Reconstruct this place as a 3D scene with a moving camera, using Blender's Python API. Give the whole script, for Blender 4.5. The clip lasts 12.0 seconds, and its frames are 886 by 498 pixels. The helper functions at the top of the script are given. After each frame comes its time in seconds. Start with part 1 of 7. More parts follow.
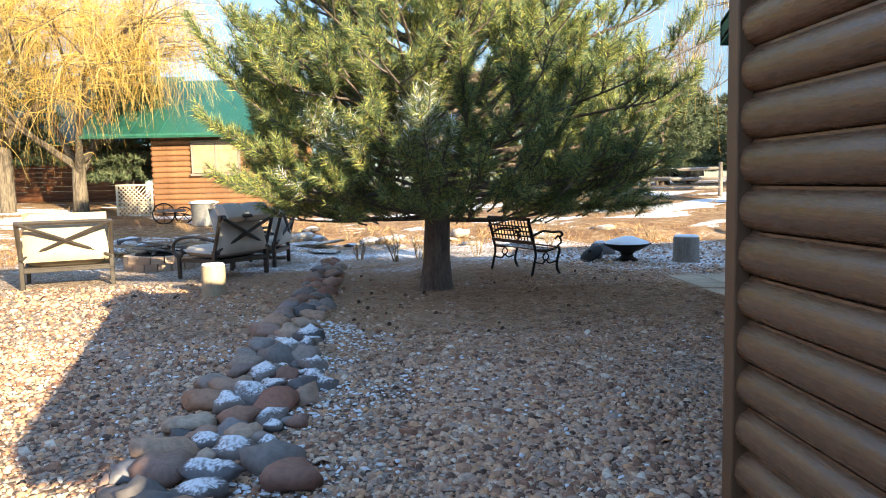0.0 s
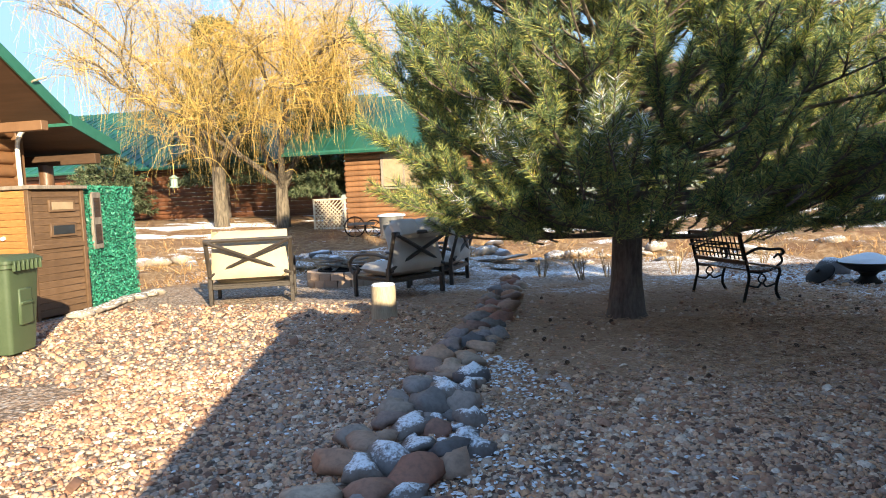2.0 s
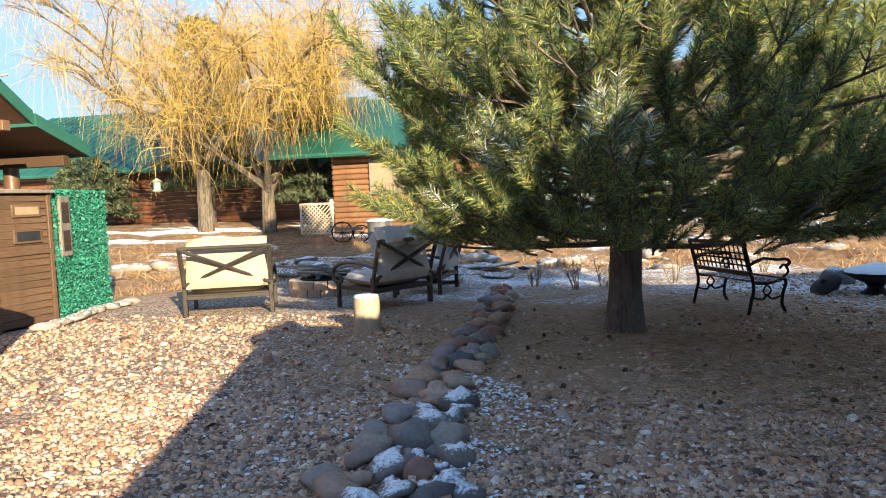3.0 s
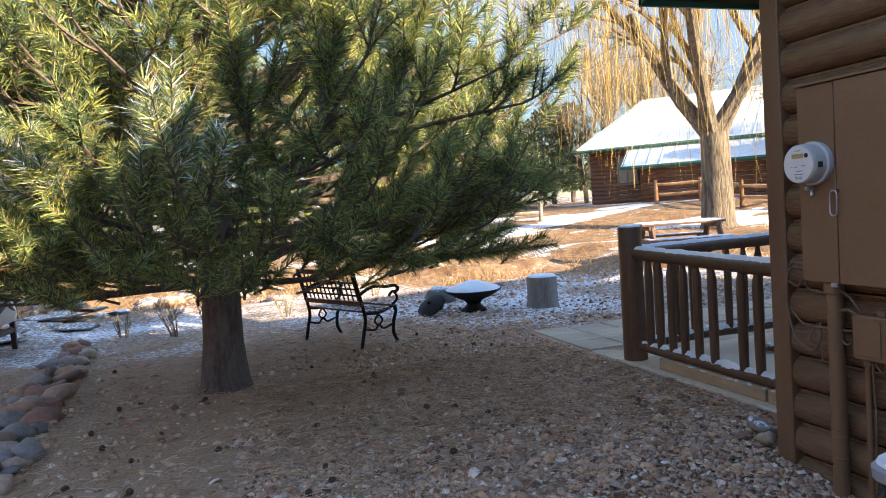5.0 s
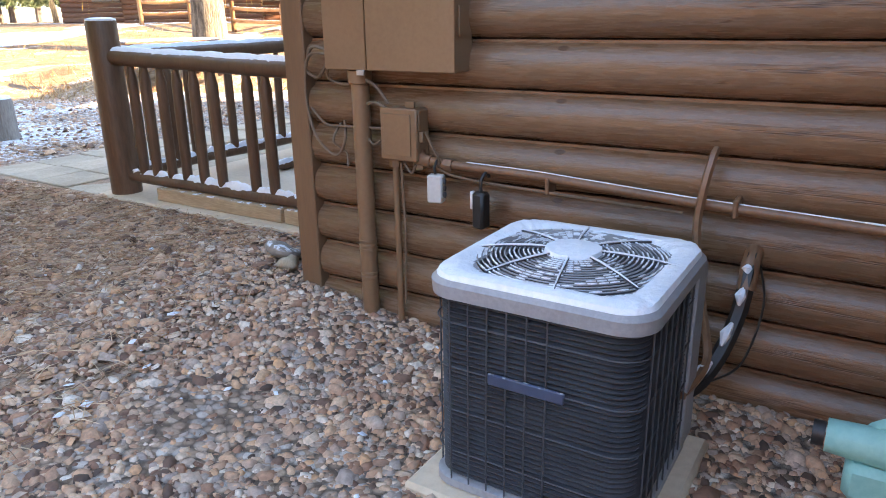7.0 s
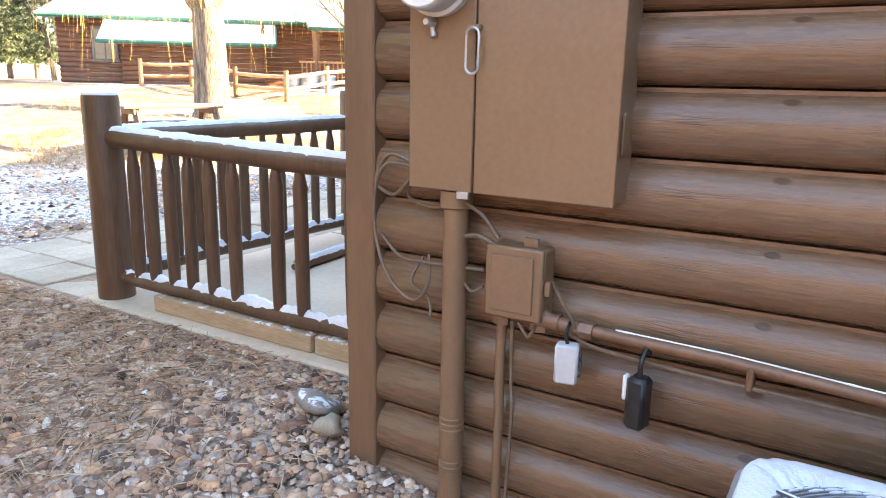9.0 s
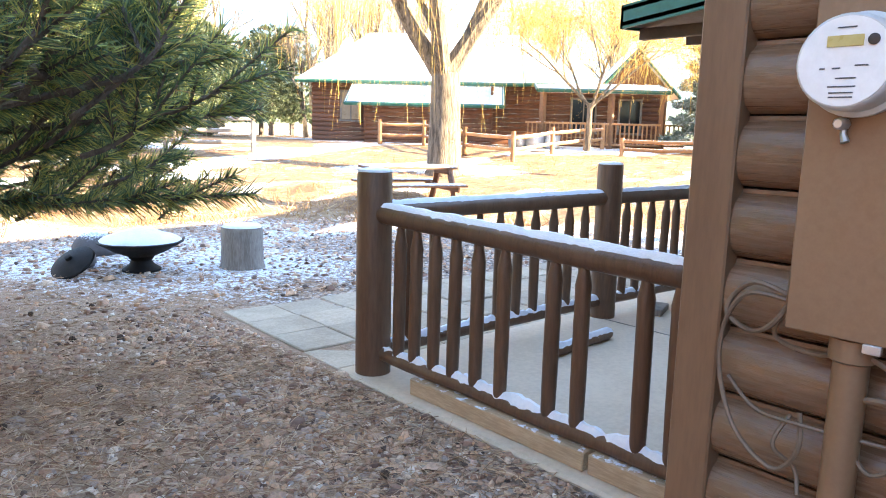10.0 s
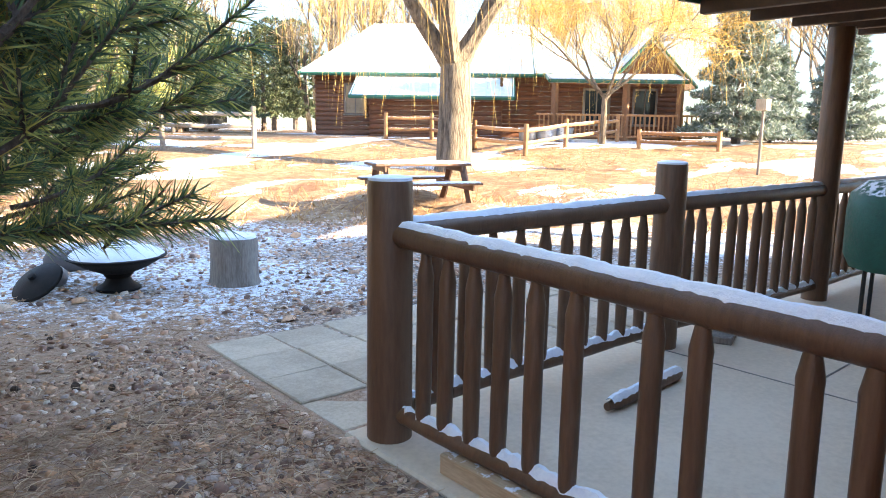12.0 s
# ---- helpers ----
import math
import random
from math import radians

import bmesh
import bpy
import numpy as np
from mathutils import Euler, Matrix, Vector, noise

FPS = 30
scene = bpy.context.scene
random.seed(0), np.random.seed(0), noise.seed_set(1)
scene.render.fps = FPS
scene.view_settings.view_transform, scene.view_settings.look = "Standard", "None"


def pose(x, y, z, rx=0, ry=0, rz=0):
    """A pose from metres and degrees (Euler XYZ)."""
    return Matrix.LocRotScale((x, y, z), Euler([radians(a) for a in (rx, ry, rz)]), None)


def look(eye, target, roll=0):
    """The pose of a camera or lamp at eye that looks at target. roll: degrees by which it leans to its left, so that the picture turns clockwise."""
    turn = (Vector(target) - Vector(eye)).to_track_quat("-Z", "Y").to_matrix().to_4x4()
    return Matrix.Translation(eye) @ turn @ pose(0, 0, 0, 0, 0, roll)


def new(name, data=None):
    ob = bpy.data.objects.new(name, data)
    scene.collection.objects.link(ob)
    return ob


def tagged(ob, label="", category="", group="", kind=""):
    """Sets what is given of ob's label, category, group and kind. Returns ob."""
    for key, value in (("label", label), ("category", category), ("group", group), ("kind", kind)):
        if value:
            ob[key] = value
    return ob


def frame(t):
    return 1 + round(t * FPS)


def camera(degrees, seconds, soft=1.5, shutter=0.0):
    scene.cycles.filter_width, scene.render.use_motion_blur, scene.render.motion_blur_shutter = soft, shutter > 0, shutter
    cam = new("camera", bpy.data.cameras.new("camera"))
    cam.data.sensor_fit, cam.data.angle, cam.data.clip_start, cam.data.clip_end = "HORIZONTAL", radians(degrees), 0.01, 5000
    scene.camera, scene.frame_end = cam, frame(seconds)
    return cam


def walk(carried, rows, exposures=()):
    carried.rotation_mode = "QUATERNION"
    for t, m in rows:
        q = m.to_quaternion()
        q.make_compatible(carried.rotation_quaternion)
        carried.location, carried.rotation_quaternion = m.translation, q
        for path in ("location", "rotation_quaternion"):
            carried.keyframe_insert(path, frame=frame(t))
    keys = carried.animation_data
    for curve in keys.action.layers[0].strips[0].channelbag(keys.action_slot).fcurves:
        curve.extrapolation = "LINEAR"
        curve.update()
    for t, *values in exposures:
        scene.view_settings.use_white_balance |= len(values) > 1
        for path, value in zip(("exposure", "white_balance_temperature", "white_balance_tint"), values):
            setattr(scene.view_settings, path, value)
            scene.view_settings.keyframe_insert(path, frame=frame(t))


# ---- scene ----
cam = camera(64.2, 12.0, soft=1.0)
PATH = [
    (0, (0.108, 0.299, 1.326), (0.246, 2.285, 1.138), -1.3),
    (0.5, (0.092, 0.508, 1.364), (0.125, 2.498, 1.165), -2.0),
    (1, (0.092, 0.72, 1.379), (0.022, 2.711, 1.194), -2.5),
    (1.5, (0.183, 0.985, 1.375), (-0.159, 2.95, 1.228), -2.7),
    (2, (0.22, 1.22, 1.375), (-0.178, 3.174, 1.228), -2.5),
    (2.5, (0.176, 1.479, 1.379), (-0.223, 3.432, 1.225), -2.6),
    (2.7, (0.168, 1.564, 1.385), (-0.232, 3.518, 1.237), -2.4),
    (4.3, (0.267, 2.446, 1.436), (0.521, 4.426, 1.315), -3.1),
    (4.5, (0.325, 2.546, 1.409), (0.742, 4.498, 1.286), -3.0),
    (5, (0.491, 2.813, 1.411), (1.147, 4.698, 1.287), -4.1),
    (5.5, (0.631, 3.034, 1.351), (1.662, 4.74, 1.184), -3.8),
    (6, (0.666, 3.265, 1.309), (2.108, 4.634, 1.094), -2.7),
    (6.5, (0.785, 3.392, 1.188), (2.357, 4.521, 0.682), -1.9),
    (6.7, (0.885, 3.438, 1.155), (2.471, 4.494, 0.548), -1.4),
    (8.5, (1.467, 4.067, 1.117), (3.172, 4.923, 0.516), 1.8),
    (9, (1.539, 4.284, 1.222), (3.209, 5.284, 0.761), 1.1),
    (9.5, (1.53, 4.555, 1.312), (3.068, 5.789, 0.975), 1.8),
    (10, (1.618, 4.761, 1.33), (2.94, 6.226, 1.007), 1.5),
    (10.5, (1.757, 4.917, 1.357), (2.906, 6.521, 1.031), 0.7),
    (11, (1.823, 5.148, 1.342), (2.992, 6.735, 1.001), 0.8),
    (11.5, (1.93, 5.338, 1.332), (3.24, 6.806, 0.976), 1.8),
    (12, (2.114, 5.504, 1.339), (3.422, 6.977, 0.997), 0.9),
]
EXPOSURES = [(0, 2.3, 7900, 5), (2.7, 1.85, 7700, 6), (4.3, 1.9, 8000, 10), (5.0, 2.4, 8000, 11), (5.5, 2.7, 7900, 11), (6.0, 3.05, 7900, 12), (6.7, 3.6, 8800, 14),
             (8.5, 4.38, 9600, 14), (9.3, 4.15, 9000, 13), (10.5, 3.65, 8000, 11), (12, 3.38, 8000, 11)]
walk(cam, [(t, look(eye, target, roll)) for t, eye, target, roll in PATH], EXPOSURES)

# ---- light ----
SUN_DIR = Vector((0.57, -0.82, 0.0)).normalized()
SUN_EL = radians(18.5)
world = bpy.data.worlds.new("world")
scene.world = world
world.use_nodes = True
wn, wl = world.node_tree.nodes, world.node_tree.links
sky = wn.new("ShaderNodeTexSky")
sky.sky_type, sky.sun_disc = "NISHITA", False
sky.sun_elevation = SUN_EL
sky.sun_rotation = math.atan2(SUN_DIR.x, SUN_DIR.y)
sky.air_density, sky.dust_density, sky.ozone_density = 0.9, 0.05, 3.0
sky.altitude = 1500
wn["Background"].inputs["Strength"].default_value = 0.15
# a clear winter sky that stays blue low down, with thin high cloud
way = wn.new("ShaderNodeTexCoord")
up = wn.new("ShaderNodeSeparateXYZ")
wl.new(way.outputs["Generated"], up.inputs[0])
clear = wn.new("ShaderNodeMapRange")
clear.interpolation_type = "SMOOTHSTEP"
for i_, x_ in enumerate((0.0, 0.62, 0.21, 1.0)):
    clear.inputs[i_ + 1].default_value = x_
wl.new(up.outputs[2], clear.inputs[0])
deep = wn.new("ShaderNodeVectorMath")
deep.operation = "SCALE"
wl.new(sky.outputs[0], deep.inputs[0])
wl.new(clear.outputs[0], deep.inputs["Scale"])
stretch = wn.new("ShaderNodeMapping")
stretch.inputs["Scale"].default_value = (1.2, 2.2, 5.0)
stretch.inputs["Rotation"].default_value = (0.3, 0.2, 0.7)
wl.new(way.outputs["Generated"], stretch.inputs[0])
wisp = wn.new("ShaderNodeTexNoise")
wisp.inputs["Scale"].default_value, wisp.inputs["Detail"].default_value, wisp.inputs["Roughness"].default_value = 1.7, 7, 0.62
wl.new(stretch.outputs[0], wisp.inputs["Vector"])
veil = wn.new("ShaderNodeMapRange")
veil.interpolation_type = "SMOOTHSTEP"
for i_, x_ in enumerate((0.50, 0.74, 0.0, 0.75)):
    veil.inputs[i_ + 1].default_value = x_
wl.new(wisp.outputs["Fac"], veil.inputs[0])
cloudy = wn.new("ShaderNodeMix")
cloudy.data_type = "RGBA"
cloudy.inputs[7].default_value = (1.15, 1.5, 2.0, 1.0)
wl.new(veil.outputs[0], cloudy.inputs[0])
wl.new(deep.outputs[0], cloudy.inputs[6])
wl.new(cloudy.outputs[2], wn["Background"].inputs["Color"])
sun_data = bpy.data.lights.new("sun", "SUN")
sun_data.energy, sun_data.angle, sun_data.color = 3.5, radians(0.5), (1.0, 0.88, 0.70)
sun_at = Vector((SUN_DIR.x * math.cos(SUN_EL), SUN_DIR.y * math.cos(SUN_EL), math.sin(SUN_EL)))
new("sun", sun_data).matrix_world = look(sun_at * 40, (0, 0, 0))

# ---- materials ----


def rgb(c):
    return (c[0], c[1], c[2], 1.0)


class Nodes:
    def __init__(self, name):
        self.m = bpy.data.materials.new(name)
        self.m.use_nodes = True
        self.t = self.m.node_tree
        self.b = self.t.nodes["Principled BSDF"]

    def n(self, kind, **kw):
        node = self.t.nodes.new(kind)
        for key, value in kw.items():
            node.inputs[key].default_value = value
        return node

    def link(self, a, b):
        self.t.links.new(a, b)

    def noise(self, vec, scale, detail=4.0, rough=0.6):
        node = self.n("ShaderNodeTexNoise", Scale=scale, Detail=detail, Roughness=rough)
        self.link(vec, node.inputs["Vector"])
        return node.outputs["Fac"]

    def span(self, v, a, b, c=0.0, d=1.0):
        node = self.n("ShaderNodeMapRange")
        node.interpolation_type = "SMOOTHSTEP"
        self.link(v, node.inputs[0])
        for i, x in enumerate((a, b, c, d)):
            node.inputs[i + 1].default_value = x
        return node.outputs[0]

    def mix(self, f, a, b):
        node = self.t.nodes.new("ShaderNodeMix")
        node.data_type = "RGBA"
        for sock, v in ((node.inputs[0], f), (node.inputs[6], a), (node.inputs[7], b)):
            if isinstance(v, (int, float)):
                sock.default_value = v
            elif isinstance(v, tuple):
                sock.default_value = rgb(v)
            else:
                self.link(v, sock)
        return node.outputs[2]

    def math(self, op, a, b=0.0):
        node = self.t.nodes.new("ShaderNodeMath")
        node.operation = op
        for sock, v in ((node.inputs[0], a), (node.inputs[1], b)):
            if isinstance(v, (int, float)):
                sock.default_value = v
            else:
                self.link(v, sock)
        return node.outputs[0]

    def ramp(self, f, stops):
        node = self.t.nodes.new("ShaderNodeValToRGB")
        e = node.color_ramp.elements
        while len(e) < len(stops):
            e.new(0.5)
        for el, (p, c) in zip(e, stops):
            el.position, el.color = p, rgb(c)
        self.link(f, node.inputs[0])
        return node.outputs[0]

    def coords(self, stretch=(1, 1, 1), world_space=False):
        if world_space:
            src = self.t.nodes.new("ShaderNodeNewGeometry").outputs["Position"]
        else:
            src = self.t.nodes.new("ShaderNodeTexCoord").outputs["Object"]
        mp = self.t.nodes.new("ShaderNodeMapping")
        mp.inputs["Scale"].default_value = stretch
        self.link(src, mp.inputs["Vector"])
        return mp.outputs[0]

    def bump(self, h, strength, dist=0.01):
        node = self.n("ShaderNodeBump", Strength=strength, Distance=dist)
        self.link(h, node.inputs["Height"])
        self.link(node.outputs[0], self.b.inputs["Normal"])

    def done(self, colour, rough, metal=0.0):
        if isinstance(colour, tuple):
            self.b.inputs["Base Color"].default_value = rgb(colour)
        else:
            self.link(colour, self.b.inputs["Base Color"])
        if isinstance(rough, (int, float)):
            self.b.inputs["Roughness"].default_value = rough
        else:
            self.link(rough, self.b.inputs["Roughness"])
        self.b.inputs["Metallic"].default_value = metal
        return self.m


def mat(name, a, b, fine=40.0, coarse=3.0, rough=0.7, bump=0.3, metal=0.0, stretch=(1, 1, 1), vary=0.0, snow=0.0, dist=0.006, worldly=False, checks=0.0):
    """Two colours mixed at two scales, with relief; vary: change from object to object; snow: a dusting on upward faces."""
    k = Nodes(name)
    v = k.coords(stretch, worldly)
    f, c = k.noise(v, fine, 5, 0.65), k.noise(v, coarse, 3)
    both = k.span(k.math("ADD", k.math("MULTIPLY", f, 0.6), k.math("MULTIPLY", c, 0.5)), 0.38, 0.72)
    col = k.mix(both, a, b)
    if checks:
        crack = k.noise(k.coords((0.9, 30, 30), worldly), 1.0, 3, 0.5)
        line = k.math("MULTIPLY", k.span(k.math("ABSOLUTE", k.math("SUBTRACT", crack, 0.5)), 0.012, 0.0), k.span(k.noise(v, 1.6, 3), 0.50, 0.62))
        spot = k.n("ShaderNodeTexVoronoi", Scale=3.6, Randomness=1.0)
        k.link(k.coords((1.0, 1.6, 1.6), worldly), spot.inputs["Vector"])
        knot = k.span(spot.outputs["Distance"], 0.085, 0.05)
        marks = k.math("MAXIMUM", line, k.math("MULTIPLY", knot, 0.8))
        col = k.mix(k.math("MULTIPLY", marks, checks), col, (0.035, 0.016, 0.009))
        f = k.math("SUBTRACT", f, k.math("MULTIPLY", marks, 0.5))
    if vary:
        r = k.t.nodes.new("ShaderNodeObjectInfo").outputs["Random"]
        h = k.n("ShaderNodeHueSaturation")
        k.link(k.span(r, 0, 1, 1 - vary, 1 + vary), h.inputs["Value"])
        k.link(col, h.inputs["Color"])
        col = h.outputs[0]
    if snow:
        nz = k.t.nodes.new("ShaderNodeSeparateXYZ")
        k.link(k.t.nodes.new("ShaderNodeNewGeometry").outputs["Normal"], nz.inputs[0])
        s = k.math("MULTIPLY", k.span(nz.outputs[2], 0.45, 0.8), k.span(k.noise(k.coords((1, 1, 1), True), 22, 4), 0.62 - snow * 0.35, 0.70 - snow * 0.3))
        col = k.mix(s, col, (0.82, 0.86, 0.92))
    k.bump(f, bump, dist)
    rr = k.span(f, 0.3, 0.7, max(rough - 0.1, 0.02), min(rough + 0.1, 1))
    return k.done(col, rr, metal)


def ramp_mat(name, stops, rough=0.85, per_island=True, fine=60.0, bump=0.3, translucent=0.0):
    k = Nodes(name)
    if per_island:
        r = k.t.nodes.new("ShaderNodeNewGeometry").outputs["Random Per Island"]
    else:
        r = k.t.nodes.new("ShaderNodeObjectInfo").outputs["Random"]
    v = k.coords((1, 1, 1), True)
    f = k.noise(v, fine, 4)
    col = k.mix(k.span(f, 0.35, 0.7, 0.0, 0.35), k.ramp(r, stops), (0.06, 0.05, 0.045))
    k.bump(f, bump, 0.004)
    m = k.done(col, rough)
    if translucent:
        k.b.inputs["Subsurface Weight"].default_value = 0.0
        tr = k.n("ShaderNodeBsdfTranslucent")
        k.link(col, tr.inputs["Color"])
        ms = k.n("ShaderNodeMixShader", Fac=translucent)
        k.link(k.b.outputs[0], ms.inputs[1])
        k.link(tr.outputs[0], ms.inputs[2])
        k.link(ms.outputs[0], k.t.nodes["Material Output"].inputs["Surface"])
    return m


def ground_mat():
    k = Nodes("ground")
    v = k.coords((1, 1, 1), True)
    sep = k.t.nodes.new("ShaderNodeSeparateXYZ")
    k.link(v, sep.inputs[0])
    x, y = sep.outputs[0], sep.outputs[1]
    big, mid = k.noise(v, 0.35, 4), k.noise(v, 1.7, 5)
    vor = k.n("ShaderNodeTexVoronoi", Scale=30.0, Randomness=1.0)
    k.link(v, vor.inputs["Vector"])
    cell = k.t.nodes.new("ShaderNodeSeparateColor")
    k.link(vor.outputs["Color"], cell.inputs[0])
    gravel = k.ramp(cell.outputs[0], [(0.0, (0.24, 0.165, 0.12)), (0.35, (0.44, 0.30, 0.215)), (0.6, (0.55, 0.40, 0.30)), (0.82, (0.42, 0.36, 0.32)), (1.0, (0.72, 0.64, 0.57))])
    # gaps between stones painted near-black, for the shade down in them
    gravel = k.mix(k.span(vor.outputs["Distance"], 0.35, 0.75, 0, 0.75), gravel, (0.05, 0.035, 0.028))
    dist = k.t.nodes.new("ShaderNodeVectorMath")
    dist.operation = "DISTANCE"
    k.link(v, dist.inputs[0])
    dist.inputs[1].default_value = (0.9, 9.0, 0)
    wob = k.math("ADD", dist.outputs["Value"], k.math("MULTIPLY", mid, 2.4))
    fib = k.noise(k.coords((60, 60, 60), True), 1.6, 6, 0.75)
    duff_col = k.ramp(fib, [(0.25, (0.20, 0.11, 0.066)), (0.5, (0.43, 0.26, 0.16)), (0.75, (0.62, 0.42, 0.28))])
    col = k.mix(k.span(wob, 5.4, 3.8, 0, 0.85), gravel, duff_col)
    far = k.t.nodes.new("ShaderNodeVectorMath")
    far.operation = "DISTANCE"
    k.link(v, far.inputs[0])
    far.inputs[1].default_value = (0.5, 3.0, 0)
    rad = k.math("ADD", far.outputs["Value"], k.math("MULTIPLY", big, 4.0))
    grass = k.ramp(k.noise(v, 6.0, 7, 0.7), [(0.25, (0.08, 0.042, 0.022)), (0.42, (0.22, 0.12, 0.055)), (0.6, (0.37, 0.245, 0.14)), (0.8, (0.50, 0.41, 0.30))])
    tuft = k.noise(v, 1.1, 6, 0.7)
    grass = k.mix(k.span(tuft, 0.48, 0.62, 0, 0.75), grass, (0.17, 0.075, 0.035))
    col = k.mix(k.span(rad, 12.5, 14.5), col, grass)
    speck = k.noise(v, 15.0, 8, 0.8)
    # snow lies behind the pine, thin on the gravel and open beyond
    band = k.math("MULTIPLY", k.span(k.math("ADD", k.math("ADD", y, k.math("MULTIPLY", x, 0.25)), k.math("MULTIPLY", mid, 2.0)), 10.2, 12.6), k.span(rad, 17.5, 14.5))
    out = k.math("MULTIPLY", k.span(rad, 14.5, 24, 0.48, 1.0), k.span(k.noise(k.coords((0.5, 1.0, 1.0), True), 0.55, 4), 0.46, 0.60))
    thin = k.math("MULTIPLY", k.span(mid, 0.46, 0.66), 0.22)
    amount = k.math("MAXIMUM", k.math("MAXIMUM", k.math("MULTIPLY", band, k.span(big, 0.3, 0.62, 0.24, 0.45)), k.math("MULTIPLY", out, 0.62)), thin)
    snowy = k.span(k.math("SUBTRACT", k.math("ADD", amount, k.math("MULTIPLY", speck, 1.1)), 0.92), 0.0, 0.10)
    col = k.mix(snowy, col, (0.80, 0.84, 0.90))
    h = k.math("ADD", k.math("MULTIPLY", vor.outputs["Distance"], -0.8), k.math("MULTIPLY", fib, 0.5))
    k.bump(h, 0.8, 0.02)
    return k.done(col, 0.9)


GROUND = ground_mat()
LOG = mat("brown_stained_log", (0.165, 0.092, 0.053), (0.205, 0.117, 0.068), 26, 2.0, 0.27, 0.5, stretch=(0.3, 3, 3), vary=0.10, dist=0.004, checks=0.7)
LOGX = mat("brown_stained_log_x", (0.165, 0.092, 0.053), (0.205, 0.117, 0.068), 26, 2.0, 0.27, 0.5, stretch=(0.3, 3, 3), vary=0.10, dist=0.004, checks=0.7)
POST = mat("brown_stained_post", (0.10, 0.05, 0.028), (0.15, 0.08, 0.046), 24, 3, 0.45, 0.35, stretch=(3, 3, 0.4), vary=0.08)
TRIM = mat("brown_painted_trim", (0.16, 0.085, 0.046), (0.21, 0.115, 0.062), 30, 2, 0.5, 0.25, stretch=(3, 3, 0.4))
METAL_BROWN = mat("brown_painted_steel", (0.215, 0.12, 0.066), (0.25, 0.145, 0.082), 60, 2, 0.38, 0.06)
COPPER = mat("brown_painted_pipe", (0.17, 0.085, 0.048), (0.24, 0.13, 0.075), 40, 4, 0.4, 0.1)
GREY_PLASTIC = mat("grey_plastic", (0.50, 0.51, 0.50), (0.60, 0.61, 0.60), 50, 4, 0.45, 0.05)
GALV = mat("galvanised_steel", (0.42, 0.43, 0.44), (0.60, 0.61, 0.62), 30, 5, 0.35, 0.1, metal=0.7, snow=0.3)
BLACK = mat("black_plastic", (0.012, 0.012, 0.013), (0.03, 0.03, 0.03), 60, 4, 0.4, 0.05)
IRON = mat("black_cast_iron", (0.010, 0.009, 0.008), (0.024, 0.021, 0.019), 60, 6, 0.68, 0.2)
IRON.node_tree.nodes["Principled BSDF"].inputs["Specular IOR Level"].default_value = 0.2
SNOW = mat("snow", (0.74, 0.80, 0.87), (0.86, 0.90, 0.94), 60, 8, 0.75, 0.6, dist=0.008)
CONCRETE = mat("concrete", (0.58, 0.455, 0.33), (0.70, 0.57, 0.43), 35, 1.4, 0.8, 0.2, worldly=True)
PAVER = mat("concrete_paver", (0.36, 0.285, 0.205), (0.52, 0.425, 0.32), 45, 3, 0.9, 0.4, vary=0.12, worldly=True)
TIMBER = mat("pale_weathered_timber", (0.36, 0.25, 0.15), (0.55, 0.41, 0.27), 22, 2, 0.8, 0.35, stretch=(6, 0.6, 6), snow=0.25)
GREYWOOD = mat("grey_weathered_wood", (0.16, 0.13, 0.11), (0.30, 0.26, 0.22), 22, 3, 0.9, 0.6, stretch=(4, 4, 0.6))
PALEWOOD = mat("pale_cut_wood", (0.33, 0.26, 0.18), (0.50, 0.42, 0.31), 24, 3, 0.85, 0.4, stretch=(3, 3, 0.5))
ENDWOOD = mat("cut_wood_end", (0.30, 0.22, 0.15), (0.45, 0.36, 0.26), 18, 3, 0.9, 0.3)
FENCEWOOD = mat("orange_cedar_rail", (0.30, 0.14, 0.06), (0.46, 0.25, 0.12), 22, 2, 0.75, 0.3, stretch=(2, 2, 2), vary=0.15, snow=0.35)
GREYFENCE = mat("grey_split_rail", (0.20, 0.16, 0.13), (0.34, 0.29, 0.24), 22, 2, 0.85, 0.4, vary=0.15, snow=0.4)
# cabin logs in two tones: sunlight is in the brighter, orange one
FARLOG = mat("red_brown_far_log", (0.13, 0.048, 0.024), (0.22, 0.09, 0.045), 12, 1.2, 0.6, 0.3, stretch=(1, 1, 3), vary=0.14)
SUNLITLOG = mat("sunlit_honey_log", (0.17, 0.078, 0.036), (0.27, 0.13, 0.06), 12, 1.2, 0.6, 0.3, vary=0.14)
ROOF = mat("green_metal_roof", (0.010, 0.085, 0.062), (0.018, 0.12, 0.088), 14, 1.2, 0.38, 0.08)
ROOFSNOW = mat("snowy_metal_roof", (0.62, 0.72, 0.74), (0.86, 0.89, 0.93), 6, 0.8, 0.6, 0.2)
GREENTRIM = mat("green_painted_fascia", (0.015, 0.10, 0.07), (0.025, 0.14, 0.10), 20, 2, 0.5, 0.1)
# deeper brown than the posts, for all roof undersides, rafters and the porch beam
SOFFIT = mat("dark_brown_soffit", (0.06, 0.032, 0.018), (0.10, 0.055, 0.032), 20, 2, 0.7, 0.25, stretch=(0.5, 4, 4))
BARK = mat("pine_bark", (0.085, 0.065, 0.055), (0.21, 0.165, 0.14), 18, 5, 0.95, 1.0, stretch=(2.2, 2.2, 0.6), dist=0.03)
WILLOWBARK = mat("pale_willow_bark", (0.055, 0.043, 0.032), (0.27, 0.22, 0.165), 9, 3, 0.95, 1.0, stretch=(3.2, 3.2, 0.45), dist=0.07)
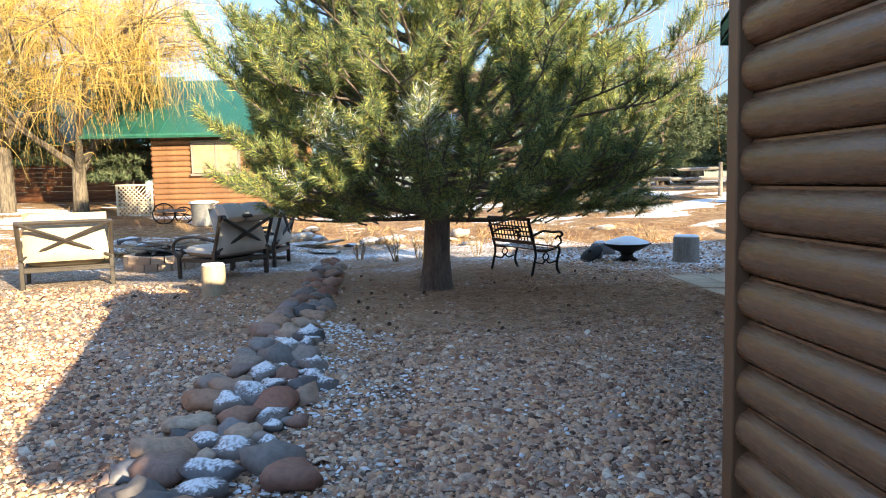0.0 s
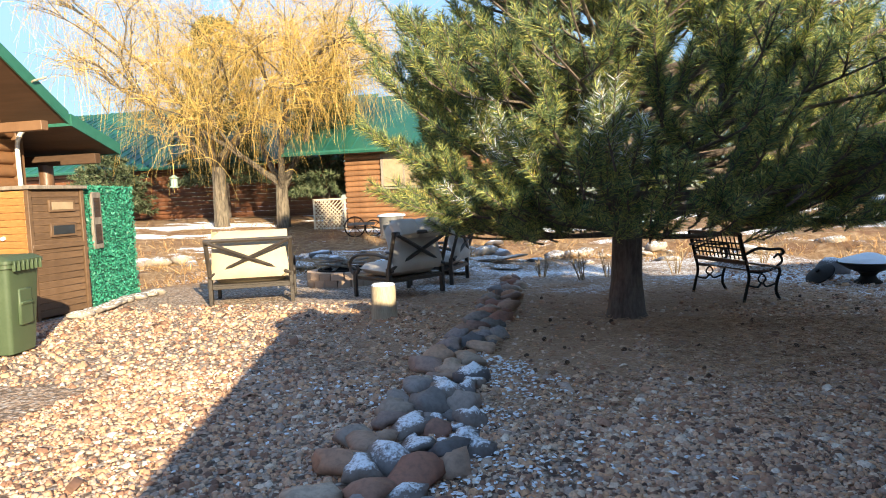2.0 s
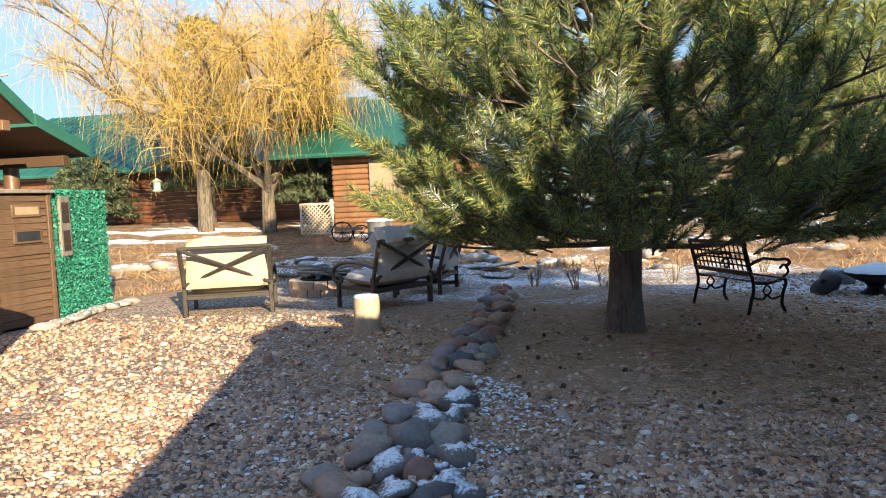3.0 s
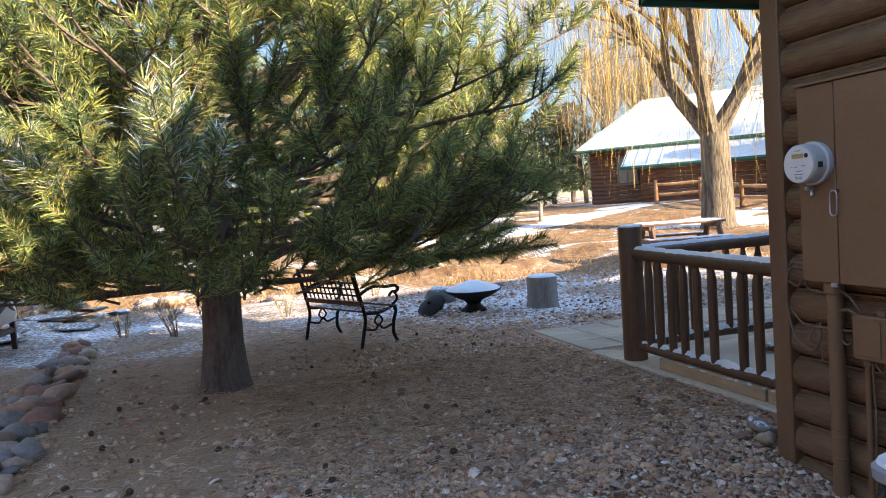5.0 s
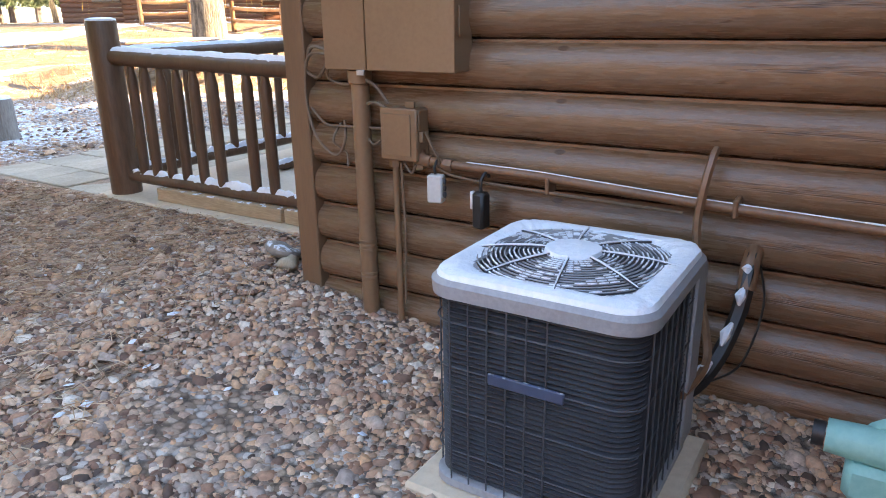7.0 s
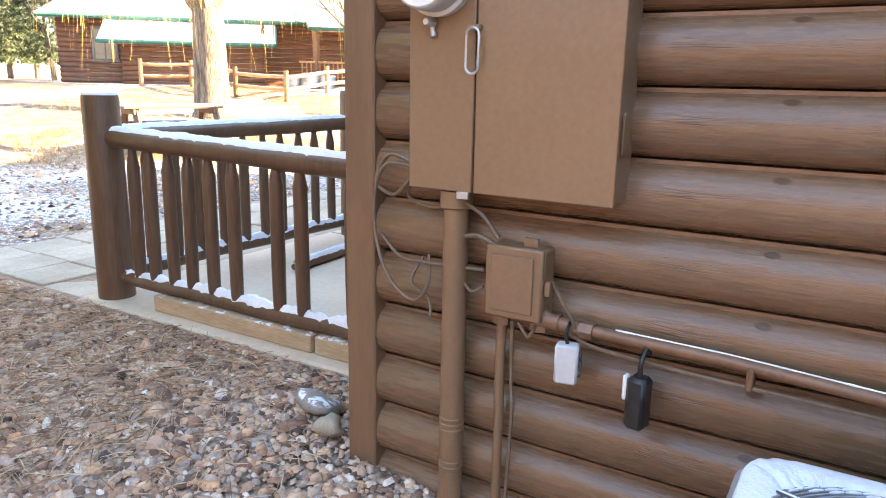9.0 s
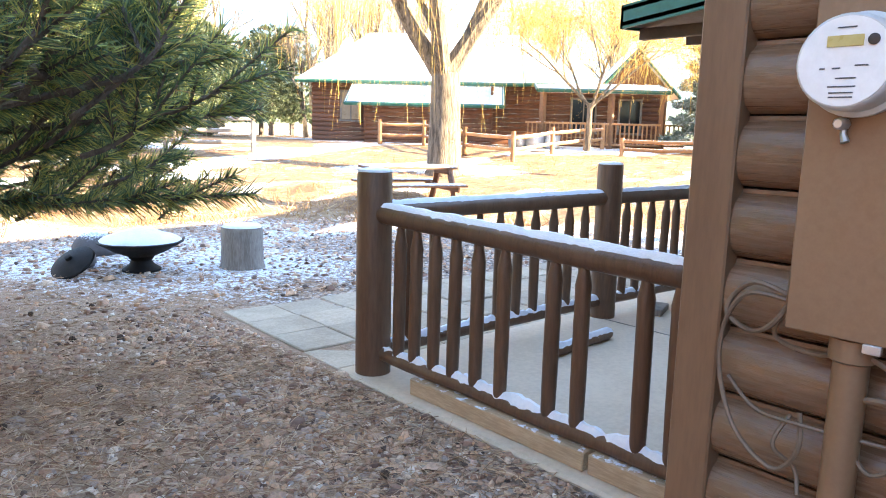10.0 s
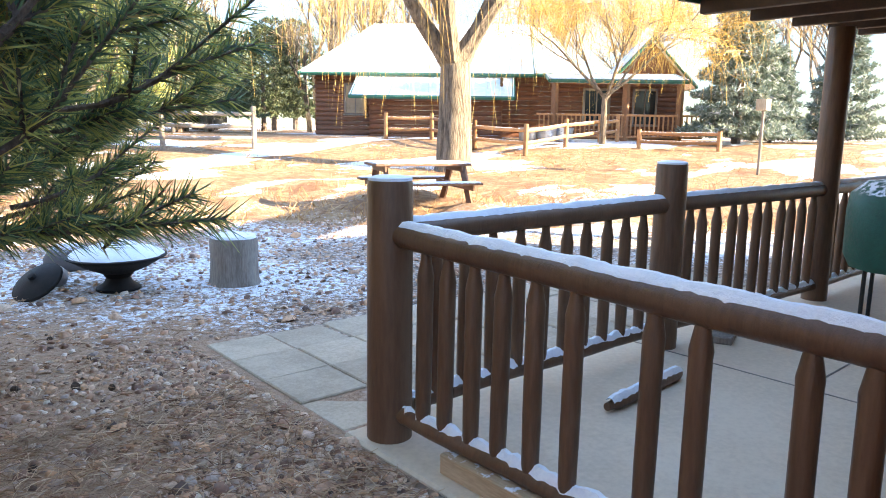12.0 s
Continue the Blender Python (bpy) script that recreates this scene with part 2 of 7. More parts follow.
CUSHION = mat("cream_cushion_fabric", (0.43, 0.345, 0.235), (0.52, 0.43, 0.31), 180, 3, 0.95, 0.3, dist=0.003)
GREYCUSHION = mat("grey_cushion_fabric", (0.46, 0.42, 0.38), (0.58, 0.53, 0.48), 180, 3, 0.95, 0.3, dist=0.003)
FRAME = mat("dark_bronze_frame", (0.030, 0.024, 0.02), (0.055, 0.045, 0.038), 60, 4, 0.42, 0.15)
BINGREEN = mat("olive_green_plastic", (0.055, 0.085, 0.045), (0.075, 0.11, 0.06), 60, 3, 0.5, 0.05)
HEDGE = ramp_mat("green_artificial_leaf", [(0, (0.01, 0.16, 0.10)), (0.5, (0.02, 0.28, 0.18)), (1, (0.05, 0.42, 0.30))], 0.5)
ACDARK = mat("dark_grey_louvre_steel", (0.045, 0.048, 0.058), (0.075, 0.08, 0.092), 80, 5, 0.5, 0.2)
ACGREY = mat("grey_painted_steel", (0.26, 0.27, 0.29), (0.34, 0.35, 0.37), 70, 4, 0.42, 0.06)
TEAL = mat("teal_painted_cast_iron", (0.20, 0.50, 0.46), (0.27, 0.58, 0.53), 50, 5, 0.5, 0.2)
WHITE = mat("white_painted_metal", (0.72, 0.72, 0.70), (0.80, 0.80, 0.78), 50, 4, 0.4, 0.05)
# near-black for hollows behind logs and louvres; their shade is in this colour
DARK = mat("unlit_interior", (0.01, 0.01, 0.01), (0.02, 0.02, 0.02), 10, 2, 0.8, 0.1)
WIRE = mat("brown_cable", (0.12, 0.075, 0.048), (0.20, 0.135, 0.09), 40, 4, 0.55, 0.1)
ROCK = ramp_mat("river_rock", [(0, (0.13, 0.125, 0.13)), (0.18, (0.27, 0.235, 0.215)), (0.34, (0.34, 0.15, 0.10)), (0.5, (0.42, 0.31, 0.23)), (0.66, (0.24, 0.24, 0.26)), (0.82, (0.48, 0.26, 0.16)), (1, (0.52, 0.42, 0.33))], 0.75, False, 30, 0.35)
PEBBLE = ramp_mat("gravel_stone", [(0, (0.09, 0.055, 0.042)), (0.18, (0.39, 0.195, 0.125)), (0.4, (0.67, 0.39, 0.245)), (0.56, (0.44, 0.34, 0.29)), (0.66, (0.64, 0.46, 0.35)), (0.8, (0.76, 0.41, 0.22)), (0.92, (0.80, 0.58, 0.42)), (1, (0.90, 0.78, 0.66))], 0.75, True, 70, 0.3)
# dark end stands for shaded needles, yellow end for sunlit ones, at random
NEEDLE = ramp_mat("pine_needles", [(0, (0.05, 0.12, 0.075)), (0.45, (0.17, 0.27, 0.125)), (0.80, (0.58, 0.61, 0.18)), (0.95, (0.74, 0.67, 0.20)), (1, (0.50, 0.33, 0.14))], 0.5, True, 20, 0.0, 0.35)
FARNEEDLE = ramp_mat("far_conifer_needles", [(0, (0.05, 0.085, 0.04)), (0.6, (0.11, 0.15, 0.07)), (1, (0.22, 0.24, 0.14))], 0.7, True, 5, 0.0, 0.2)
SPRUCE = ramp_mat("blue_spruce_needles", [(0, (0.10, 0.15, 0.12)), (0.6, (0.20, 0.27, 0.22)), (0.85, (0.32, 0.38, 0.34)), (1, (0.75, 0.79, 0.82))], 0.7, True, 5, 0.0, 0.2)
WILLOWTWIG = ramp_mat("golden_willow_twigs", [(0, (0.48, 0.28, 0.06)), (0.5, (0.70, 0.46, 0.115)), (1, (0.82, 0.62, 0.25))], 0.6, True, 5, 0.0, 0.3)
DRYTWIG = ramp_mat("dry_twigs", [(0, (0.20, 0.13, 0.08)), (0.5, (0.33, 0.24, 0.15)), (1, (0.48, 0.38, 0.25))], 0.8, True, 5, 0.0, 0.1)
DRYGRASS = ramp_mat("dry_grass", [(0, (0.26, 0.12, 0.045)), (0.5, (0.50, 0.29, 0.12)), (1, (0.66, 0.47, 0.26))], 0.8, True, 5, 0.0, 0.2)
DUFF = ramp_mat("fallen_pine_needles", [(0, (0.20, 0.10, 0.055)), (0.45, (0.54, 0.32, 0.18)), (1, (0.78, 0.58, 0.39))], 0.8, True, 5, 0.0)
# cabinet boards: orange side, browner front, with the sun's difference in the colours
STOVEWOOD = mat("sunlit_orange_boards", (0.30, 0.13, 0.045), (0.46, 0.22, 0.08), 20, 2, 0.55, 0.3, stretch=(0.6, 0.6, 4), vary=0.12)
STOVEDARK = mat("less_lit_brown_boards", (0.10, 0.058, 0.034), (0.16, 0.095, 0.055), 20, 2, 0.6, 0.3, stretch=(0.6, 0.6, 4), vary=0.12)
BENCHWOOD = mat("brown_bench_slat", (0.10, 0.045, 0.026), (0.17, 0.085, 0.05), 20, 2, 0.6, 0.3, snow=0.35)
STONE = mat("flagstone", (0.24, 0.20, 0.17), (0.38, 0.33, 0.28), 14, 2, 0.9, 0.5, vary=0.2, snow=0.35)
BLOCK = mat("tan_ring_block", (0.36, 0.24, 0.17), (0.46, 0.33, 0.25), 30, 3, 0.9, 0.4, vary=0.12)
GLASSDARK = mat("dark_window_glass", (0.02, 0.024, 0.03), (0.03, 0.035, 0.04), 3, 0.6, 0.06, 0.0)
TANPANE = mat("tan_shuttered_pane", (0.30, 0.22, 0.14), (0.40, 0.30, 0.20), 6, 1, 0.35, 0.05)
LATTICE = mat("pale_lattice", (0.50, 0.42, 0.32), (0.62, 0.53, 0.41), 20, 3, 0.8, 0.2)
LCD = mat("yellow_display", (0.45, 0.36, 0.12), (0.55, 0.45, 0.18), 20, 4, 0.3, 0.0)
CARBLACK = mat("dark_car_paint", (0.015, 0.016, 0.02), (0.025, 0.026, 0.03), 10, 1, 0.15, 0.0)

# ---- mesh tools ----


class Mesh:
    """Gathers points and faces for one mesh."""

    def __init__(self):
        self.v, self.f, self.smooth = [], [], False

    def add(self, pts, faces, m=None):
        o = len(self.v)
        self.v += [tuple(m @ Vector(p)) for p in pts] if m else [tuple(p) for p in pts]
        self.f += [tuple(i + o for i in f) for f in faces]
        return self

    def box(self, a, b, c=0.006, m=None):
        """A box from corner a to corner b with edges chamfered by c."""
        c = min(c, *(abs(b[i] - a[i]) * 0.3 for i in range(3)))
        pts, index = [], {}
        for sx in (0, 1):
            for sy in (0, 1):
                for sz in (0, 1):
                    s = (sx, sy, sz)
                    for ax in range(3):
                        p = [(b[i] - c if s[i] else a[i] + c) for i in range(3)]
                        p[ax] = b[ax] if s[ax] else a[ax]
                        index[s, ax] = len(pts)
                        pts.append(p)
        faces = []
        for ax in range(3):
            u, w = (ax + 1) % 3, (ax + 2) % 3
            for s in (0, 1):
                def key(du, dw):
                    k = [0, 0, 0]
                    k[ax], k[u], k[w] = s, du, dw
                    return index[tuple(k), ax]
                q = [key(0, 0), key(1, 0), key(1, 1), key(0, 1)]
                faces.append(q if s else q[::-1])
        for ax in range(3):
            u, w = (ax + 1) % 3, (ax + 2) % 3
            for su in (0, 1):
                for sw in (0, 1):
                    lo, hi = [0, 0, 0], [0, 0, 0]
                    lo[u] = hi[u] = su
                    lo[w] = hi[w] = sw
                    hi[ax] = 1
                    lo, hi = tuple(lo), tuple(hi)
                    q = [index[lo, u], index[hi, u], index[hi, w], index[lo, w]]
                    faces.append(q[::-1] if su == sw else q)
        for sx in (0, 1):
            for sy in (0, 1):
                for sz in (0, 1):
                    s = (sx, sy, sz)
                    q = [index[s, 0], index[s, 1], index[s, 2]]
                    faces.append(q if (sx + sy + sz) % 2 else q[::-1])
        return self.add(pts, faces, m)

    def tube(self, pts, radii, seg=8, caps=True, m=None):
        """A round tube along points with a radius at each."""
        pts = [Vector(p) for p in pts]
        if isinstance(radii, (int, float)):
            radii = [radii] * len(pts)
        out, faces, side = [], [], None
        for i, p in enumerate(pts):
            d = (pts[min(i + 1, len(pts) - 1)] - pts[max(i - 1, 0)]).normalized()
            if side is None:
                side = d.cross(Vector((0, 0, 1)) if abs(d.z) < 0.9 else Vector((0, 1, 0))).normalized()
            side = (side - d * side.dot(d)).normalized()
            up = d.cross(side)
            for j in range(seg):
                a = 2 * math.pi * j / seg
                out.append(p + (side * math.cos(a) + up * math.sin(a)) * radii[i])
        n = len(pts)
        for i in range(n - 1):
            for j in range(seg):
                k = (j + 1) % seg
                faces.append((i * seg + j, i * seg + k, (i + 1) * seg + k, (i + 1) * seg + j))
        if caps:
            faces += [tuple(range(seg))[::-1], tuple((n - 1) * seg + j for j in range(seg))]
        return self.add(out, faces, m)

    def lathe(self, profile, seg=16, m=None, square=0.0):
        """Turns (radius, height) points about the z axis."""
        out, faces = [], []
        for r, z in profile:
            for j in range(seg):
                a = 2 * math.pi * j / seg
                out.append((r * math.cos(a), r * math.sin(a), z))
        n = len(profile)
        for i in range(n - 1):
            for j in range(seg):
                k = (j + 1) % seg
                faces.append((i * seg + j, i * seg + k, (i + 1) * seg + k, (i + 1) * seg + j))
        faces += [tuple(range(seg))[::-1], tuple((n - 1) * seg + j for j in range(seg))]
        return self.add(out, faces, m)

    def prism(self, outline, z0, z1, c=0.0, m=None):
        """An upright prism over an outline of (x, y), counter-clockwise."""
        n = len(outline)
        pts = [(x, y, z0) for x, y in outline] + [(x, y, z1) for x, y in outline]
        faces = [tuple(range(n))[::-1], tuple(range(n, 2 * n))] + [(i, (i + 1) % n, n + (i + 1) % n, n + i) for i in range(n)]
        return self.add(pts, faces, m)

    def data(self, name, material):
        me = bpy.data.meshes.new(name)
        me.from_pydata(self.v, [], self.f)
        me.materials.append(material)
        if self.smooth:
            me.shade_smooth()
            me.set_sharp_from_angle(angle=radians(40))
        me.update()
        return me


def quick(name, verts, faces, material):
    """A mesh from arrays of points and faces."""
    me = bpy.data.meshes.new(name)
    n, k = faces.shape
    me.vertices.add(len(verts))
    me.vertices.foreach_set("co", np.asarray(verts, np.float32).ravel())
    me.loops.add(n * k)
    me.loops.foreach_set("vertex_index", faces.astype(np.int32).ravel())
    me.polygons.add(n)
    me.polygons.foreach_set("loop_start", np.arange(0, n * k, k, dtype=np.int32))
    me.polygons.foreach_set("loop_total", np.full(n, k, np.int32))
    me.materials.append(material)
    me.update(calc_edges=True)
    return me


def thing(name, label, category, at=(0, 0, 0), rz=0.0, group="", kind=""):
    ob = new(name)
    ob.empty_display_size = 0.1
    ob.matrix_world = pose(*at, 0, 0, rz)
    return tagged(ob, label, category, group, kind)


def part(name, mesh, material, parent=None, label="", smooth=True, m=None):
    if isinstance(mesh, Mesh):
        mesh.smooth = smooth
        mesh = mesh.data(name, material)
    ob = new(name, mesh)
    if parent is not None:
        ob.parent = parent
    if m is not None:
        ob.matrix_basis = m
    if label:
        ob["label"] = label
    return ob


def structure(name, mesh, material, label, category, smooth=False):
    return tagged(part(name, mesh, material, None, "", smooth), label, category, kind="structure")


def dip(x, y):
    """The gravel falls a little towards the meter wall."""
    def ease(v):
        v = np.clip(v, 0, 1)
        return v * v * (3 - 2 * v)
    return -0.085 * ease((x - 1.3) / 1.2) * ease((y - 2.4) / 1.0) * ease((5.8 - y) / 0.9)


def g(x, y):
    """Height of the ground: level yard with a dip by the wall, rising gently past the fence."""
    r = math.hypot(x - 0.5, y - 3.0)
    s = min(max((r - 14.5) / 14.0, 0), 1)
    b = min(max((r - 11.8) / 1.6, 0), 1) * min(max((19.0 - r) / 3.0, 0), 1)
    hump = 0.30 * noise.noise((x * 0.55, y * 0.75, 6)) + 0.12 * noise.noise((x * 1.4, y * 1.6, 2))
    return 0.95 * s * s * (3 - 2 * s) + b * hump + float(dip(x, y))

# ---- large structure ----


def build_ground():
    near = list(np.arange(-14, 14.01, 0.5))
    far = [16, 18, 20, 22, 24, 26, 28, 30, 33, 37, 42, 50, 65, 90, 140, 220, 400]
    axis = [-v for v in far[::-1]] + near + far
    xs, ys = [v for v in axis], [v + 6 for v in axis]
    me = Mesh()
    pts = [(x, y, g(x, y) + 0.03 * (noise.noise((x * 0.35, y * 0.35, 3)) if math.hypot(x, y - 3) > 12 else 0)) for y in ys for x in xs]
    n = len(xs)
    faces = [(j * n + i, j * n + i + 1, (j + 1) * n + i + 1, (j + 1) * n + i) for j in range(len(ys) - 1) for i in range(n - 1)]
    me.add(pts, faces)
    structure("ground", me, GROUND, "brown gravel yard with pine needles, dry grass and patches of snow", "ground", True)


build_ground()

LOG_H = 0.171
LOG_OUT = 0.056


def log_profile():
    """Outline of one half-round log course: (height, bulge)."""
    out = []
    for i in range(9):
        a = i / 8
        out.append((0.003 + a * (LOG_H - 0.016), LOG_OUT * (0.12 + 0.88 * (1 - abs(2 * a - 1) ** 2.0) ** 0.58)))
    return out + [(LOG_H - 0.003, LOG_OUT * 0.12)]


def log_mesh(length, name, material, h=LOG_H, bulge=LOG_OUT, seed=0):
    """A course along +x of that length, bulging towards -y, at height 0."""
    me = Mesh()
    pr = [(z / LOG_H * h, b / LOG_OUT * bulge) for z, b in log_profile()]
    steps = max(2, int(length / 0.4))
    pts, faces = [], []
    for i in range(steps + 1):
        x = length * i / steps
        w = 0.0025 * noise.noise((x * 1.3, seed * 3.7, 0))
        for z, b in pr:
            pts.append((x, -b - w, z))
        pts += [(x, 0.06, h - 0.001), (x, 0.06, 0.001)]
    k = len(pr) + 2
    for i in range(steps):
        for j in range(k):
            j2 = (j + 1) % k
            faces.append((i * k + j, (i + 1) * k + j, (i + 1) * k + j2, i * k + j2))
    faces += [tuple(range(k)), tuple(steps * k + j for j in range(k))[::-1]]
    me.add(pts, faces)
    me.smooth = True
    return me.data(name, material)


def log_wall(name, start, angle, length, z0, courses, material, label, h=LOG_H, bulge=LOG_OUT, gable=None, variants=3):
    """A wall of log courses, each a part; the wall runs from start at that angle, logs facing its right-hand side."""
    wall = thing(name, label, "wall", (start[0], start[1], z0), angle, kind="structure")
    if gable is None:
        meshes = [log_mesh(length, "log", material, h, bulge, s) for s in range(variants)]
        for i in range(courses):
            part("log", meshes[i % variants], material, wall, m=pose(0, 0, i * h))
    else:
        for i in range(courses):
            a, b = gable(i * h)
            part("log", log_mesh(b - a, "log", material, h, bulge, i), material, wall, m=pose(a, 0, i * h))
    return wall


def plain(name, a, b, material, label, category="wall"):
    return structure(name, Mesh().box(a, b, 0.01), material, label, category)


# cabin with the meter wall: the gable side faces the yard, a porch lies beyond its corner
Z0 = -0.147
log_wall("wall_west", (3.30, 5.56), -90, 4.0, Z0, 18, LOG, "brown-stained half-log cabin wall with painted knots")
log_wall("wall_porch", (12.0, 5.62), 180, 8.62, Z0, 17, LOGX, "brown half-log cabin wall along the porch")
log_wall("wall_corner", (1.468, 2.905), -90, 1.1, -0.079, 17, LOG, "brown half-log wall at the near cabin corner")
plain("wall_return", (1.47, 2.845, -0.12), (3.36, 2.965, 2.42), LOGX, "brown wall closing the recess of the cabin")
# backing sheets added against light leaks, coloured like the shade between courses
plain("wall_core", (3.365, 1.0, -0.16), (3.5, 5.60, 2.72), DARK, "near-black backing added behind the log courses to stop light")
plain("wall_near_core", (1.535, 1.80, 0), (1.67, 2.84, 2.42), DARK, "near-black backing added behind the near corner logs to stop light")
for nm, a, b in (("trim_corner", (3.235, 5.545, -0.10), (3.30, 5.655, 2.66)), ("trim_corner_front", (3.302, 5.60, -0.03), (3.42, 5.66, 2.66)),
                 ("trim_near", (1.40, 2.885, -0.03), (1.465, 2.968, 2.42)), ("trim_near_front", (1.467, 2.91, -0.03), (1.59, 2.972, 2.42))):
    structure(nm, Mesh().box(a, b, 0.005), TRIM, "brown painted corner board of the log cabin", "trim")


def roof_slab(name, corners, thick, label, mat_top=ROOF, under=SOFFIT, edge=GREENTRIM):
    """A roof plane over four corners, with soffit boards under it and a fascia round its edge."""
    roof = thing(name, label, "roof", kind="structure")
    up = [Vector(c) for c in corners]
    top = Mesh()
    top.add([c + Vector((0, 0, thick)) for c in up] + [c + Vector((0, 0, thick - 0.03)) for c in up], [(0, 1, 2, 3), (7, 6, 5, 4), (0, 4, 5, 1), (1, 5, 6, 2), (2, 6, 7, 3), (3, 7, 4, 0)])
    part("roof_sheet", top, mat_top, roof, smooth=False)
    low = Mesh()
    low.add([c + Vector((0, 0, 0.03)) for c in up] + list(up), [(0, 1, 2, 3), (7, 6, 5, 4), (0, 4, 5, 1), (1, 5, 6, 2), (2, 6, 7, 3), (3, 7, 4, 0)])
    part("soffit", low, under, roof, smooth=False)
    for i in range(4):
        a, b = up[i], up[(i + 1) % 4]
        out = (b - a).cross(Vector((0, 0, 1))).normalized() * 0.022
        fa = Mesh()
        hz = Vector((0, 0, 1))
        q = [a - hz * 0.02, b - hz * 0.02, b + hz * (thick + 0.015), a + hz * (thick + 0.015)]
        fa.add([p for p in q] + [p + out for p in q], [(0, 1, 2, 3), (7, 6, 5, 4), (0, 4, 5, 1), (1, 5, 6, 2), (2, 6, 7, 3), (3, 7, 4, 0)])
        part("fascia", fa, edge, roof, smooth=False)
    return roof


# the ridge is out of view; its height and place set the pine's shade
roof_slab("roof_main", [(2.85, 6.1, 2.42), (12.5, 6.1, 2.42), (12.5, 3.8, 3.44), (2.85, 3.8, 3.44)], 0.16, "green metal cabin roof with dark soffit and green fascia")
roof_slab("roof_main_back", [(2.85, 3.78, 3.44), (12.5, 3.78, 3.44), (12.5, 0.9, 2.42), (2.85, 0.9, 2.42)], 0.16, "rear slope of the green metal cabin roof")
# solid attic added out of view so that no sun passes under the roof
attic = Mesh()
attic.add([(3.32, 5.6, 2.70), (3.32, 3.8, 3.42), (3.32, 1.8, 2.72), (12.3, 5.6, 2.70), (12.3, 3.8, 3.42), (12.3, 1.8, 2.72)], [(0, 1, 2), (5, 4, 3), (0, 3, 4, 1), (1, 4, 5, 2), (2, 5, 3, 0)])
structure("gable_west", attic, LOG, "unseen solid attic block added under the roof to stop sun leaking through", "gable")
plain("wall_core_south", (3.5, 1.0, 0), (12.0, 1.12, 2.42), LOGX, "plain brown rear wall of the cabin")
# behind the eave the tapering outline only shapes the shadow on the gravel
roof_slab("roof_near", [(1.06, 3.05, 2.42), (2.82, 3.05, 2.42), (2.82, -2.4, 2.42), (2.52, -2.4, 2.42)], 0.16, "low green-edged roof over the near cabin corner, outline skewed to set its shadow")
roof_slab("roof_porch", [(6.35, 8.05, 2.17), (10.4, 8.05, 2.36), (10.4, 6.12, 2.58), (6.35, 6.12, 2.40)], 0.14, "porch roof with dark beams and a green edge")
roof_slab("roof_porch_gable", [(10.42, 8.05, 2.36), (16.5, 8.05, 3.45), (16.5, 6.12, 3.67), (10.42, 6.12, 2.58)], 0.14, "rising porch roof with a green edge")
for bx in (6.6, 7.3, 8.0, 8.7, 9.4):
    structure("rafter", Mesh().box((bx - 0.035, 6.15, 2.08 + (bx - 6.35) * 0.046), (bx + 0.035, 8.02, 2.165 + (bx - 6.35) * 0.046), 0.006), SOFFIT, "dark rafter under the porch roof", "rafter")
# added out of view behind the walk; blocks low sun and sky
plain("wall_back", (-9, -3.15, 0), (3.2, -2.95, 2.55), LOGX, "unseen plain brown wall added behind the walk")
# added out of view, skewed and low so its shadow stays inside the roof's
structure("wall_back_near", Mesh().prism([(1.55, 1.78), (2.72, -2.4), (2.86, -2.4), (1.69, 1.78)], 0, 2.2), LOG, "unseen plain brown wall added behind the near corner, skewed to fit the shadow edge", "wall")

# ---- porch ----
structure("porch_slab", Mesh().box((3.72, 5.67, -0.08), (12.0, 7.95, 0.02), 0.012), CONCRETE, "smooth concrete porch slab with a control joint", "porch floor")
structure("porch_joint", Mesh().box((5.86, 5.7, 0.0205), (5.872, 7.93, 0.0235), 0.001), GREYWOOD, "dark control joint in the concrete slab", "joint")
structure("porch_joint_cross", Mesh().box((5.88, 6.86, 0.0205), (11.9, 6.872, 0.0235), 0.001), GREYWOOD, "dark control joint across the concrete slab", "joint")


def round_post(name, x, y, r, z0, z1, label, cap=True):
    t = thing(name, label, "post", (x, y, z0))
    me = Mesh()
    me.lathe([(r * 1.0, 0), (r, 0.05), (r * 0.98, (z1 - z0) * 0.5), (r * 0.97, z1 - z0 - 0.02), (r * 0.93, z1 - z0)], 24)
    part("shaft", me, POST, t)
    if cap:
        s = Mesh()
        s.lathe([(r * 0.93, z1 - z0 + 0.001), (r * 0.92, z1 - z0 + 0.012), (r * 0.6, z1 - z0 + 0.02), (r * 0.2, z1 - z0 + 0.022)], 20)
        part("snow_cap", s, SNOW, t, "thin cap of snow")
    return t


P1, P2, P3 = (3.86, 7.80), (5.93, 7.76), (8.02, 7.66)
round_post("rail_post", *P1, 0.098, 0.0, 1.12, "thick brown log newel post with snow on top")
round_post("rail_post", *P2, 0.095, 0.02, 1.14, "thick brown log newel post with snow on top")
round_post("porch_column", *P3, 0.095, 0.02, 2.12, "brown log column carrying the porch roof", False)
round_post("porch_column", 11.6, 7.6, 0.095, 0.02, 2.4, "brown log column carrying the porch roof", False)


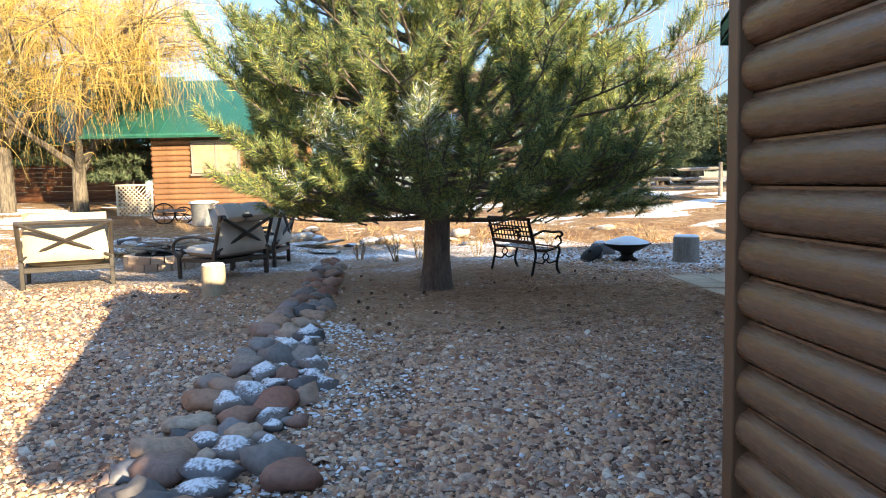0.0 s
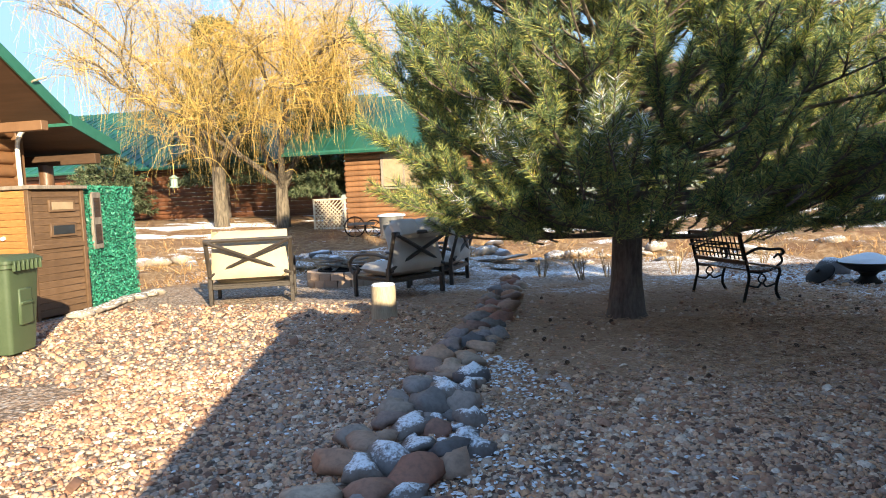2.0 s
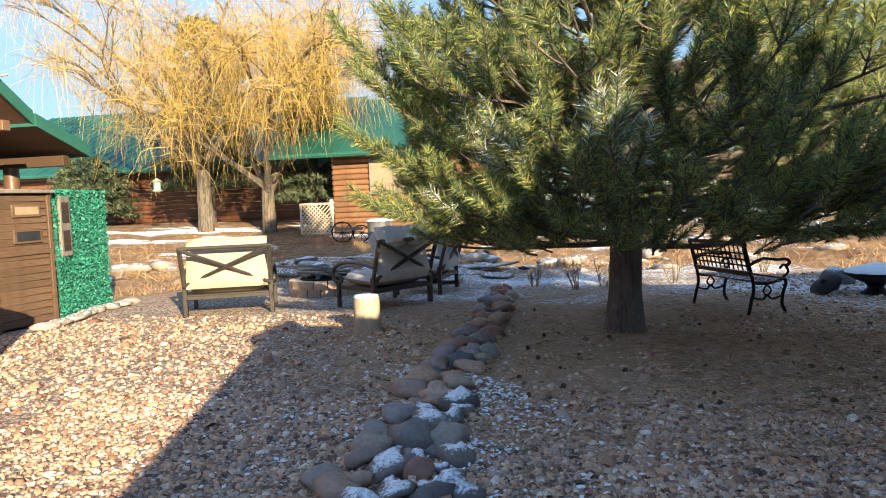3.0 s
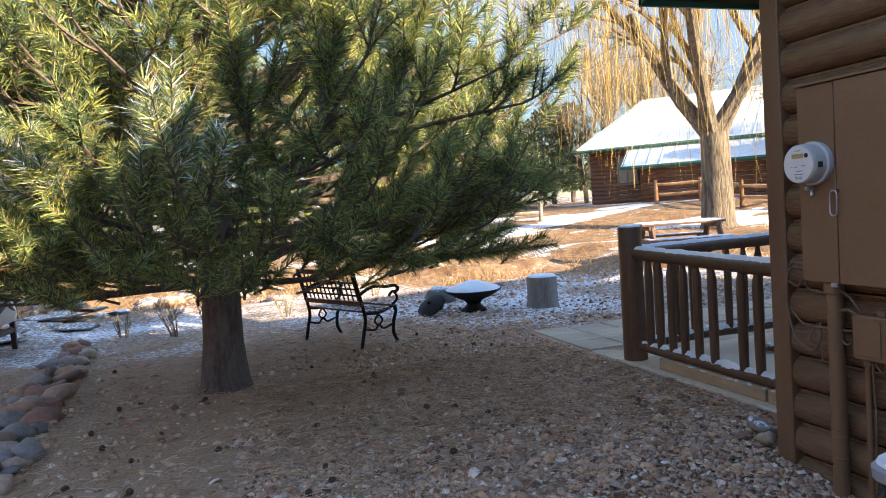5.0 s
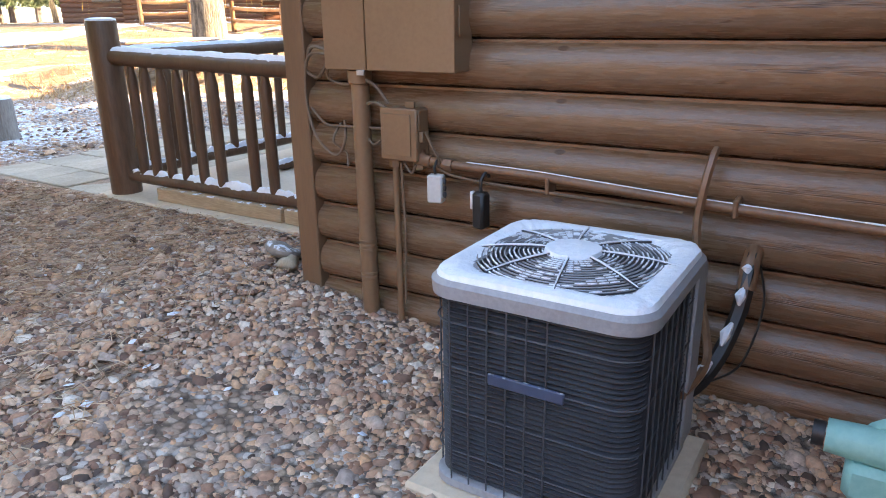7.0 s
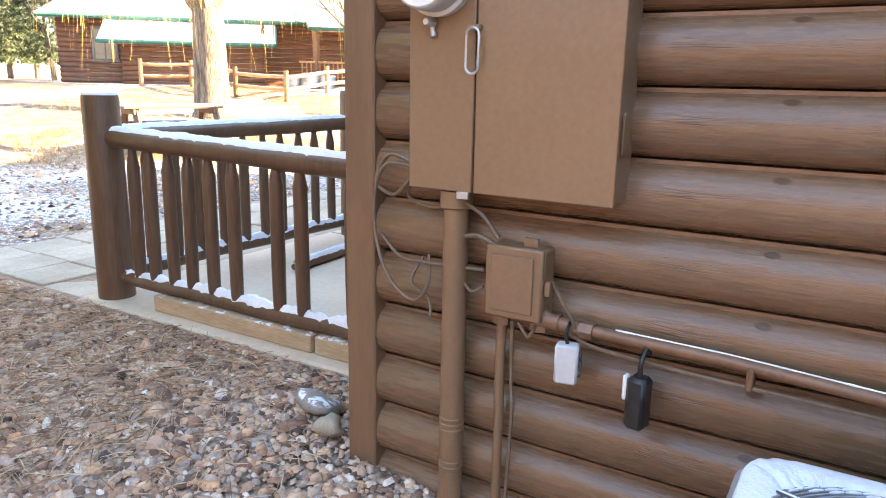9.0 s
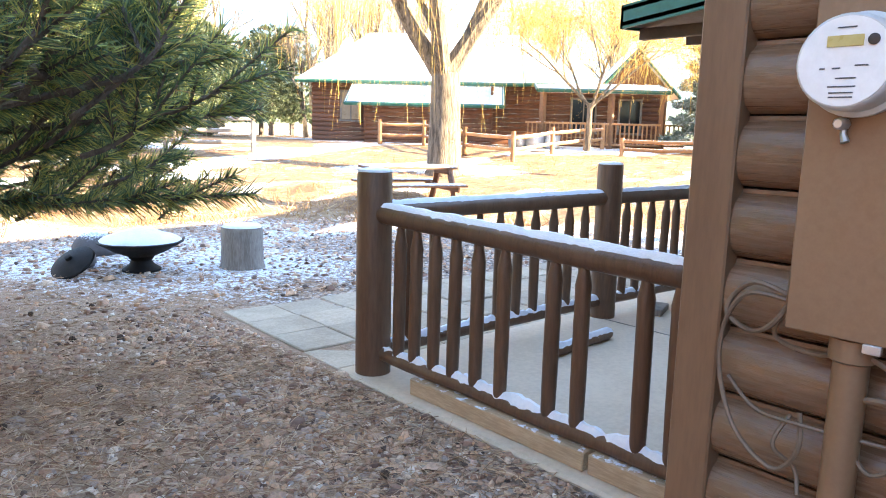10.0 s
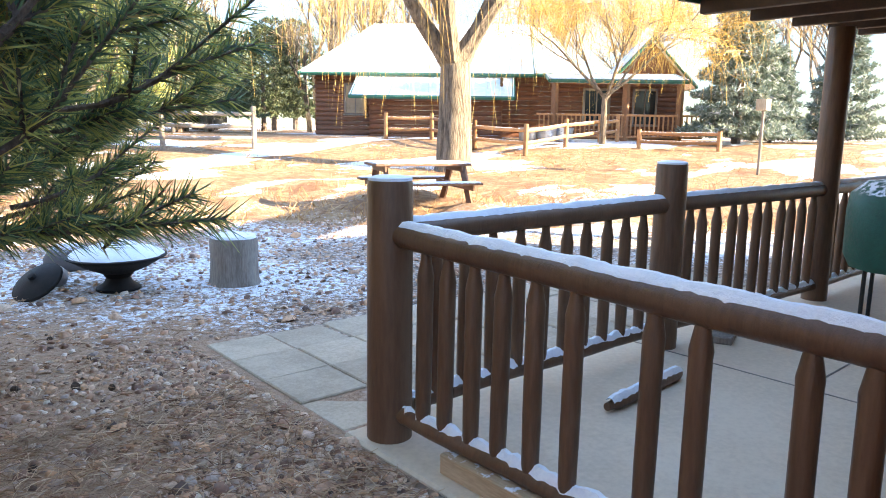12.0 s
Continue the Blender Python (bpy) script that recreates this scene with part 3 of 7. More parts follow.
def snow_strip(a, b, r, wide, thick, seed, gaps=0.0):
    """Snow lying along the top of a rail."""
    a, b = Vector(a), Vector(b)
    n = max(6, int((b - a).length / 0.025))
    side = (b - a).cross(Vector((0, 0, 1))).normalized()
    rows = []
    for i in range(n + 1):
        p = a.lerp(b, i / n)
        q = noise.noise((i * 0.21, seed, 0)) * (0.4 + gaps) + noise.noise((i * 0.55, seed, 5)) * (0.2 + gaps)
        h = max(0.002, thick * (0.78 + q - gaps + 0.32 * noise.noise((i * 1.37, seed, 2))))
        w = wide * (0.90 + 0.30 * noise.noise((i * 1.21, seed, 9))) * (0.25 if h <= 0.0021 else 1)
        if i in (0, n):
            h = 0.002
        z = math.sqrt(max(r * r - w * w, 0))
        rows.append([p + side * s * w + Vector((0, 0, zz)) for s, zz in ((-1, z - 0.006), (-0.8, z + 0.6 * h), (-0.3, r + h), (0.35, r + h * 0.95), (0.8, z + 0.55 * h), (1, z - 0.006))])
    me = Mesh()
    k = 6
    me.add([p for row in rows for p in row], [(i * k + j, i * k + j + 1, (i + 1) * k + j + 1, (i + 1) * k + j) for i in range(n) for j in range(k - 1)])
    return me


def rail_panel(name, a, b, spots, label, z_low=0.14, z_top=0.90, dip=0.0):
    """A log railing from a to b: top and bottom rail, turned balusters at the given distances along it."""
    t = thing(name, label, "railing", (a[0], a[1], 0), math.degrees(math.atan2(b[1] - a[1], b[0] - a[0])))
    L = math.hypot(b[0] - a[0], b[1] - a[1])
    n = max(3, int(L / 0.2))
    for nm, z, r in (("top_rail", z_top, 0.05), ("bottom_rail", z_low, 0.037)):
        pts = [(L * i / n, 0.006 * noise.noise((i * 0.6, z * 9, L)), z - (dip * i / n if z > 0.5 else 0) + 0.006 * noise.noise((i * 0.5, 4, z * 7))) for i in range(n + 1)]
        rail = part(nm, Mesh().tube(pts, [r * (1 + 0.05 * noise.noise((i * 0.7, z, 2))) for i in range(n + 1)], 14), POST, t)
        part("snow", snow_strip(pts[0], pts[-1], r + 0.003, r * (0.66 if z > 0.5 else 0.8), 0.017 if z > 0.5 else 0.030, z * 31 + L, 0.0 if z > 0.5 else 0.22), SNOW, rail, "snow lying along the rail")
    me = Mesh()
    h0, h1 = z_low + 0.02, z_top - 0.03
    me.lathe([(0.026, h0 - 0.01), (0.031, h0 + 0.03), (0.033, h0 + 0.2), (0.0325, h1 - 0.14), (0.034, h1 - 0.115), (0.022, h1 - 0.05), (0.020, h1 - 0.02), (0.020, h1 + 0.01)], 12)
    me.smooth = True
    shared = me.data("baluster", POST)
    rnd = random.Random(int(L * 100))
    for s in spots:
        ob = part("baluster", shared, POST, t, m=pose(s, 0, 0, rnd.uniform(-0.6, 0.6), rnd.uniform(-0.8, 0.8), rnd.uniform(0, 360)))
    return t


RAIL_X = 3.86
rail_panel("porch_railing", (RAIL_X, 7.72), (RAIL_X, 5.64), [7.72 - y for y in (7.58, 7.45, 7.30, 7.16, 7.00, 6.84, 6.56, 6.41, 6.12, 5.98, 5.84)], "brown log railing with turned balusters, some missing, snow on the rails", dip=0.045)
rail_panel("porch_railing", (P1[0] + 0.08, P1[1]), (P2[0] - 0.08, P2[1]), [0.16, 0.34, 0.52, 0.70, 0.88, 1.05, 1.22, 1.39, 1.56, 1.74], "brown log railing with turned balusters and snow-covered rails")
rail_panel("porch_railing", (P2[0] + 0.08, P2[1]), (P3[0] - 0.08, P3[1]), [0.14 + 0.168 * i for i in range(11)], "brown log railing with turned balusters beside the column")
rail_panel("porch_railing", (P3[0] + 0.08, P3[1]), (11.5, 7.6), [0.14 + 0.168 * i for i in range(20)], "brown log railing with turned balusters past the column")

loose = thing("loose_baluster", "brown turned baluster lying on the slab with snow on it", "baluster", (5.14, 7.35, 0.055), 3)
part("shaft", Mesh().tube([(-0.36, 0, 0), (-0.31, 0, 0), (-0.27, 0, 0), (0.3, 0, 0), (0.34, 0, 0)], [0.02, 0.022, 0.034, 0.034, 0.022], 12), POST, loose)
part("snow", snow_strip((-0.34, 0, 0), (0.33, 0, 0), 0.036, 0.03, 0.016, 3.3), SNOW, loose, "snow along its top")
plank = thing("timber_plank", "pale weathered timber lying along the slab edge", "plank", (3.84, 6.74, 0.02), 0)
part("board", Mesh().box((-0.045, -0.42, 0), (0.045, 0.66, 0.085), 0.006), TIMBER, plank)
plank2 = thing("timber_plank", "short pale weathered timber end beside the longer one", "plank", (3.845, 6.10, 0.02), 0.8)
part("board", Mesh().box((-0.045, -0.16, 0), (0.045, 0.20, 0.085), 0.006), TIMBER, plank2)
blk = thing("wood_block", "small grey wood block on the porch slab", "block", (6.38, 7.58, 0.02), 20)
part("body", Mesh().box((-0.14, -0.07, 0), (0.14, 0.07, 0.05), 0.008), GREYWOOD, blk)

grill = thing("covered_grill", "barbecue grill under a dark green fabric cover", "grill", (7.55, 6.98, 0.02), 10)
gm = Mesh()
prof = [(0.30, 0.42), (0.33, 0.5), (0.34, 0.8), (0.32, 0.92), (0.22, 1.0), (0.05, 1.03)]
gm.lathe(prof, 18)
gm.v = [(x * 1.15 + 0.02 * noise.noise((x * 9, y * 9, z * 9)), y + 0.02 * noise.noise((x * 7, y * 7, z * 5 + 4)), z) for x, y, z in gm.v]
COVER = mat("green_cover_fabric", (0.008, 0.075, 0.055), (0.014, 0.11, 0.08), 40, 4, 0.6, 0.5, snow=0.5)
part("cover", gm, COVER, grill)
for sx in (-0.2, 0.2):
    for sy in (-0.16, 0.16):
        part("leg", Mesh().tube([(sx, sy, 0), (sx, sy, 0.5)], 0.014, 8), BLACK, grill)

# ---- meter wall ----
box = thing("utility_cabinet", "brown painted steel electrical cabinet on the log wall", "electrical cabinet", (3.15, 5.07, 0.94))
part("body", Mesh().box((0.004, -0.285, 0), (0.118, 0.285, 0.89), 0.004), METAL_BROWN, box)
door = part("door", Mesh().box((-0.012, -0.29, 0.0), (0.003, 0.085, 0.885), 0.003), METAL_BROWN, box)
part("side_panel", Mesh().box((-0.008, 0.092, 0.0), (0.0035, 0.288, 0.52), 0.003), METAL_BROWN, box)
part("upper_panel", Mesh().box((-0.008, 0.092, 0.524), (0.0035, 0.288, 0.885), 0.003), METAL_BROWN, box)
part("rain_lip", Mesh().box((-0.02, -0.295, 0.888), (0.12, 0.29, 0.90), 0.002), METAL_BROWN, box)
part("hinge", Mesh().box((0.02, -0.292, 0.12), (0.05, -0.286, 0.22), 0.001), METAL_BROWN, box)
lock = part("lock_shackle", Mesh().tube([(-0.03, 0.088 + 0.018 * math.cos(a), 0.32 + 0.018 * math.sin(a) + (0.075 if math.sin(a) > 0 else 0)) for a in [i * math.pi / 8 for i in range(17)]], 0.0035, 6), GALV, box, "bright steel padlock shackle")
part("hasp", Mesh().box((-0.03, 0.07, 0.405), (-0.012, 0.105, 0.42), 0.002), METAL_BROWN, box)
part("latch_tab", Mesh().box((-0.012, 0.10, -0.018), (0.0, 0.135, 0.002), 0.002), GALV, box)

meter = thing("electric_meter", "round glass-fronted electricity meter with a grey dial", "electric meter", (3.145, 5.262, 1.478))
rot = Matrix.Rotation(radians(-90), 4, "Y")
part("ring", Mesh().lathe([(0.096, 0.0), (0.098, 0.012), (0.098, 0.03), (0.09, 0.034)], 40, rot), GREY_PLASTIC, meter, "grey sealing ring")
part("drum", Mesh().lathe([(0.088, 0.03), (0.088, 0.085), (0.086, 0.10), (0.082, 0.104)], 40, rot), GREY_PLASTIC, meter)
part("dial_face", Mesh().lathe([(0.080, 0.1042), (0.080, 0.1065)], 40, rot), WHITE, meter, "pale grey printed dial")
part("display", Mesh().box((-0.109, -0.03, 0.026), (-0.1068, 0.032, 0.046), 0.0008), LCD, meter, "yellow display strip")
part("badge_eye", Mesh().lathe([(0.010, 0.1068), (0.010, 0.109), (0.006, 0.1095)], 16, Matrix.Translation((0, -0.046, 0.036)) @ rot), BLACK, meter)
for yy, zz, w in ((0.036, -0.012, 0.006), (0.012, -0.012, 0.009), (-0.03, -0.008, 0.014), (-0.006, -0.03, 0.022), (0.0, -0.045, 0.03), (0.0, -0.056, 0.026), (0.0, -0.064, 0.026), (0.0, 0.060, 0.02)):
    part("dial_print", Mesh().box((-0.1078, yy - w * 0.8, zz - 0.0013), (-0.1068, yy + w * 0.8, zz + 0.0013), 0.0003), ACDARK, meter)
part("side_port", Mesh().box((-0.086, -0.092, -0.02), (-0.06, -0.078, 0.005), 0.002), BLACK, meter)
part("seal_nut", Mesh().lathe([(0.012, 0), (0.012, 0.03), (0.008, 0.036)], 8, Matrix.Translation((-0.01, 0.02, -0.11)) @ rot), GALV, meter)
part("seal_stem", Mesh().tube([(-0.012, 0.02, -0.10), (-0.012, 0.02, -0.128), (-0.014, 0.014, -0.145)], [0.008, 0.006, 0.009], 8), GALV, meter)

pipe = thing("service_conduit", "thick brown painted conduit dropping from the cabinet", "conduit", (3.20, 5.238, 0))
part("tube", Mesh().tube([(0, 0, -0.11), (0, 0, 0.93)], 0.035, 20), METAL_BROWN, pipe)
for z in (0.10, 0.118, 0.22, 0.238, 0.256):
    part("band", Mesh().lathe([(0.0355, z), (0.0372, z + 0.002), (0.0372, z + 0.009), (0.0355, z + 0.011)], 20), METAL_BROWN, pipe)
part("collar", Mesh().lathe([(0.039, 0.885), (0.046, 0.89), (0.046, 0.935), (0.039, 0.938)], 20), METAL_BROWN, pipe)

jb = thing("junction_box", "small brown weatherproof junction box on the log wall", "junction box", (3.165, 5.04, 0.615))
part("body", Mesh().box((0.012, -0.080, 0), (0.085, 0.080, 0.19), 0.008), METAL_BROWN, jb)
part("lid", Mesh().box((-0.006, -0.082, -0.002), (0.011, 0.082, 0.193), 0.006), METAL_BROWN, jb)
part("lid_panel", Mesh().box((-0.012, -0.058, 0.018), (-0.007, 0.062, 0.172), 0.003), METAL_BROWN, jb)
part("latch", Mesh().box((0.01, -0.098, 0.07), (0.03, -0.081, 0.11), 0.003), METAL_BROWN, jb)
for y in (-0.06, 0.05):
    part("port", Mesh().lathe([(0.026, -0.035), (0.026, 0.002)], 6, pose(0.045, y, 0)), METAL_BROWN, jb)
part("bracket", Mesh().box((0.03, -0.05, 0.19), (0.04, -0.01, 0.215), 0.002), METAL_BROWN, jb)

c2 = thing("thin_conduit", "thin brown conduit under the junction box", "conduit", (3.21, 5.09, 0))
part("tube", Mesh().tube([(0, 0, -0.11), (0, 0.0, 0.30), (0.005, 0.005, 0.45), (0, 0, 0.6)], 0.014, 10), METAL_BROWN, c2)
hp = thing("gas_pipe", "long brown pipe along the wall with snow on it", "pipe", (3.20, 0, 0))
run = [(0.02, 4.985, 0.66), (0.0, 4.965, 0.63), (-0.005, 4.94, 0.617), (-0.005, 4.86, 0.612), (0, 4.5, 0.604), (0, 4.0, 0.576), (0, 3.3, 0.553), (0, 2.6, 0.540)]
part("tube", Mesh().tube(run, [0.017, 0.02, 0.02, 0.0155, 0.0155, 0.0155, 0.0155, 0.0155], 12), COPPER, hp)
part("coupling", Mesh().tube([(-0.004, 4.86, 0.612), (-0.004, 4.825, 0.611)], 0.023, 6), COPPER, hp)
part("elbow", Mesh().tube([(0.02, 4.985, 0.655), (-0.004, 4.965, 0.618), (-0.006, 4.915, 0.616)], 0.024, 12), COPPER, hp)
for i_, (p_, q_) in enumerate((((-0.002, 4.77, 0.610), (0, 4.5, 0.604)), ((0, 4.5, 0.604), (0, 4.0, 0.576)), ((0, 4.0, 0.576), (0, 3.3, 0.553)))):
    part("snow", snow_strip(p_, q_, 0.0162, 0.0058, 0.0045, 8.1 + i_, 0.6), SNOW, hp, "thin line of snow on the pipe")
for y in (4.45, 3.85, 3.2):
    part("strap", Mesh().box((-0.019, y - 0.008, 0.545), (0.045, y + 0.008, 0.603), 0.004), COPPER, hp)


def loop(pts, r=0.004):
    """A smooth wire through points."""
    pts = [Vector(p) for p in pts]
    out = []
    for i in range(len(pts) - 1):
        p0, p1, p2, p3 = pts[max(i - 1, 0)], pts[i], pts[i + 1], pts[min(i + 2, len(pts) - 1)]
        for j in range(6):
            t = j / 6
            out.append(0.5 * ((2 * p1) + (p2 - p0) * t + (2 * p0 - 5 * p1 + 4 * p2 - p3) * t * t + (3 * p1 - p0 - 3 * p2 + p3) * t ** 3))
    out.append(pts[-1])
    return Mesh().tube(out, r, 6)



wires = thing("wall_cables", "loose brown cables looped on the log wall", "cables", (3.20, 0, 0))
X = 0.02
for pts, r in (([(0, 5.37, 1.0), (-0.01, 5.44, 1.02), (X, 5.50, 0.98), (X, 5.515, 0.93), (X, 5.46, 0.90), (-0.01, 5.40, 0.93), (0, 5.36, 1.0)], 0.005),
               ([(0, 5.37, 0.99), (-0.01, 5.46, 0.99), (X, 5.52, 0.9), (X, 5.52, 0.78), (0.0, 5.46, 0.66), (0, 5.37, 0.60), (0.0, 5.32, 0.66), (X, 5.33, 0.74)], 0.0045),
               ([(0, 5.37, 0.97), (X, 5.40, 0.90), (X, 5.30, 0.88), (0.0, 5.20, 0.93)], 0.0045),
               ([(X, 5.50, 0.78), (0.02, 5.43, 0.72), (0.0, 5.33, 0.72), (0.02, 5.15, 0.72)], 0.004),
               ([(0.02, 5.35, 0.73), (-0.01, 5.37, 0.66), (0.02, 5.33, 0.61), (0.0, 5.31, 0.56)], 0.004),
               ([(0.0, 5.22, 0.91), (-0.005, 5.15, 0.88), (0, 5.10, 0.82)], 0.005),
               ([(0.02, 5.24, 0.80), (-0.005, 5.16, 0.82), (0, 5.11, 0.80)], 0.006),
               ([(0.02, 5.23, 0.70), (0.0, 5.18, 0.66), (0, 5.14, 0.68)], 0.004),
               ([(0.02, 4.95, 0.72), (-0.02, 4.90, 0.68), (-0.01, 4.87, 0.62), (0.01, 4.90, 0.60), (0.0, 4.80, 0.57), (0.0, 4.5, 0.555), (0.01, 4.0, 0.54)], 0.004),
               ([(0.0, 5.05, 0.60), (0.01, 5.05, 0.40), (0.0, 5.04, 0.33), (0.0, 5.05, 0.02)], 0.004),
               ([(-0.005, 5.03, 0.60), (-0.005, 5.0, 0.565), (-0.005, 4.98, 0.60)], 0.004)):
    part("cable", loop([(x - 0.012, y, z) for x, y, z in pts], r * 1.25), WIRE, wires)
part("cable_clip", Mesh().box((-0.02, 5.355, 0.955), (0.04, 5.375, 1.03), 0.003), METAL_BROWN, wires)

tagb = thing("outlet_box", "small grey metal outlet box hanging from the pipe", "outlet box", (3.165, 4.880, 0.472), 12)
part("body", Mesh().box((-0.022, -0.03, 0), (0.022, 0.03, 0.105), 0.006), GREY_PLASTIC, tagb)
for z in (0.03, 0.055, 0.08):
    part("socket", Mesh().lathe([(0.011, 0), (0.011, 0.006)], 10, Matrix.Translation((0.0, -0.03, z)) @ Matrix.Rotation(radians(90), 4, "X")), ACDARK, tagb)
part("hook", loop([(0, 0, 0.10), (-0.005, 0.005, 0.13), (0.02, 0, 0.155), (0.035, 0, 0.14)], 0.005), BLACK, tagb)
bl = thing("black_timer_box", "black plastic timer box hanging from the pipe", "timer box", (3.16, 4.69, 0.40), -10)
part("body", Mesh().box((-0.026, -0.026, 0), (0.026, 0.026, 0.135), 0.010), BLACK, bl)
part("side_tab", Mesh().box((-0.02, 0.025, 0.07), (0.0, 0.036, 0.135), 0.003), WHITE, bl)
part("hook", loop([(0, 0, 0.13), (0, 0, 0.175), (0.03, 0, 0.2), (0.045, 0, 0.18)], 0.006), BLACK, bl)

# ---- air conditioner ----
ac = thing("air_conditioner", "dark louvred air conditioner with snow on its top", "air conditioner", (2.634, 4.135, -0.045), 0)
H, TOP = 0.270, 0.580


def rounded(h, r, n=6):
    out = []
    for cx, cy, a0 in ((h - r, h - r, 0), (-h + r, h - r, 90), (-h + r, -h + r, 180), (h - r, -h + r, 270)):
        for i in range(n + 1):
            a = radians(a0 + 90 * i / n)
            out.append((cx + r * math.cos(a), cy + r * math.sin(a)))
    return out


def shell(rings):
    """Skin over stacked rounded squares: (half width, corner radius, height)."""
    me, k = Mesh(), None
    pts = []
    for h, r, z in rings:
        ring = [(x, y, z) for x, y in rounded(h, r)]
        k = len(ring)
        pts += ring
    n = len(rings)
    me.add(pts, [(i * k + j, i * k + (j + 1) % k, (i + 1) * k + (j + 1) % k, (i + 1) * k + j) for i in range(n - 1) for j in range(k)] + [tuple(range(k))[::-1], tuple((n - 1) * k + j for j in range(k))])
    return me


part("base_pan", shell([(H - 0.002, 0.07, -0.005), (H + 0.004, 0.07, 0.0), (H + 0.004, 0.07, 0.022), (H - 0.006, 0.07, 0.026)]), ACGREY, ac)
# solid near-black block stands for the shaded inside
part("core", shell([(H - 0.03, 0.06, 0.02), (H - 0.03, 0.06, TOP - 0.075)]), DARK, ac)
zz = 0.03
while zz < TOP - 0.03:
    part("louvre", shell([(H - 0.024, 0.062, zz), (H - 0.010, 0.07, zz + 0.003), (H - 0.008, 0.07, zz + 0.007), (H - 0.020, 0.066, zz + 0.0115)]), ACDARK, ac)
    zz += 0.0135
for zz in (0.11, 0.23, 0.35, 0.47):
    part("guard_wire", Mesh().tube([(x, y, zz) for x, y in rounded(H, 0.072)] + [(H, H - 0.072, zz)], 0.0022, 5, False), ACDARK, ac)
for ax in range(4):
    for i in range(9):
        s = -H + 0.065 + i * (2 * H - 0.13) / 8
        m = Matrix.Rotation(radians(90 * ax), 4, "Z")
        if ax == 3 and s > 0.10:
            continue
        part("guard_bar", Mesh().tube([(s, -H - 0.001, 0.02), (s, -H - 0.001, TOP - 0.035)], 0.0024, 5, False, m), ACDARK, ac)
part("access_panel", Mesh().box((H - 0.10, -H - 0.008, 0.02), (H + 0.006, -H + 0.02, TOP - 0.035), 0.005), ACGREY, ac, "grey sheet steel access panel")
top = Mesh()
ring_o = rounded(H + 0.012, 0.085, 12)
n = len(ring_o)
R_IN = 0.246
rings = []
for hh, rr, z in ((H + 0.012, 0.085, TOP - 0.045), (H + 0.014, 0.085, TOP - 0.012), (H + 0.004, 0.08, TOP)):
    rings.append([(x, y, z) for x, y in rounded(hh, rr, 12)])
inner = []
for x, y in rounded(H + 0.004, 0.08, 12):
    a = math.atan2(y, x)
    inner.append((R_IN * math.cos(a), R_IN * math.sin(a), TOP + 0.004))
rings += [inner, [(x, y, TOP - 0.05) for x, y, z in inner]]
top.add([p for r in rings for p in r], [(i * n + j, i * n + (j + 1) % n, (i + 1) * n + (j + 1) % n, (i + 1) * n + j) for i in range(len(rings) - 1) for j in range(n)])
part("top_panel", top, ACGREY, ac)
sn = Mesh()
srings = []
for t_, dz in ((0.0, -0.004), (0.08, 0.010), (0.35, 0.016), (0.75, 0.014), (0.98, 0.004)):
    row = []
    for j, ((xo, yo), (xi, yi, zi)) in enumerate(zip(rounded(H + 0.004, 0.08, 12), inner)):
        f = t_ * (0.92 + 0.10 * noise.noise((j * 0.9, 2.2, 0)))
        row.append((xo + (xi - xo) * f, yo + (yi - yo) * f, TOP + 0.002 + dz * (1 + 0.5 * noise.noise((j * 0.5, t_ * 9, 1)))))
    srings.append(row)
sn.add([p for r in srings for p in r], [(i * n + j, i * n + (j + 1) % n, (i + 1) * n + (j + 1) % n, (i + 1) * n + j) for i in range(4) for j in range(n)])
part("snow_on_top", sn, SNOW, ac, "layer of snow on the top panel")
for i in range(15):
    r = 0.078 + 0.0118 * i
    zr = TOP + 0.026 - 0.016 * ((r - 0.06) / 0.18) ** 2
    part("guard_ring", Mesh().tube([(r * math.cos(a), r * math.sin(a), zr) for a in [2 * math.pi * j / 48 for j in range(49)]], 0.0022, 5, False), ACGREY, ac)
    sg = Mesh()
    rnd = random.Random(i)
    for j in range(48):
        if noise.noise((i * 0.35, j * 0.28, 3)) + rnd.uniform(-0.25, 0.25) > 0.02:
            a0, a1 = 2 * math.pi * j / 48, 2 * math.pi * (j + 0.9) / 48
            sg.tube([(r * math.cos(a), r * math.sin(a), zr + 0.003) for a in (a0, (a0 + a1) / 2, a1)], [0.0014, 0.0026, 0.0014], 5)
    tagged(part("ring_snow", sg, SNOW, ac, "snow clinging to the wire guard"), kind="stuff")
for i in range(8):
    a = 2 * math.pi * i / 8 + 0.2
    pts = [(r * math.cos(a), r * math.sin(a), TOP + 0.030 - 0.016 * ((r - 0.06) / 0.18) ** 2) for r in (0.05, 0.11, 0.18, 0.25)]
    spoke = part("guard_spoke", Mesh().tube(pts, 0.003, 6), ACDARK, ac)
    part("spoke_snow", Mesh().tube([(x, y, z + 0.004) for x, y, z in pts], [0.0015, 0.003, 0.0025, 0.0015], 6), SNOW, spoke)
part("hub_plate", Mesh().lathe([(0.072, TOP + 0.016), (0.075, TOP + 0.021), (0.070, TOP + 0.026)], 28), ACGREY, ac)
part("hub_snow", Mesh().lathe([(0.074, TOP + 0.026), (0.070, TOP + 0.036), (0.04, TOP + 0.041), (0.01, TOP + 0.042)], 28), SNOW, ac, "round cake of snow on the hub")
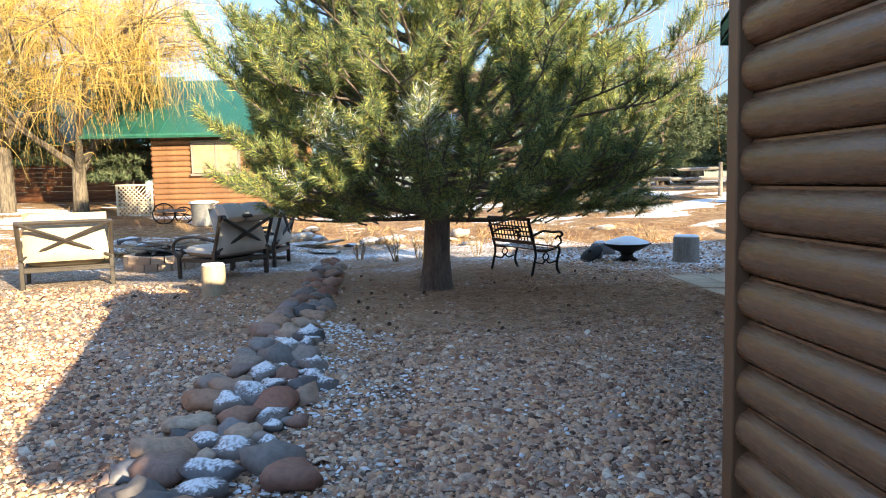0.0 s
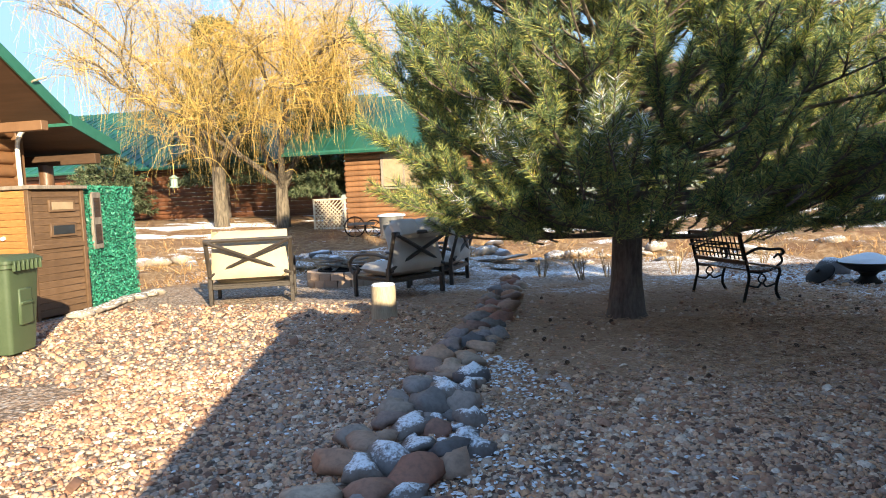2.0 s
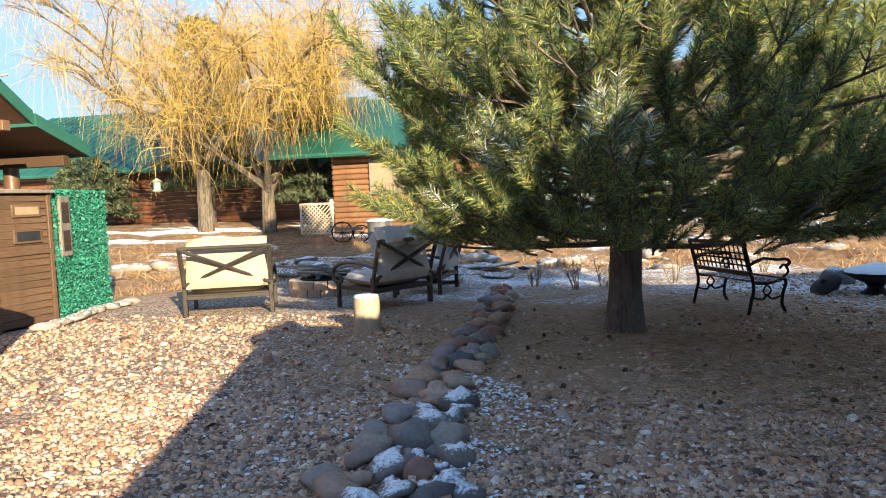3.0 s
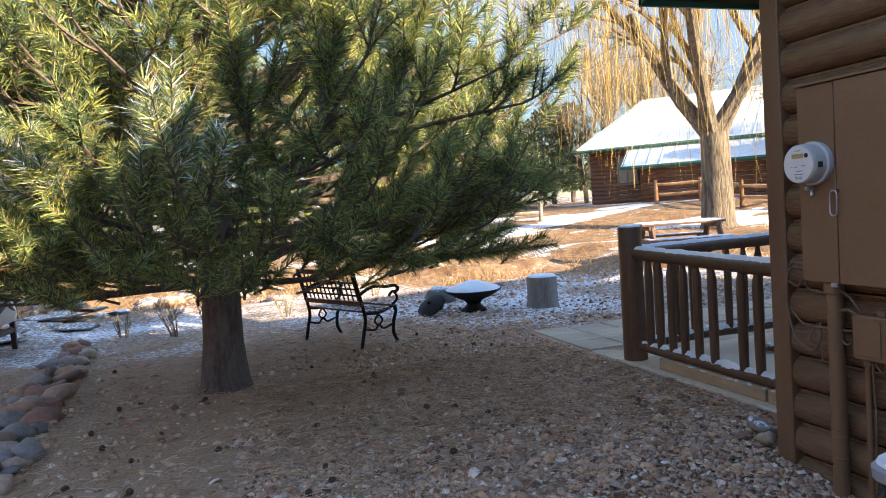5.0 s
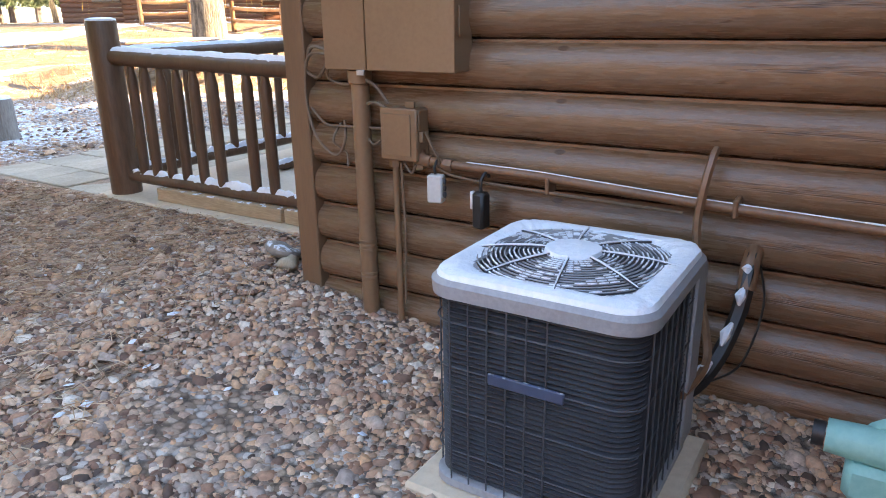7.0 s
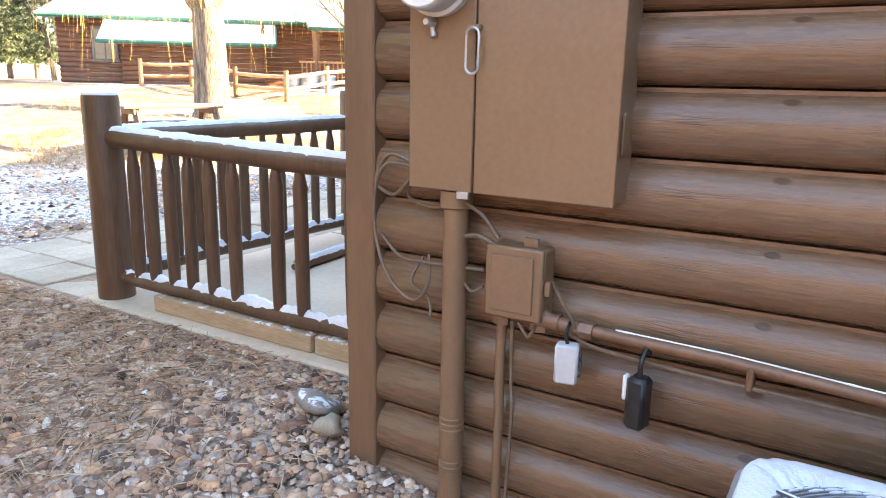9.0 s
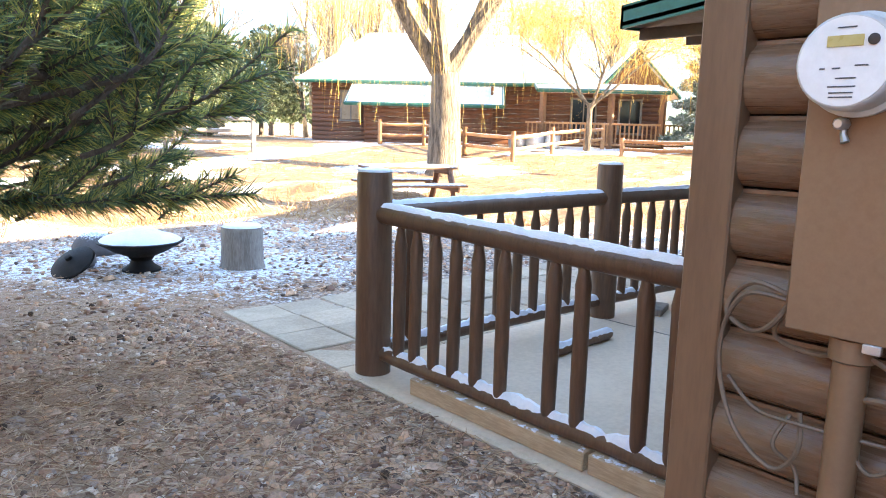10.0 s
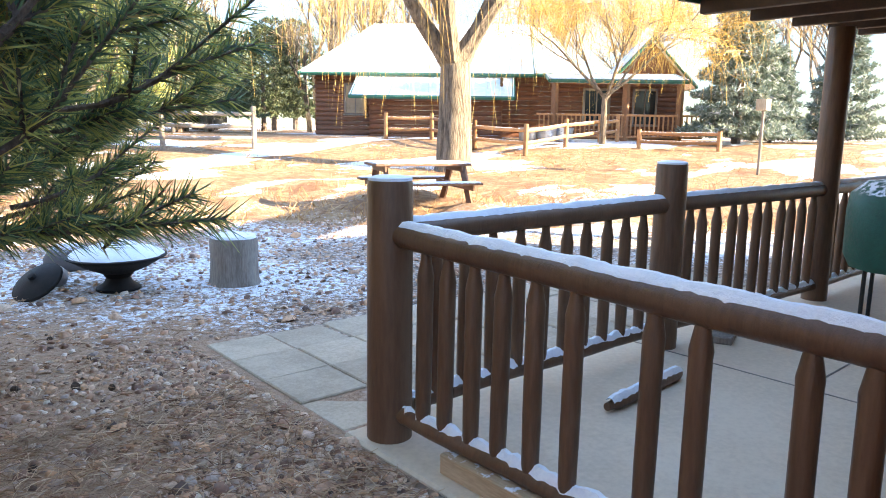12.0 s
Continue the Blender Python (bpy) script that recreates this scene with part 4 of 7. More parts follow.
for i in range(4):
    a = 2 * math.pi * i / 4
    c, s = math.cos(a), math.sin(a)
    bl_ = Mesh()
    bl_.add([(0.03 * c - 0.02 * s, 0.03 * s + 0.02 * c, TOP - 0.07), (0.03 * c + 0.02 * s, 0.03 * s - 0.02 * c, TOP - 0.05), (0.205 * c + 0.085 * s, 0.205 * s - 0.085 * c, TOP - 0.045), (0.205 * c - 0.07 * s, 0.205 * s + 0.07 * c, TOP - 0.085)], [(0, 1, 2, 3)])
    bl_.v += [(x, y, z - 0.004) for x, y, z in bl_.v[:4]]
    bl_.f += [(7, 6, 5, 4), (0, 4, 5, 1), (1, 5, 6, 2), (2, 6, 7, 3), (3, 7, 4, 0)]
    part("fan_blade", bl_, ACDARK, ac)
part("name_plate", Mesh().box((-H - 0.012, -0.10, 0.335), (-H - 0.002, 0.095, 0.365), 0.003), mat("blue_name_plate", (0.04, 0.06, 0.11), (0.06, 0.085, 0.15), 40, 4, 0.4, 0.05, snow=0.4), ac, "dark blue blank name plate")
pad = thing("equipment_pad", "pale concrete pad under the air conditioner", "pad", (2.634, 4.135, -0.105))
part("slab", Mesh().box((-0.32, -0.33, 0), (0.30, 0.33, 0.055), 0.012), CONCRETE, pad)

ls = thing("refrigerant_line", "black insulated pipe with snow running into the wall", "pipe", (0, 0, 0))
path = [(3.24, 3.79, 0.43), (3.19, 3.79, 0.41), (3.16, 3.79, 0.36), (3.12, 3.80, 0.26), (3.04, 3.83, 0.15), (2.92, 3.87, 0.10), (2.80, 3.92, 0.12)]
part("insulation", loop(path, 0.024), BLACK, ls)
part("copper_end", Mesh().tube([(3.255, 3.79, 0.435), (3.19, 3.79, 0.41), (3.155, 3.79, 0.34)], 0.027, 12), COPPER, ls)
for i, (a, b) in enumerate(((1, 2), (2, 3), (3, 4), (4, 5))):
    p, q = Vector(path[a]), Vector(path[b])
    part("snow", Mesh().tube([p.lerp(q, 0.2) + Vector((-0.01, 0, 0.016)), p.lerp(q, 0.5) + Vector((-0.012, 0.004, 0.02)), p.lerp(q, 0.75) + Vector((-0.01, 0, 0.016))], [0.006, 0.017, 0.005], 7), SNOW, ls)
part("thin_wire", loop([(3.24, 3.77, 0.40), (3.2, 3.74, 0.28), (3.12, 3.77, 0.12), (3.0, 3.83, 0.10)], 0.004), BLACK, ls)
wl_ = thing("electric_whip", "brown flexible conduit from the wall to the air conditioner", "conduit", (0, 0, 0))
part("tube", loop([(3.24, 3.93, 0.735), (3.20, 3.93, 0.72), (3.165, 3.94, 0.63), (3.15, 3.945, 0.5), (3.10, 3.90, 0.30), (3.0, 3.85, 0.16), (2.80, 3.87, 0.14)], 0.013), COPPER, wl_)
reg = thing("gas_regulator", "teal painted gas regulator with a dark cap by the wall", "gas regulator", (2.80, 3.36, -0.055))
part("diaphragm", Mesh().lathe([(0.035, 0), (0.085, 0.02), (0.09, 0.03), (0.09, 0.045), (0.08, 0.055), (0.03, 0.075)], 22, Matrix.Translation((0.0, 0, 0.17)) @ Matrix.Rotation(radians(75), 4, "Y")), TEAL, reg)
part("body", Mesh().tube([(0.0, 0.16, 0.19), (0.0, 0.0, 0.19)], [0.042, 0.05], 16), TEAL, reg)
part("cap", Mesh().tube([(0.0, 0.19, 0.19), (0.0, 0.162, 0.19)], 0.032, 14), BLACK, reg)
part("foot", Mesh().box((-0.05, -0.04, 0.05), (0.06, 0.11, 0.15), 0.018), TEAL, reg)
part("riser", Mesh().tube([(0.0, 0.03, -0.03), (0.0, 0.03, 0.09)], 0.024, 12), TEAL, reg)

# ---- yard ----


def lump(seed, flat=0.7, rough=0.18, level=2, long=1.0):
    """An uneven rounded stone of about unit radius."""
    bm = bmesh.new()
    bmesh.ops.create_icosphere(bm, subdivisions=level, radius=1)
    for v in bm.verts:
        p = v.co.copy()
        k = 1 + rough * noise.noise(p * 0.9 + Vector((seed * 7.1, 0, 0))) + rough * 0.5 * noise.noise(p * 2.2 + Vector((0, seed * 3.3, 0)))
        v.co = Vector((p.x * k * long, p.y * k, p.z * k * flat))
    me = bpy.data.meshes.new("stone")
    bm.to_mesh(me)
    bm.free()
    me.shade_smooth()
    return me


def border_rocks():
    """River rocks along the gravel, a broad heap near the camera and a single row further off."""
    rnd = random.Random(11)
    bases = []
    for s in range(7):
        for material in (ROCK, ROCKSNOW):
            me = lump(s, 0.58 + 0.08 * (s % 3), 0.62, 2, 1.0 + 0.14 * (s % 4))
            me.materials.append(material)
            bases.append((material is ROCKSNOW, me))
    plainb, snowyb = [m for s, m in bases if not s], [m for s, m in bases if s]
    spots = []
    y = 2.3
    while y < 12.4:
        wide = 0.60 if y < 3.6 else 0.44 if y < 5.6 else 0.30 if y < 8 else 0.22
        size = 0.088 if y < 5.4 else 0.10 if y < 8 else 0.09
        cx = -0.72 - 0.10 * max(0, (3.9 - y)) * 0.3 if y < 5 else -0.80 - 0.015 * (y - 5)
        for _ in range(9 if y < 5.6 else 6):
            r = size * rnd.choice((rnd.uniform(0.45, 0.8), rnd.uniform(0.8, 1.4)))
            spots.append((cx + rnd.uniform(-wide, wide) * 0.75 - (0.04 if y < 5 else 0), y + rnd.uniform(-0.07, 0.07), r))
        y += 0.15 if y < 5.6 else 0.19
    keep = []
    for x, yy, r in sorted(spots, key=lambda q: -q[2]):
        if all(math.hypot(x - a, yy - b) > (r + c) * 0.70 for a, b, c in keep):
            keep.append((x, yy, r))
    for x, yy, r in keep:
        snowy = yy < 6.5 and x > -0.9 and rnd.random() < 0.55
        me = rnd.choice(snowyb if snowy else plainb)
        ob = part("river_rock", me, None)
        ob.matrix_world = pose(x, yy, r * 0.42, rnd.uniform(-14, 14), rnd.uniform(-14, 14), rnd.uniform(0, 360)) @ Matrix.Scale(r, 4)
        tagged(ob, "rounded river rock dusted with snow in the gravel border" if snowy else "smooth rounded river rock in the gravel border", "rock", "rocks of the gravel border")


ROCKSNOW = ramp_mat("snowy_river_rock", [(0, (0.10, 0.095, 0.10)), (0.3, (0.19, 0.165, 0.155)), (0.5, (0.17, 0.17, 0.185)), (0.75, (0.25, 0.20, 0.17)), (1, (0.20, 0.20, 0.22))], 0.75, False, 30, 0.35)
_k = ROCKSNOW.node_tree
_p = _k.nodes["Principled BSDF"]
_src = _p.inputs["Base Color"].links[0].from_socket
_geo, _sep = _k.nodes.new("ShaderNodeNewGeometry"), _k.nodes.new("ShaderNodeSeparateXYZ")
_k.links.new(_geo.outputs["Normal"], _sep.inputs[0])
_nz = _k.nodes.new("ShaderNodeTexNoise")
_nz.inputs["Scale"].default_value, _nz.inputs["Detail"].default_value = 55, 9
_k.links.new(_geo.outputs["Position"], _nz.inputs["Vector"])
_add = _k.nodes.new("ShaderNodeMath")
_add.operation = "ADD"
_k.links.new(_sep.outputs[2], _add.inputs[0])
_k.links.new(_nz.outputs["Fac"], _add.inputs[1])
_mr = _k.nodes.new("ShaderNodeMapRange")
_mr.inputs[1].default_value, _mr.inputs[2].default_value = 1.20, 1.48
_k.links.new(_add.outputs[0], _mr.inputs[0])
_mx = _k.nodes.new("ShaderNodeMix")
_mx.data_type = "RGBA"
_mx.inputs[7].default_value = (0.82, 0.86, 0.92, 1)
_k.links.new(_mr.outputs[0], _mx.inputs[0])
_k.links.new(_src, _mx.inputs[6])
_k.links.new(_mx.outputs[2], _p.inputs["Base Color"])

border_rocks()
for nm, x, y, r, lab in (("corner_stone", 3.30, 5.80, 0.055, "pale angular stone at the cabin corner"), ("corner_stone", 3.40, 5.93, 0.085, "flat grey stone at the cabin corner")):
    me = lump(4 if r < 0.07 else 5, 0.8 if r < 0.07 else 0.5, 0.5, 2, 1.1)
    me.materials.append(PALEWOOD if r < 0.07 else STONE)
    ob = part(nm, me, None, m=pose(x, y, r * 0.5, 20, 10, 40) @ Matrix.Scale(r, 4))
    tagged(ob, lab, "stone")


def stump(name, x, y, r, h, side, label, seed, snow=True):
    t = thing(name, label, "stump", (x, y, g(x, y) - 0.01))
    me = Mesh()
    seg, pts = 28, []
    rows = [(1.08, 0), (1.0, 0.12), (0.97, 0.5), (0.98, 0.92), (0.94, 1.0)]
    for k_, z in rows:
        for j in range(seg):
            a = 2 * math.pi * j / seg
            q = r * k_ * (1 + 0.10 * noise.noise((math.cos(a) * 1.3, math.sin(a) * 1.3, seed)) + 0.035 * noise.noise((math.cos(a) * 7, math.sin(a) * 7, z * 2 + seed)))
            pts.append((q * math.cos(a), q * math.sin(a), z * h))
    me.add(pts, [(i * seg + j, i * seg + (j + 1) % seg, (i + 1) * seg + (j + 1) % seg, (i + 1) * seg + j) for i in range(4) for j in range(seg)] + [tuple(4 * seg + j for j in range(seg))])
    part("bole", me, side, t)
    top = Mesh()
    last = pts[-seg:]
    top.add([(x_ * 0.99, y_ * 0.99, z_ + 0.003) for x_, y_, z_ in last] + [(x_ * 0.9, y_ * 0.9, z_ + (0.024 if snow else 0.008)) for x_, y_, z_ in last], [(j, (j + 1) % seg, seg + (j + 1) % seg, seg + j) for j in range(seg)] + [tuple(seg + j for j in range(seg))])
    part("snow_cap" if snow else "cut_end", top, SNOW if snow else ENDWOOD, t, "flat cap of snow" if snow else "")
    return t


stump("tree_stump", 4.70, 11.08, 0.205, 0.40, GREYWOOD, "grey weathered stump seat capped with snow", 3.0)
stump("log_block", -2.12, 9.10, 0.150, 0.385, PALEWOOD, "pale upright cut log block on the gravel", 7.0)


def patio_chair(at, rz, fabric, label, pillow=False, size=1.0):
    """A deep metal club chair facing +y, with an X in its back and loose cushions."""
    t = thing("patio_chair", label, "chair", at, rz, "chairs round the fire pit")
    t.matrix_world = t.matrix_world @ Matrix.Diagonal((size, size, min(size, 1.03), 1.0))
    w = 0.46
    for sx in (-1, 1):
        part("back_leg", Mesh().box((sx * w - 0.025, -0.38, 0), (sx * w + 0.025, -0.32, 0.42), 0.005), FRAME, t)
        part("front_leg", Mesh().box((sx * w - 0.022, 0.30, 0), (sx * w + 0.022, 0.35, 0.36), 0.005), FRAME, t)
        arm = [(sx * w, -0.36, 0.55), (sx * w, -0.1, 0.60), (sx * w, 0.2, 0.59), (sx * w, 0.36, 0.54), (sx * w, 0.43, 0.46), (sx * w, 0.41, 0.36), (sx * w, 0.33, 0.31), (sx * w, 0.26, 0.36), (sx * w, 0.28, 0.42)]
        part("arm", loop(arm, 0.024), FRAME, t)
        part("stile", Mesh().tube([(sx * w, -0.34, 0.36), (sx * (w + 0.005), -0.42, 0.62), (sx * (w + 0.01), -0.50, 0.88)], 0.026, 8), FRAME, t)
    part("back_rail", Mesh().tube([(-w - 0.03, -0.50, 0.88), (w + 0.03, -0.50, 0.88)], 0.028, 8), FRAME, t)
    part("low_rail", Mesh().box((-w, -0.375, 0.22), (w, -0.335, 0.27), 0.005), FRAME, t)
    part("mid_rail", Mesh().box((-w, -0.385, 0.36), (w, -0.35, 0.40), 0.005), FRAME, t)
    for s in (-1, 1):
        part("cross_bar", Mesh().tube([(-s * w, -0.40, 0.40), (0, -0.478, 0.64), (s * w, -0.535, 0.87)], 0.026, 6), FRAME, t)
    part("seat_frame", Mesh().box((-w, -0.36, 0.24), (w, 0.34, 0.29), 0.006), FRAME, t)

    def pillow_mesh(wx, wy, wz, seed):
        me, nx, ny = Mesh(), 10, 8
        pts = []
        for s in (1, -1):
            for j in range(ny + 1):
                for i in range(nx + 1):
                    u, v = 2 * i / nx - 1, 2 * j / ny - 1
                    b = max(0, (1 - abs(u) ** 4) * (1 - abs(v) ** 4)) ** 0.4
                    pts.append((u * wx * (0.96 + 0.04 * b), v * wy * (0.96 + 0.04 * b), s * wz * (b + 0.12 * noise.noise((u * 2, v * 2, seed)) * b)))
        k_ = (nx + 1) * (ny + 1)
        f = []
        for j in range(ny):
            for i in range(nx):
                a = j * (nx + 1) + i
                f += [(a, a + 1, a + nx + 2, a + nx + 1), (k_ + a, k_ + a + nx + 1, k_ + a + nx + 2, k_ + a + 1)]
        me.add(pts, f)
        return me
    seat = part("seat_cushion", pillow_mesh(w - 0.02, 0.36, 0.085, 1), fabric, t, m=pose(0, 0, 0.375, 3, 0, 0))
    part("back_cushion", pillow_mesh(w - 0.01, 0.34, 0.075, 2), fabric, t, m=pose(0, -0.335, 0.68, 74, 0, 0))
    if pillow:
        part("head_roll", pillow_mesh(0.22, 0.15, 0.09, 5), fabric, t, m=pose(-0.22, -0.42, 0.93, 60, 0, 8))
        part("head_roll", pillow_mesh(0.22, 0.15, 0.09, 9), fabric, t, m=pose(0.22, -0.42, 0.93, 55, 0, -6))
    return t


patio_chair((-4.53, 10.70, 0), 21, CUSHION, "dark metal club chair with an X back and cream cushions", False, 1.2)
patio_chair((-2.47, 11.10, 0), 56, GREYCUSHION, "dark metal club chair with an X back and puffy grey cushions", True, 1.1)
patio_chair((-2.15, 12.45, 0), 84, GREYCUSHION, "dark metal club chair with grey cushions beside the fire pit", False)


def fire_pit():
    t = thing("fire_pit", "low round fire pit of tan blocks with wood inside", "fire pit", (-3.78, 12.45, 0))
    me = Mesh()
    a = radians(360 / 18 - 1.5)
    me.add([(0.44, 0, 0), (0.62, 0, 0), (0.62 * math.cos(a), 0.62 * math.sin(a), 0), (0.44 * math.cos(a), 0.44 * math.sin(a), 0), (0.445, 0.005, 0.115), (0.615, 0.005, 0.115), (0.615 * math.cos(a), 0.615 * math.sin(a), 0.115), (0.445 * math.cos(a), 0.445 * math.sin(a), 0.115)],
           [(3, 2, 1, 0), (4, 5, 6, 7), (0, 1, 5, 4), (1, 2, 6, 5), (2, 3, 7, 6), (3, 0, 4, 7)])
    shared = me.data("block", BLOCK)
    for row in range(2):
        for i in range(18):
            part("block", shared, BLOCK, t, m=pose(0, 0, row * 0.118, 0, 0, i * 20 + row * 10))
    part("steel_ring", Mesh().lathe([(0.40, 0.0), (0.43, 0.0), (0.43, 0.26), (0.40, 0.26), (0.39, 0.1)], 24), IRON, t)
    rnd = random.Random(4)
    for i in range(9):
        a = rnd.uniform(0, 360)
        part("branch", Mesh().tube([(-0.4, 0, 0), (0, 0.03, 0.03), (0.42, 0, 0.02)], [0.02, 0.025, 0.012], 7), GREYWOOD, t, m=pose(rnd.uniform(-0.1, 0.1), rnd.uniform(-0.1, 0.1), 0.25 + 0.015 * i, rnd.uniform(-5, 5), rnd.uniform(-12, 12), a))


fire_pit()


def bench():
    t = thing("garden_bench", "garden bench with black cast-iron ends and brown slats", "bench", (2.0, 10.43, 0), 114)
    # length along x, front towards -y
    L = 0.52
    for s in (-1, 1):
        x = s * L
        end = part("iron_end", loop([(x, 0.24, 0), (x, 0.20, 0.16), (x, 0.17, 0.30), (x, 0.21, 0.50), (x, 0.29, 0.80)], 0.018), IRON, t)
        part("front_leg", loop([(x, -0.24, 0), (x, -0.19, 0.10), (x, -0.20, 0.22), (x, -0.24, 0.34), (x, -0.20, 0.40)], 0.018), IRON, t)
        part("arm_rest", loop([(x, 0.22, 0.56), (x, 0.05, 0.62), (x, -0.12, 0.60), (x, -0.24, 0.60), (x, -0.29, 0.56), (x, -0.25, 0.53)], 0.018), IRON, t)
        part("arm_scroll", loop([(x, -0.20, 0.40), (x, -0.27, 0.46), (x, -0.22, 0.54), (x, -0.16, 0.50)], 0.014), IRON, t)
        part("seat_bearer", loop([(x, 0.18, 0.36), (x, 0.0, 0.34), (x, -0.22, 0.39)], 0.016), IRON, t)
        part("stretcher", loop([(x, 0.19, 0.20), (x, 0.06, 0.17), (x, 0.0, 0.22), (x, -0.06, 0.17), (x, -0.19, 0.20)], 0.012), IRON, t)
        part("scroll", loop([(x, 0.0, 0.20), (x, 0.05, 0.26), (x, 0.0, 0.32), (x, -0.05, 0.26), (x, 0.0, 0.21)], 0.010), IRON, t)
    slat = Mesh().box((-L - 0.02, -0.026, -0.010), (L + 0.02, 0.026, 0.010), 0.004)
    slat.smooth = True
    sd = slat.data("seat_slat", BENCHWOOD)
    for i in range(6):
        part("seat_slat", sd, BENCHWOOD, t, m=pose(0, 0.15 - i * 0.072, 0.372 - 0.012 * math.sin(i * 0.6) + (0.02 if i == 5 else 0)))
    part("top_slat", sd, BENCHWOOD, t, m=pose(0, 0.275, 0.79, 75, 0, 0))
    part("low_slat", sd, BENCHWOOD, t, m=pose(0, 0.205, 0.46, 75, 0, 0))
    # cast lattice back
    for i in range(13):
        x = -L + 0.04 + i * (2 * L - 0.08) / 12
        part("lattice_bar", Mesh().box((x - 0.009, -0.005, 0), (x + 0.009, 0.005, 0.28), 0.002), IRON, t, m=pose(0, 0.212, 0.49, -14, 0, 0))
    for z in (0.06, 0.13, 0.20):
        part("lattice_strip", Mesh().box((-L, -0.007, z - 0.009), (L, 0.007, z + 0.009), 0.002), IRON, t, m=pose(0, 0.212, 0.49, -14, 0, 0))


bench()

bowl = thing("fire_bowl", "dark metal pedestal bowl heaped with snow", "fire bowl", (3.86, 11.42, 0.0))
part("pedestal", Mesh().lathe([(0.17, 0), (0.17, 0.02), (0.11, 0.06), (0.09, 0.10), (0.13, 0.15), (0.2, 0.19)], 26), IRON, bowl)
part("bowl", Mesh().lathe([(0.12, 0.14), (0.24, 0.19), (0.33, 0.245), (0.375, 0.27), (0.38, 0.28), (0.36, 0.285)], 32), IRON, bowl)
sm = Mesh().lathe([(0.362, 0.282), (0.33, 0.31), (0.22, 0.35), (0.10, 0.385), (0.02, 0.395)], 28)
sm.v = [(x, y, z + 0.02 * noise.noise((x * 6, y * 6, 3))) for x, y, z in sm.v]
part("snow_mound", sm, SNOW, bowl, "mound of snow")
dk = thing("tipped_lid", "black metal lid leaning against a rock in the snow", "lid", (3.30, 11.50, 0.0), 25)
part("plate", Mesh().lathe([(0.19, -0.01), (0.20, 0.0), (0.195, 0.018), (0.12, 0.05), (0.03, 0.065), (0.03, 0.09), (0.012, 0.095)], 22), IRON, dk, m=pose(0, 0, 0.11, 0, -38, 0))
for x, y, r, s in ((3.46, 11.92, 0.15, 2), (3.78, 12.55, 0.22, 3)):
    me = lump(s + 20, 0.75, 0.3, 2, 1.2)
    me.materials.append(ROCKSNOW)
    tagged(part("boulder", me, None, m=pose(x, y, g(x, y) + r * 0.4, 8, 5, s * 40) @ Matrix.Scale(r, 4)), "dark boulder with snow on its top", "boulder")


def flagstones():
    rnd = random.Random(5)
    for i in range(26):
        x, y = rnd.uniform(-3.2, -1.2), rnd.uniform(13.2, 15.5)
        me = lump(40 + i, 0.14, 0.5, 2, 1.5)
        me.materials.append(STONE)
        r = rnd.uniform(0.18, 0.42)
        tagged(part("flagstone", me, None, m=pose(x, y, g(x, y) + 0.03 + 0.05 * (i % 3), rnd.uniform(-6, 6), rnd.uniform(-6, 6), rnd.uniform(0, 360)) @ Matrix.Scale(r, 4)), "flat tan flagstone in a loose pile with snow", "flagstone", "flagstones of the pile")
    for i in range(56):
        x, y = rnd.uniform(-8.5, 5.5), rnd.uniform(14.6, 18.2)
        me = lump(200 + i, 0.30 + 0.04 * (i % 5), 0.6, 2, 1.2 + 0.1 * (i % 4))
        me.materials.append(STONE if i % 4 else ROCKSNOW)
        r = rnd.uniform(0.08, 0.26)
        tagged(part("bank_stone", me, None, m=pose(x, y, g(x, y) + r * 0.15, rnd.uniform(-10, 10), rnd.uniform(-10, 10), rnd.uniform(0, 360)) @ Matrix.Scale(r, 4)), "tan stone lying on the dry bank", "stone", "stones of the bank")
    for i in range(30):
        x = -10.5 + i * 0.42
        y = 16.6 + 0.5 * math.sin(i * 0.7) + rnd.uniform(-0.2, 0.2)
        me = lump(80 + i, 0.5, 0.45, 2, 1.3)
        me.materials.append(STONE if i % 3 else ROCKSNOW)
        r = rnd.uniform(0.14, 0.30)
        tagged(part("bank_stone", me, None, m=pose(x, y, g(x, y) + r * 0.3, rnd.uniform(-8, 8), 0, rnd.uniform(0, 360)) @ Matrix.Scale(r, 4)), "tan stone edging the dry bank", "stone", "stones of the bank")


flagstones()

# ---- left cabin, stove, bin ----
LX = -7.25


def left_gable(z):
    return (0.0, 9.4 - 1.0) if z < 2.3 else (0.0, min(8.4, 5.2 + (4.55 - z) / 0.66))


# gable takes the sunlit log tone, the side wall the darker one
log_wall("wall_left_cabin", (LX, 1.0), 90, 8.4, 0.0, 26, SUNLITLOG, "sunlit honey-brown half-log gable wall of the neighbouring cabin", gable=left_gable)
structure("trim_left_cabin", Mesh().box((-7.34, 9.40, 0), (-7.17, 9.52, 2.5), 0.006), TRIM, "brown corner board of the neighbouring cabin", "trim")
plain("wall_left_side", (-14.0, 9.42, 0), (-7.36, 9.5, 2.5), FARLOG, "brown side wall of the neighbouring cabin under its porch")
roof_slab("roof_left_main", [(-14.0, 9.32, 2.54), (-6.3, 9.32, 2.54), (-6.3, 5.9, 4.80), (-14.0, 5.9, 4.80)][::-1], 0.13, "steep green metal roof of the neighbouring cabin")
roof_slab("roof_left_porch", [(-14.0, 10.28, 2.20), (-6.28, 10.28, 2.20), (-6.28, 9.34, 2.52), (-14.0, 9.34, 2.52)][::-1], 0.12, "low green metal porch roof with a dark soffit")
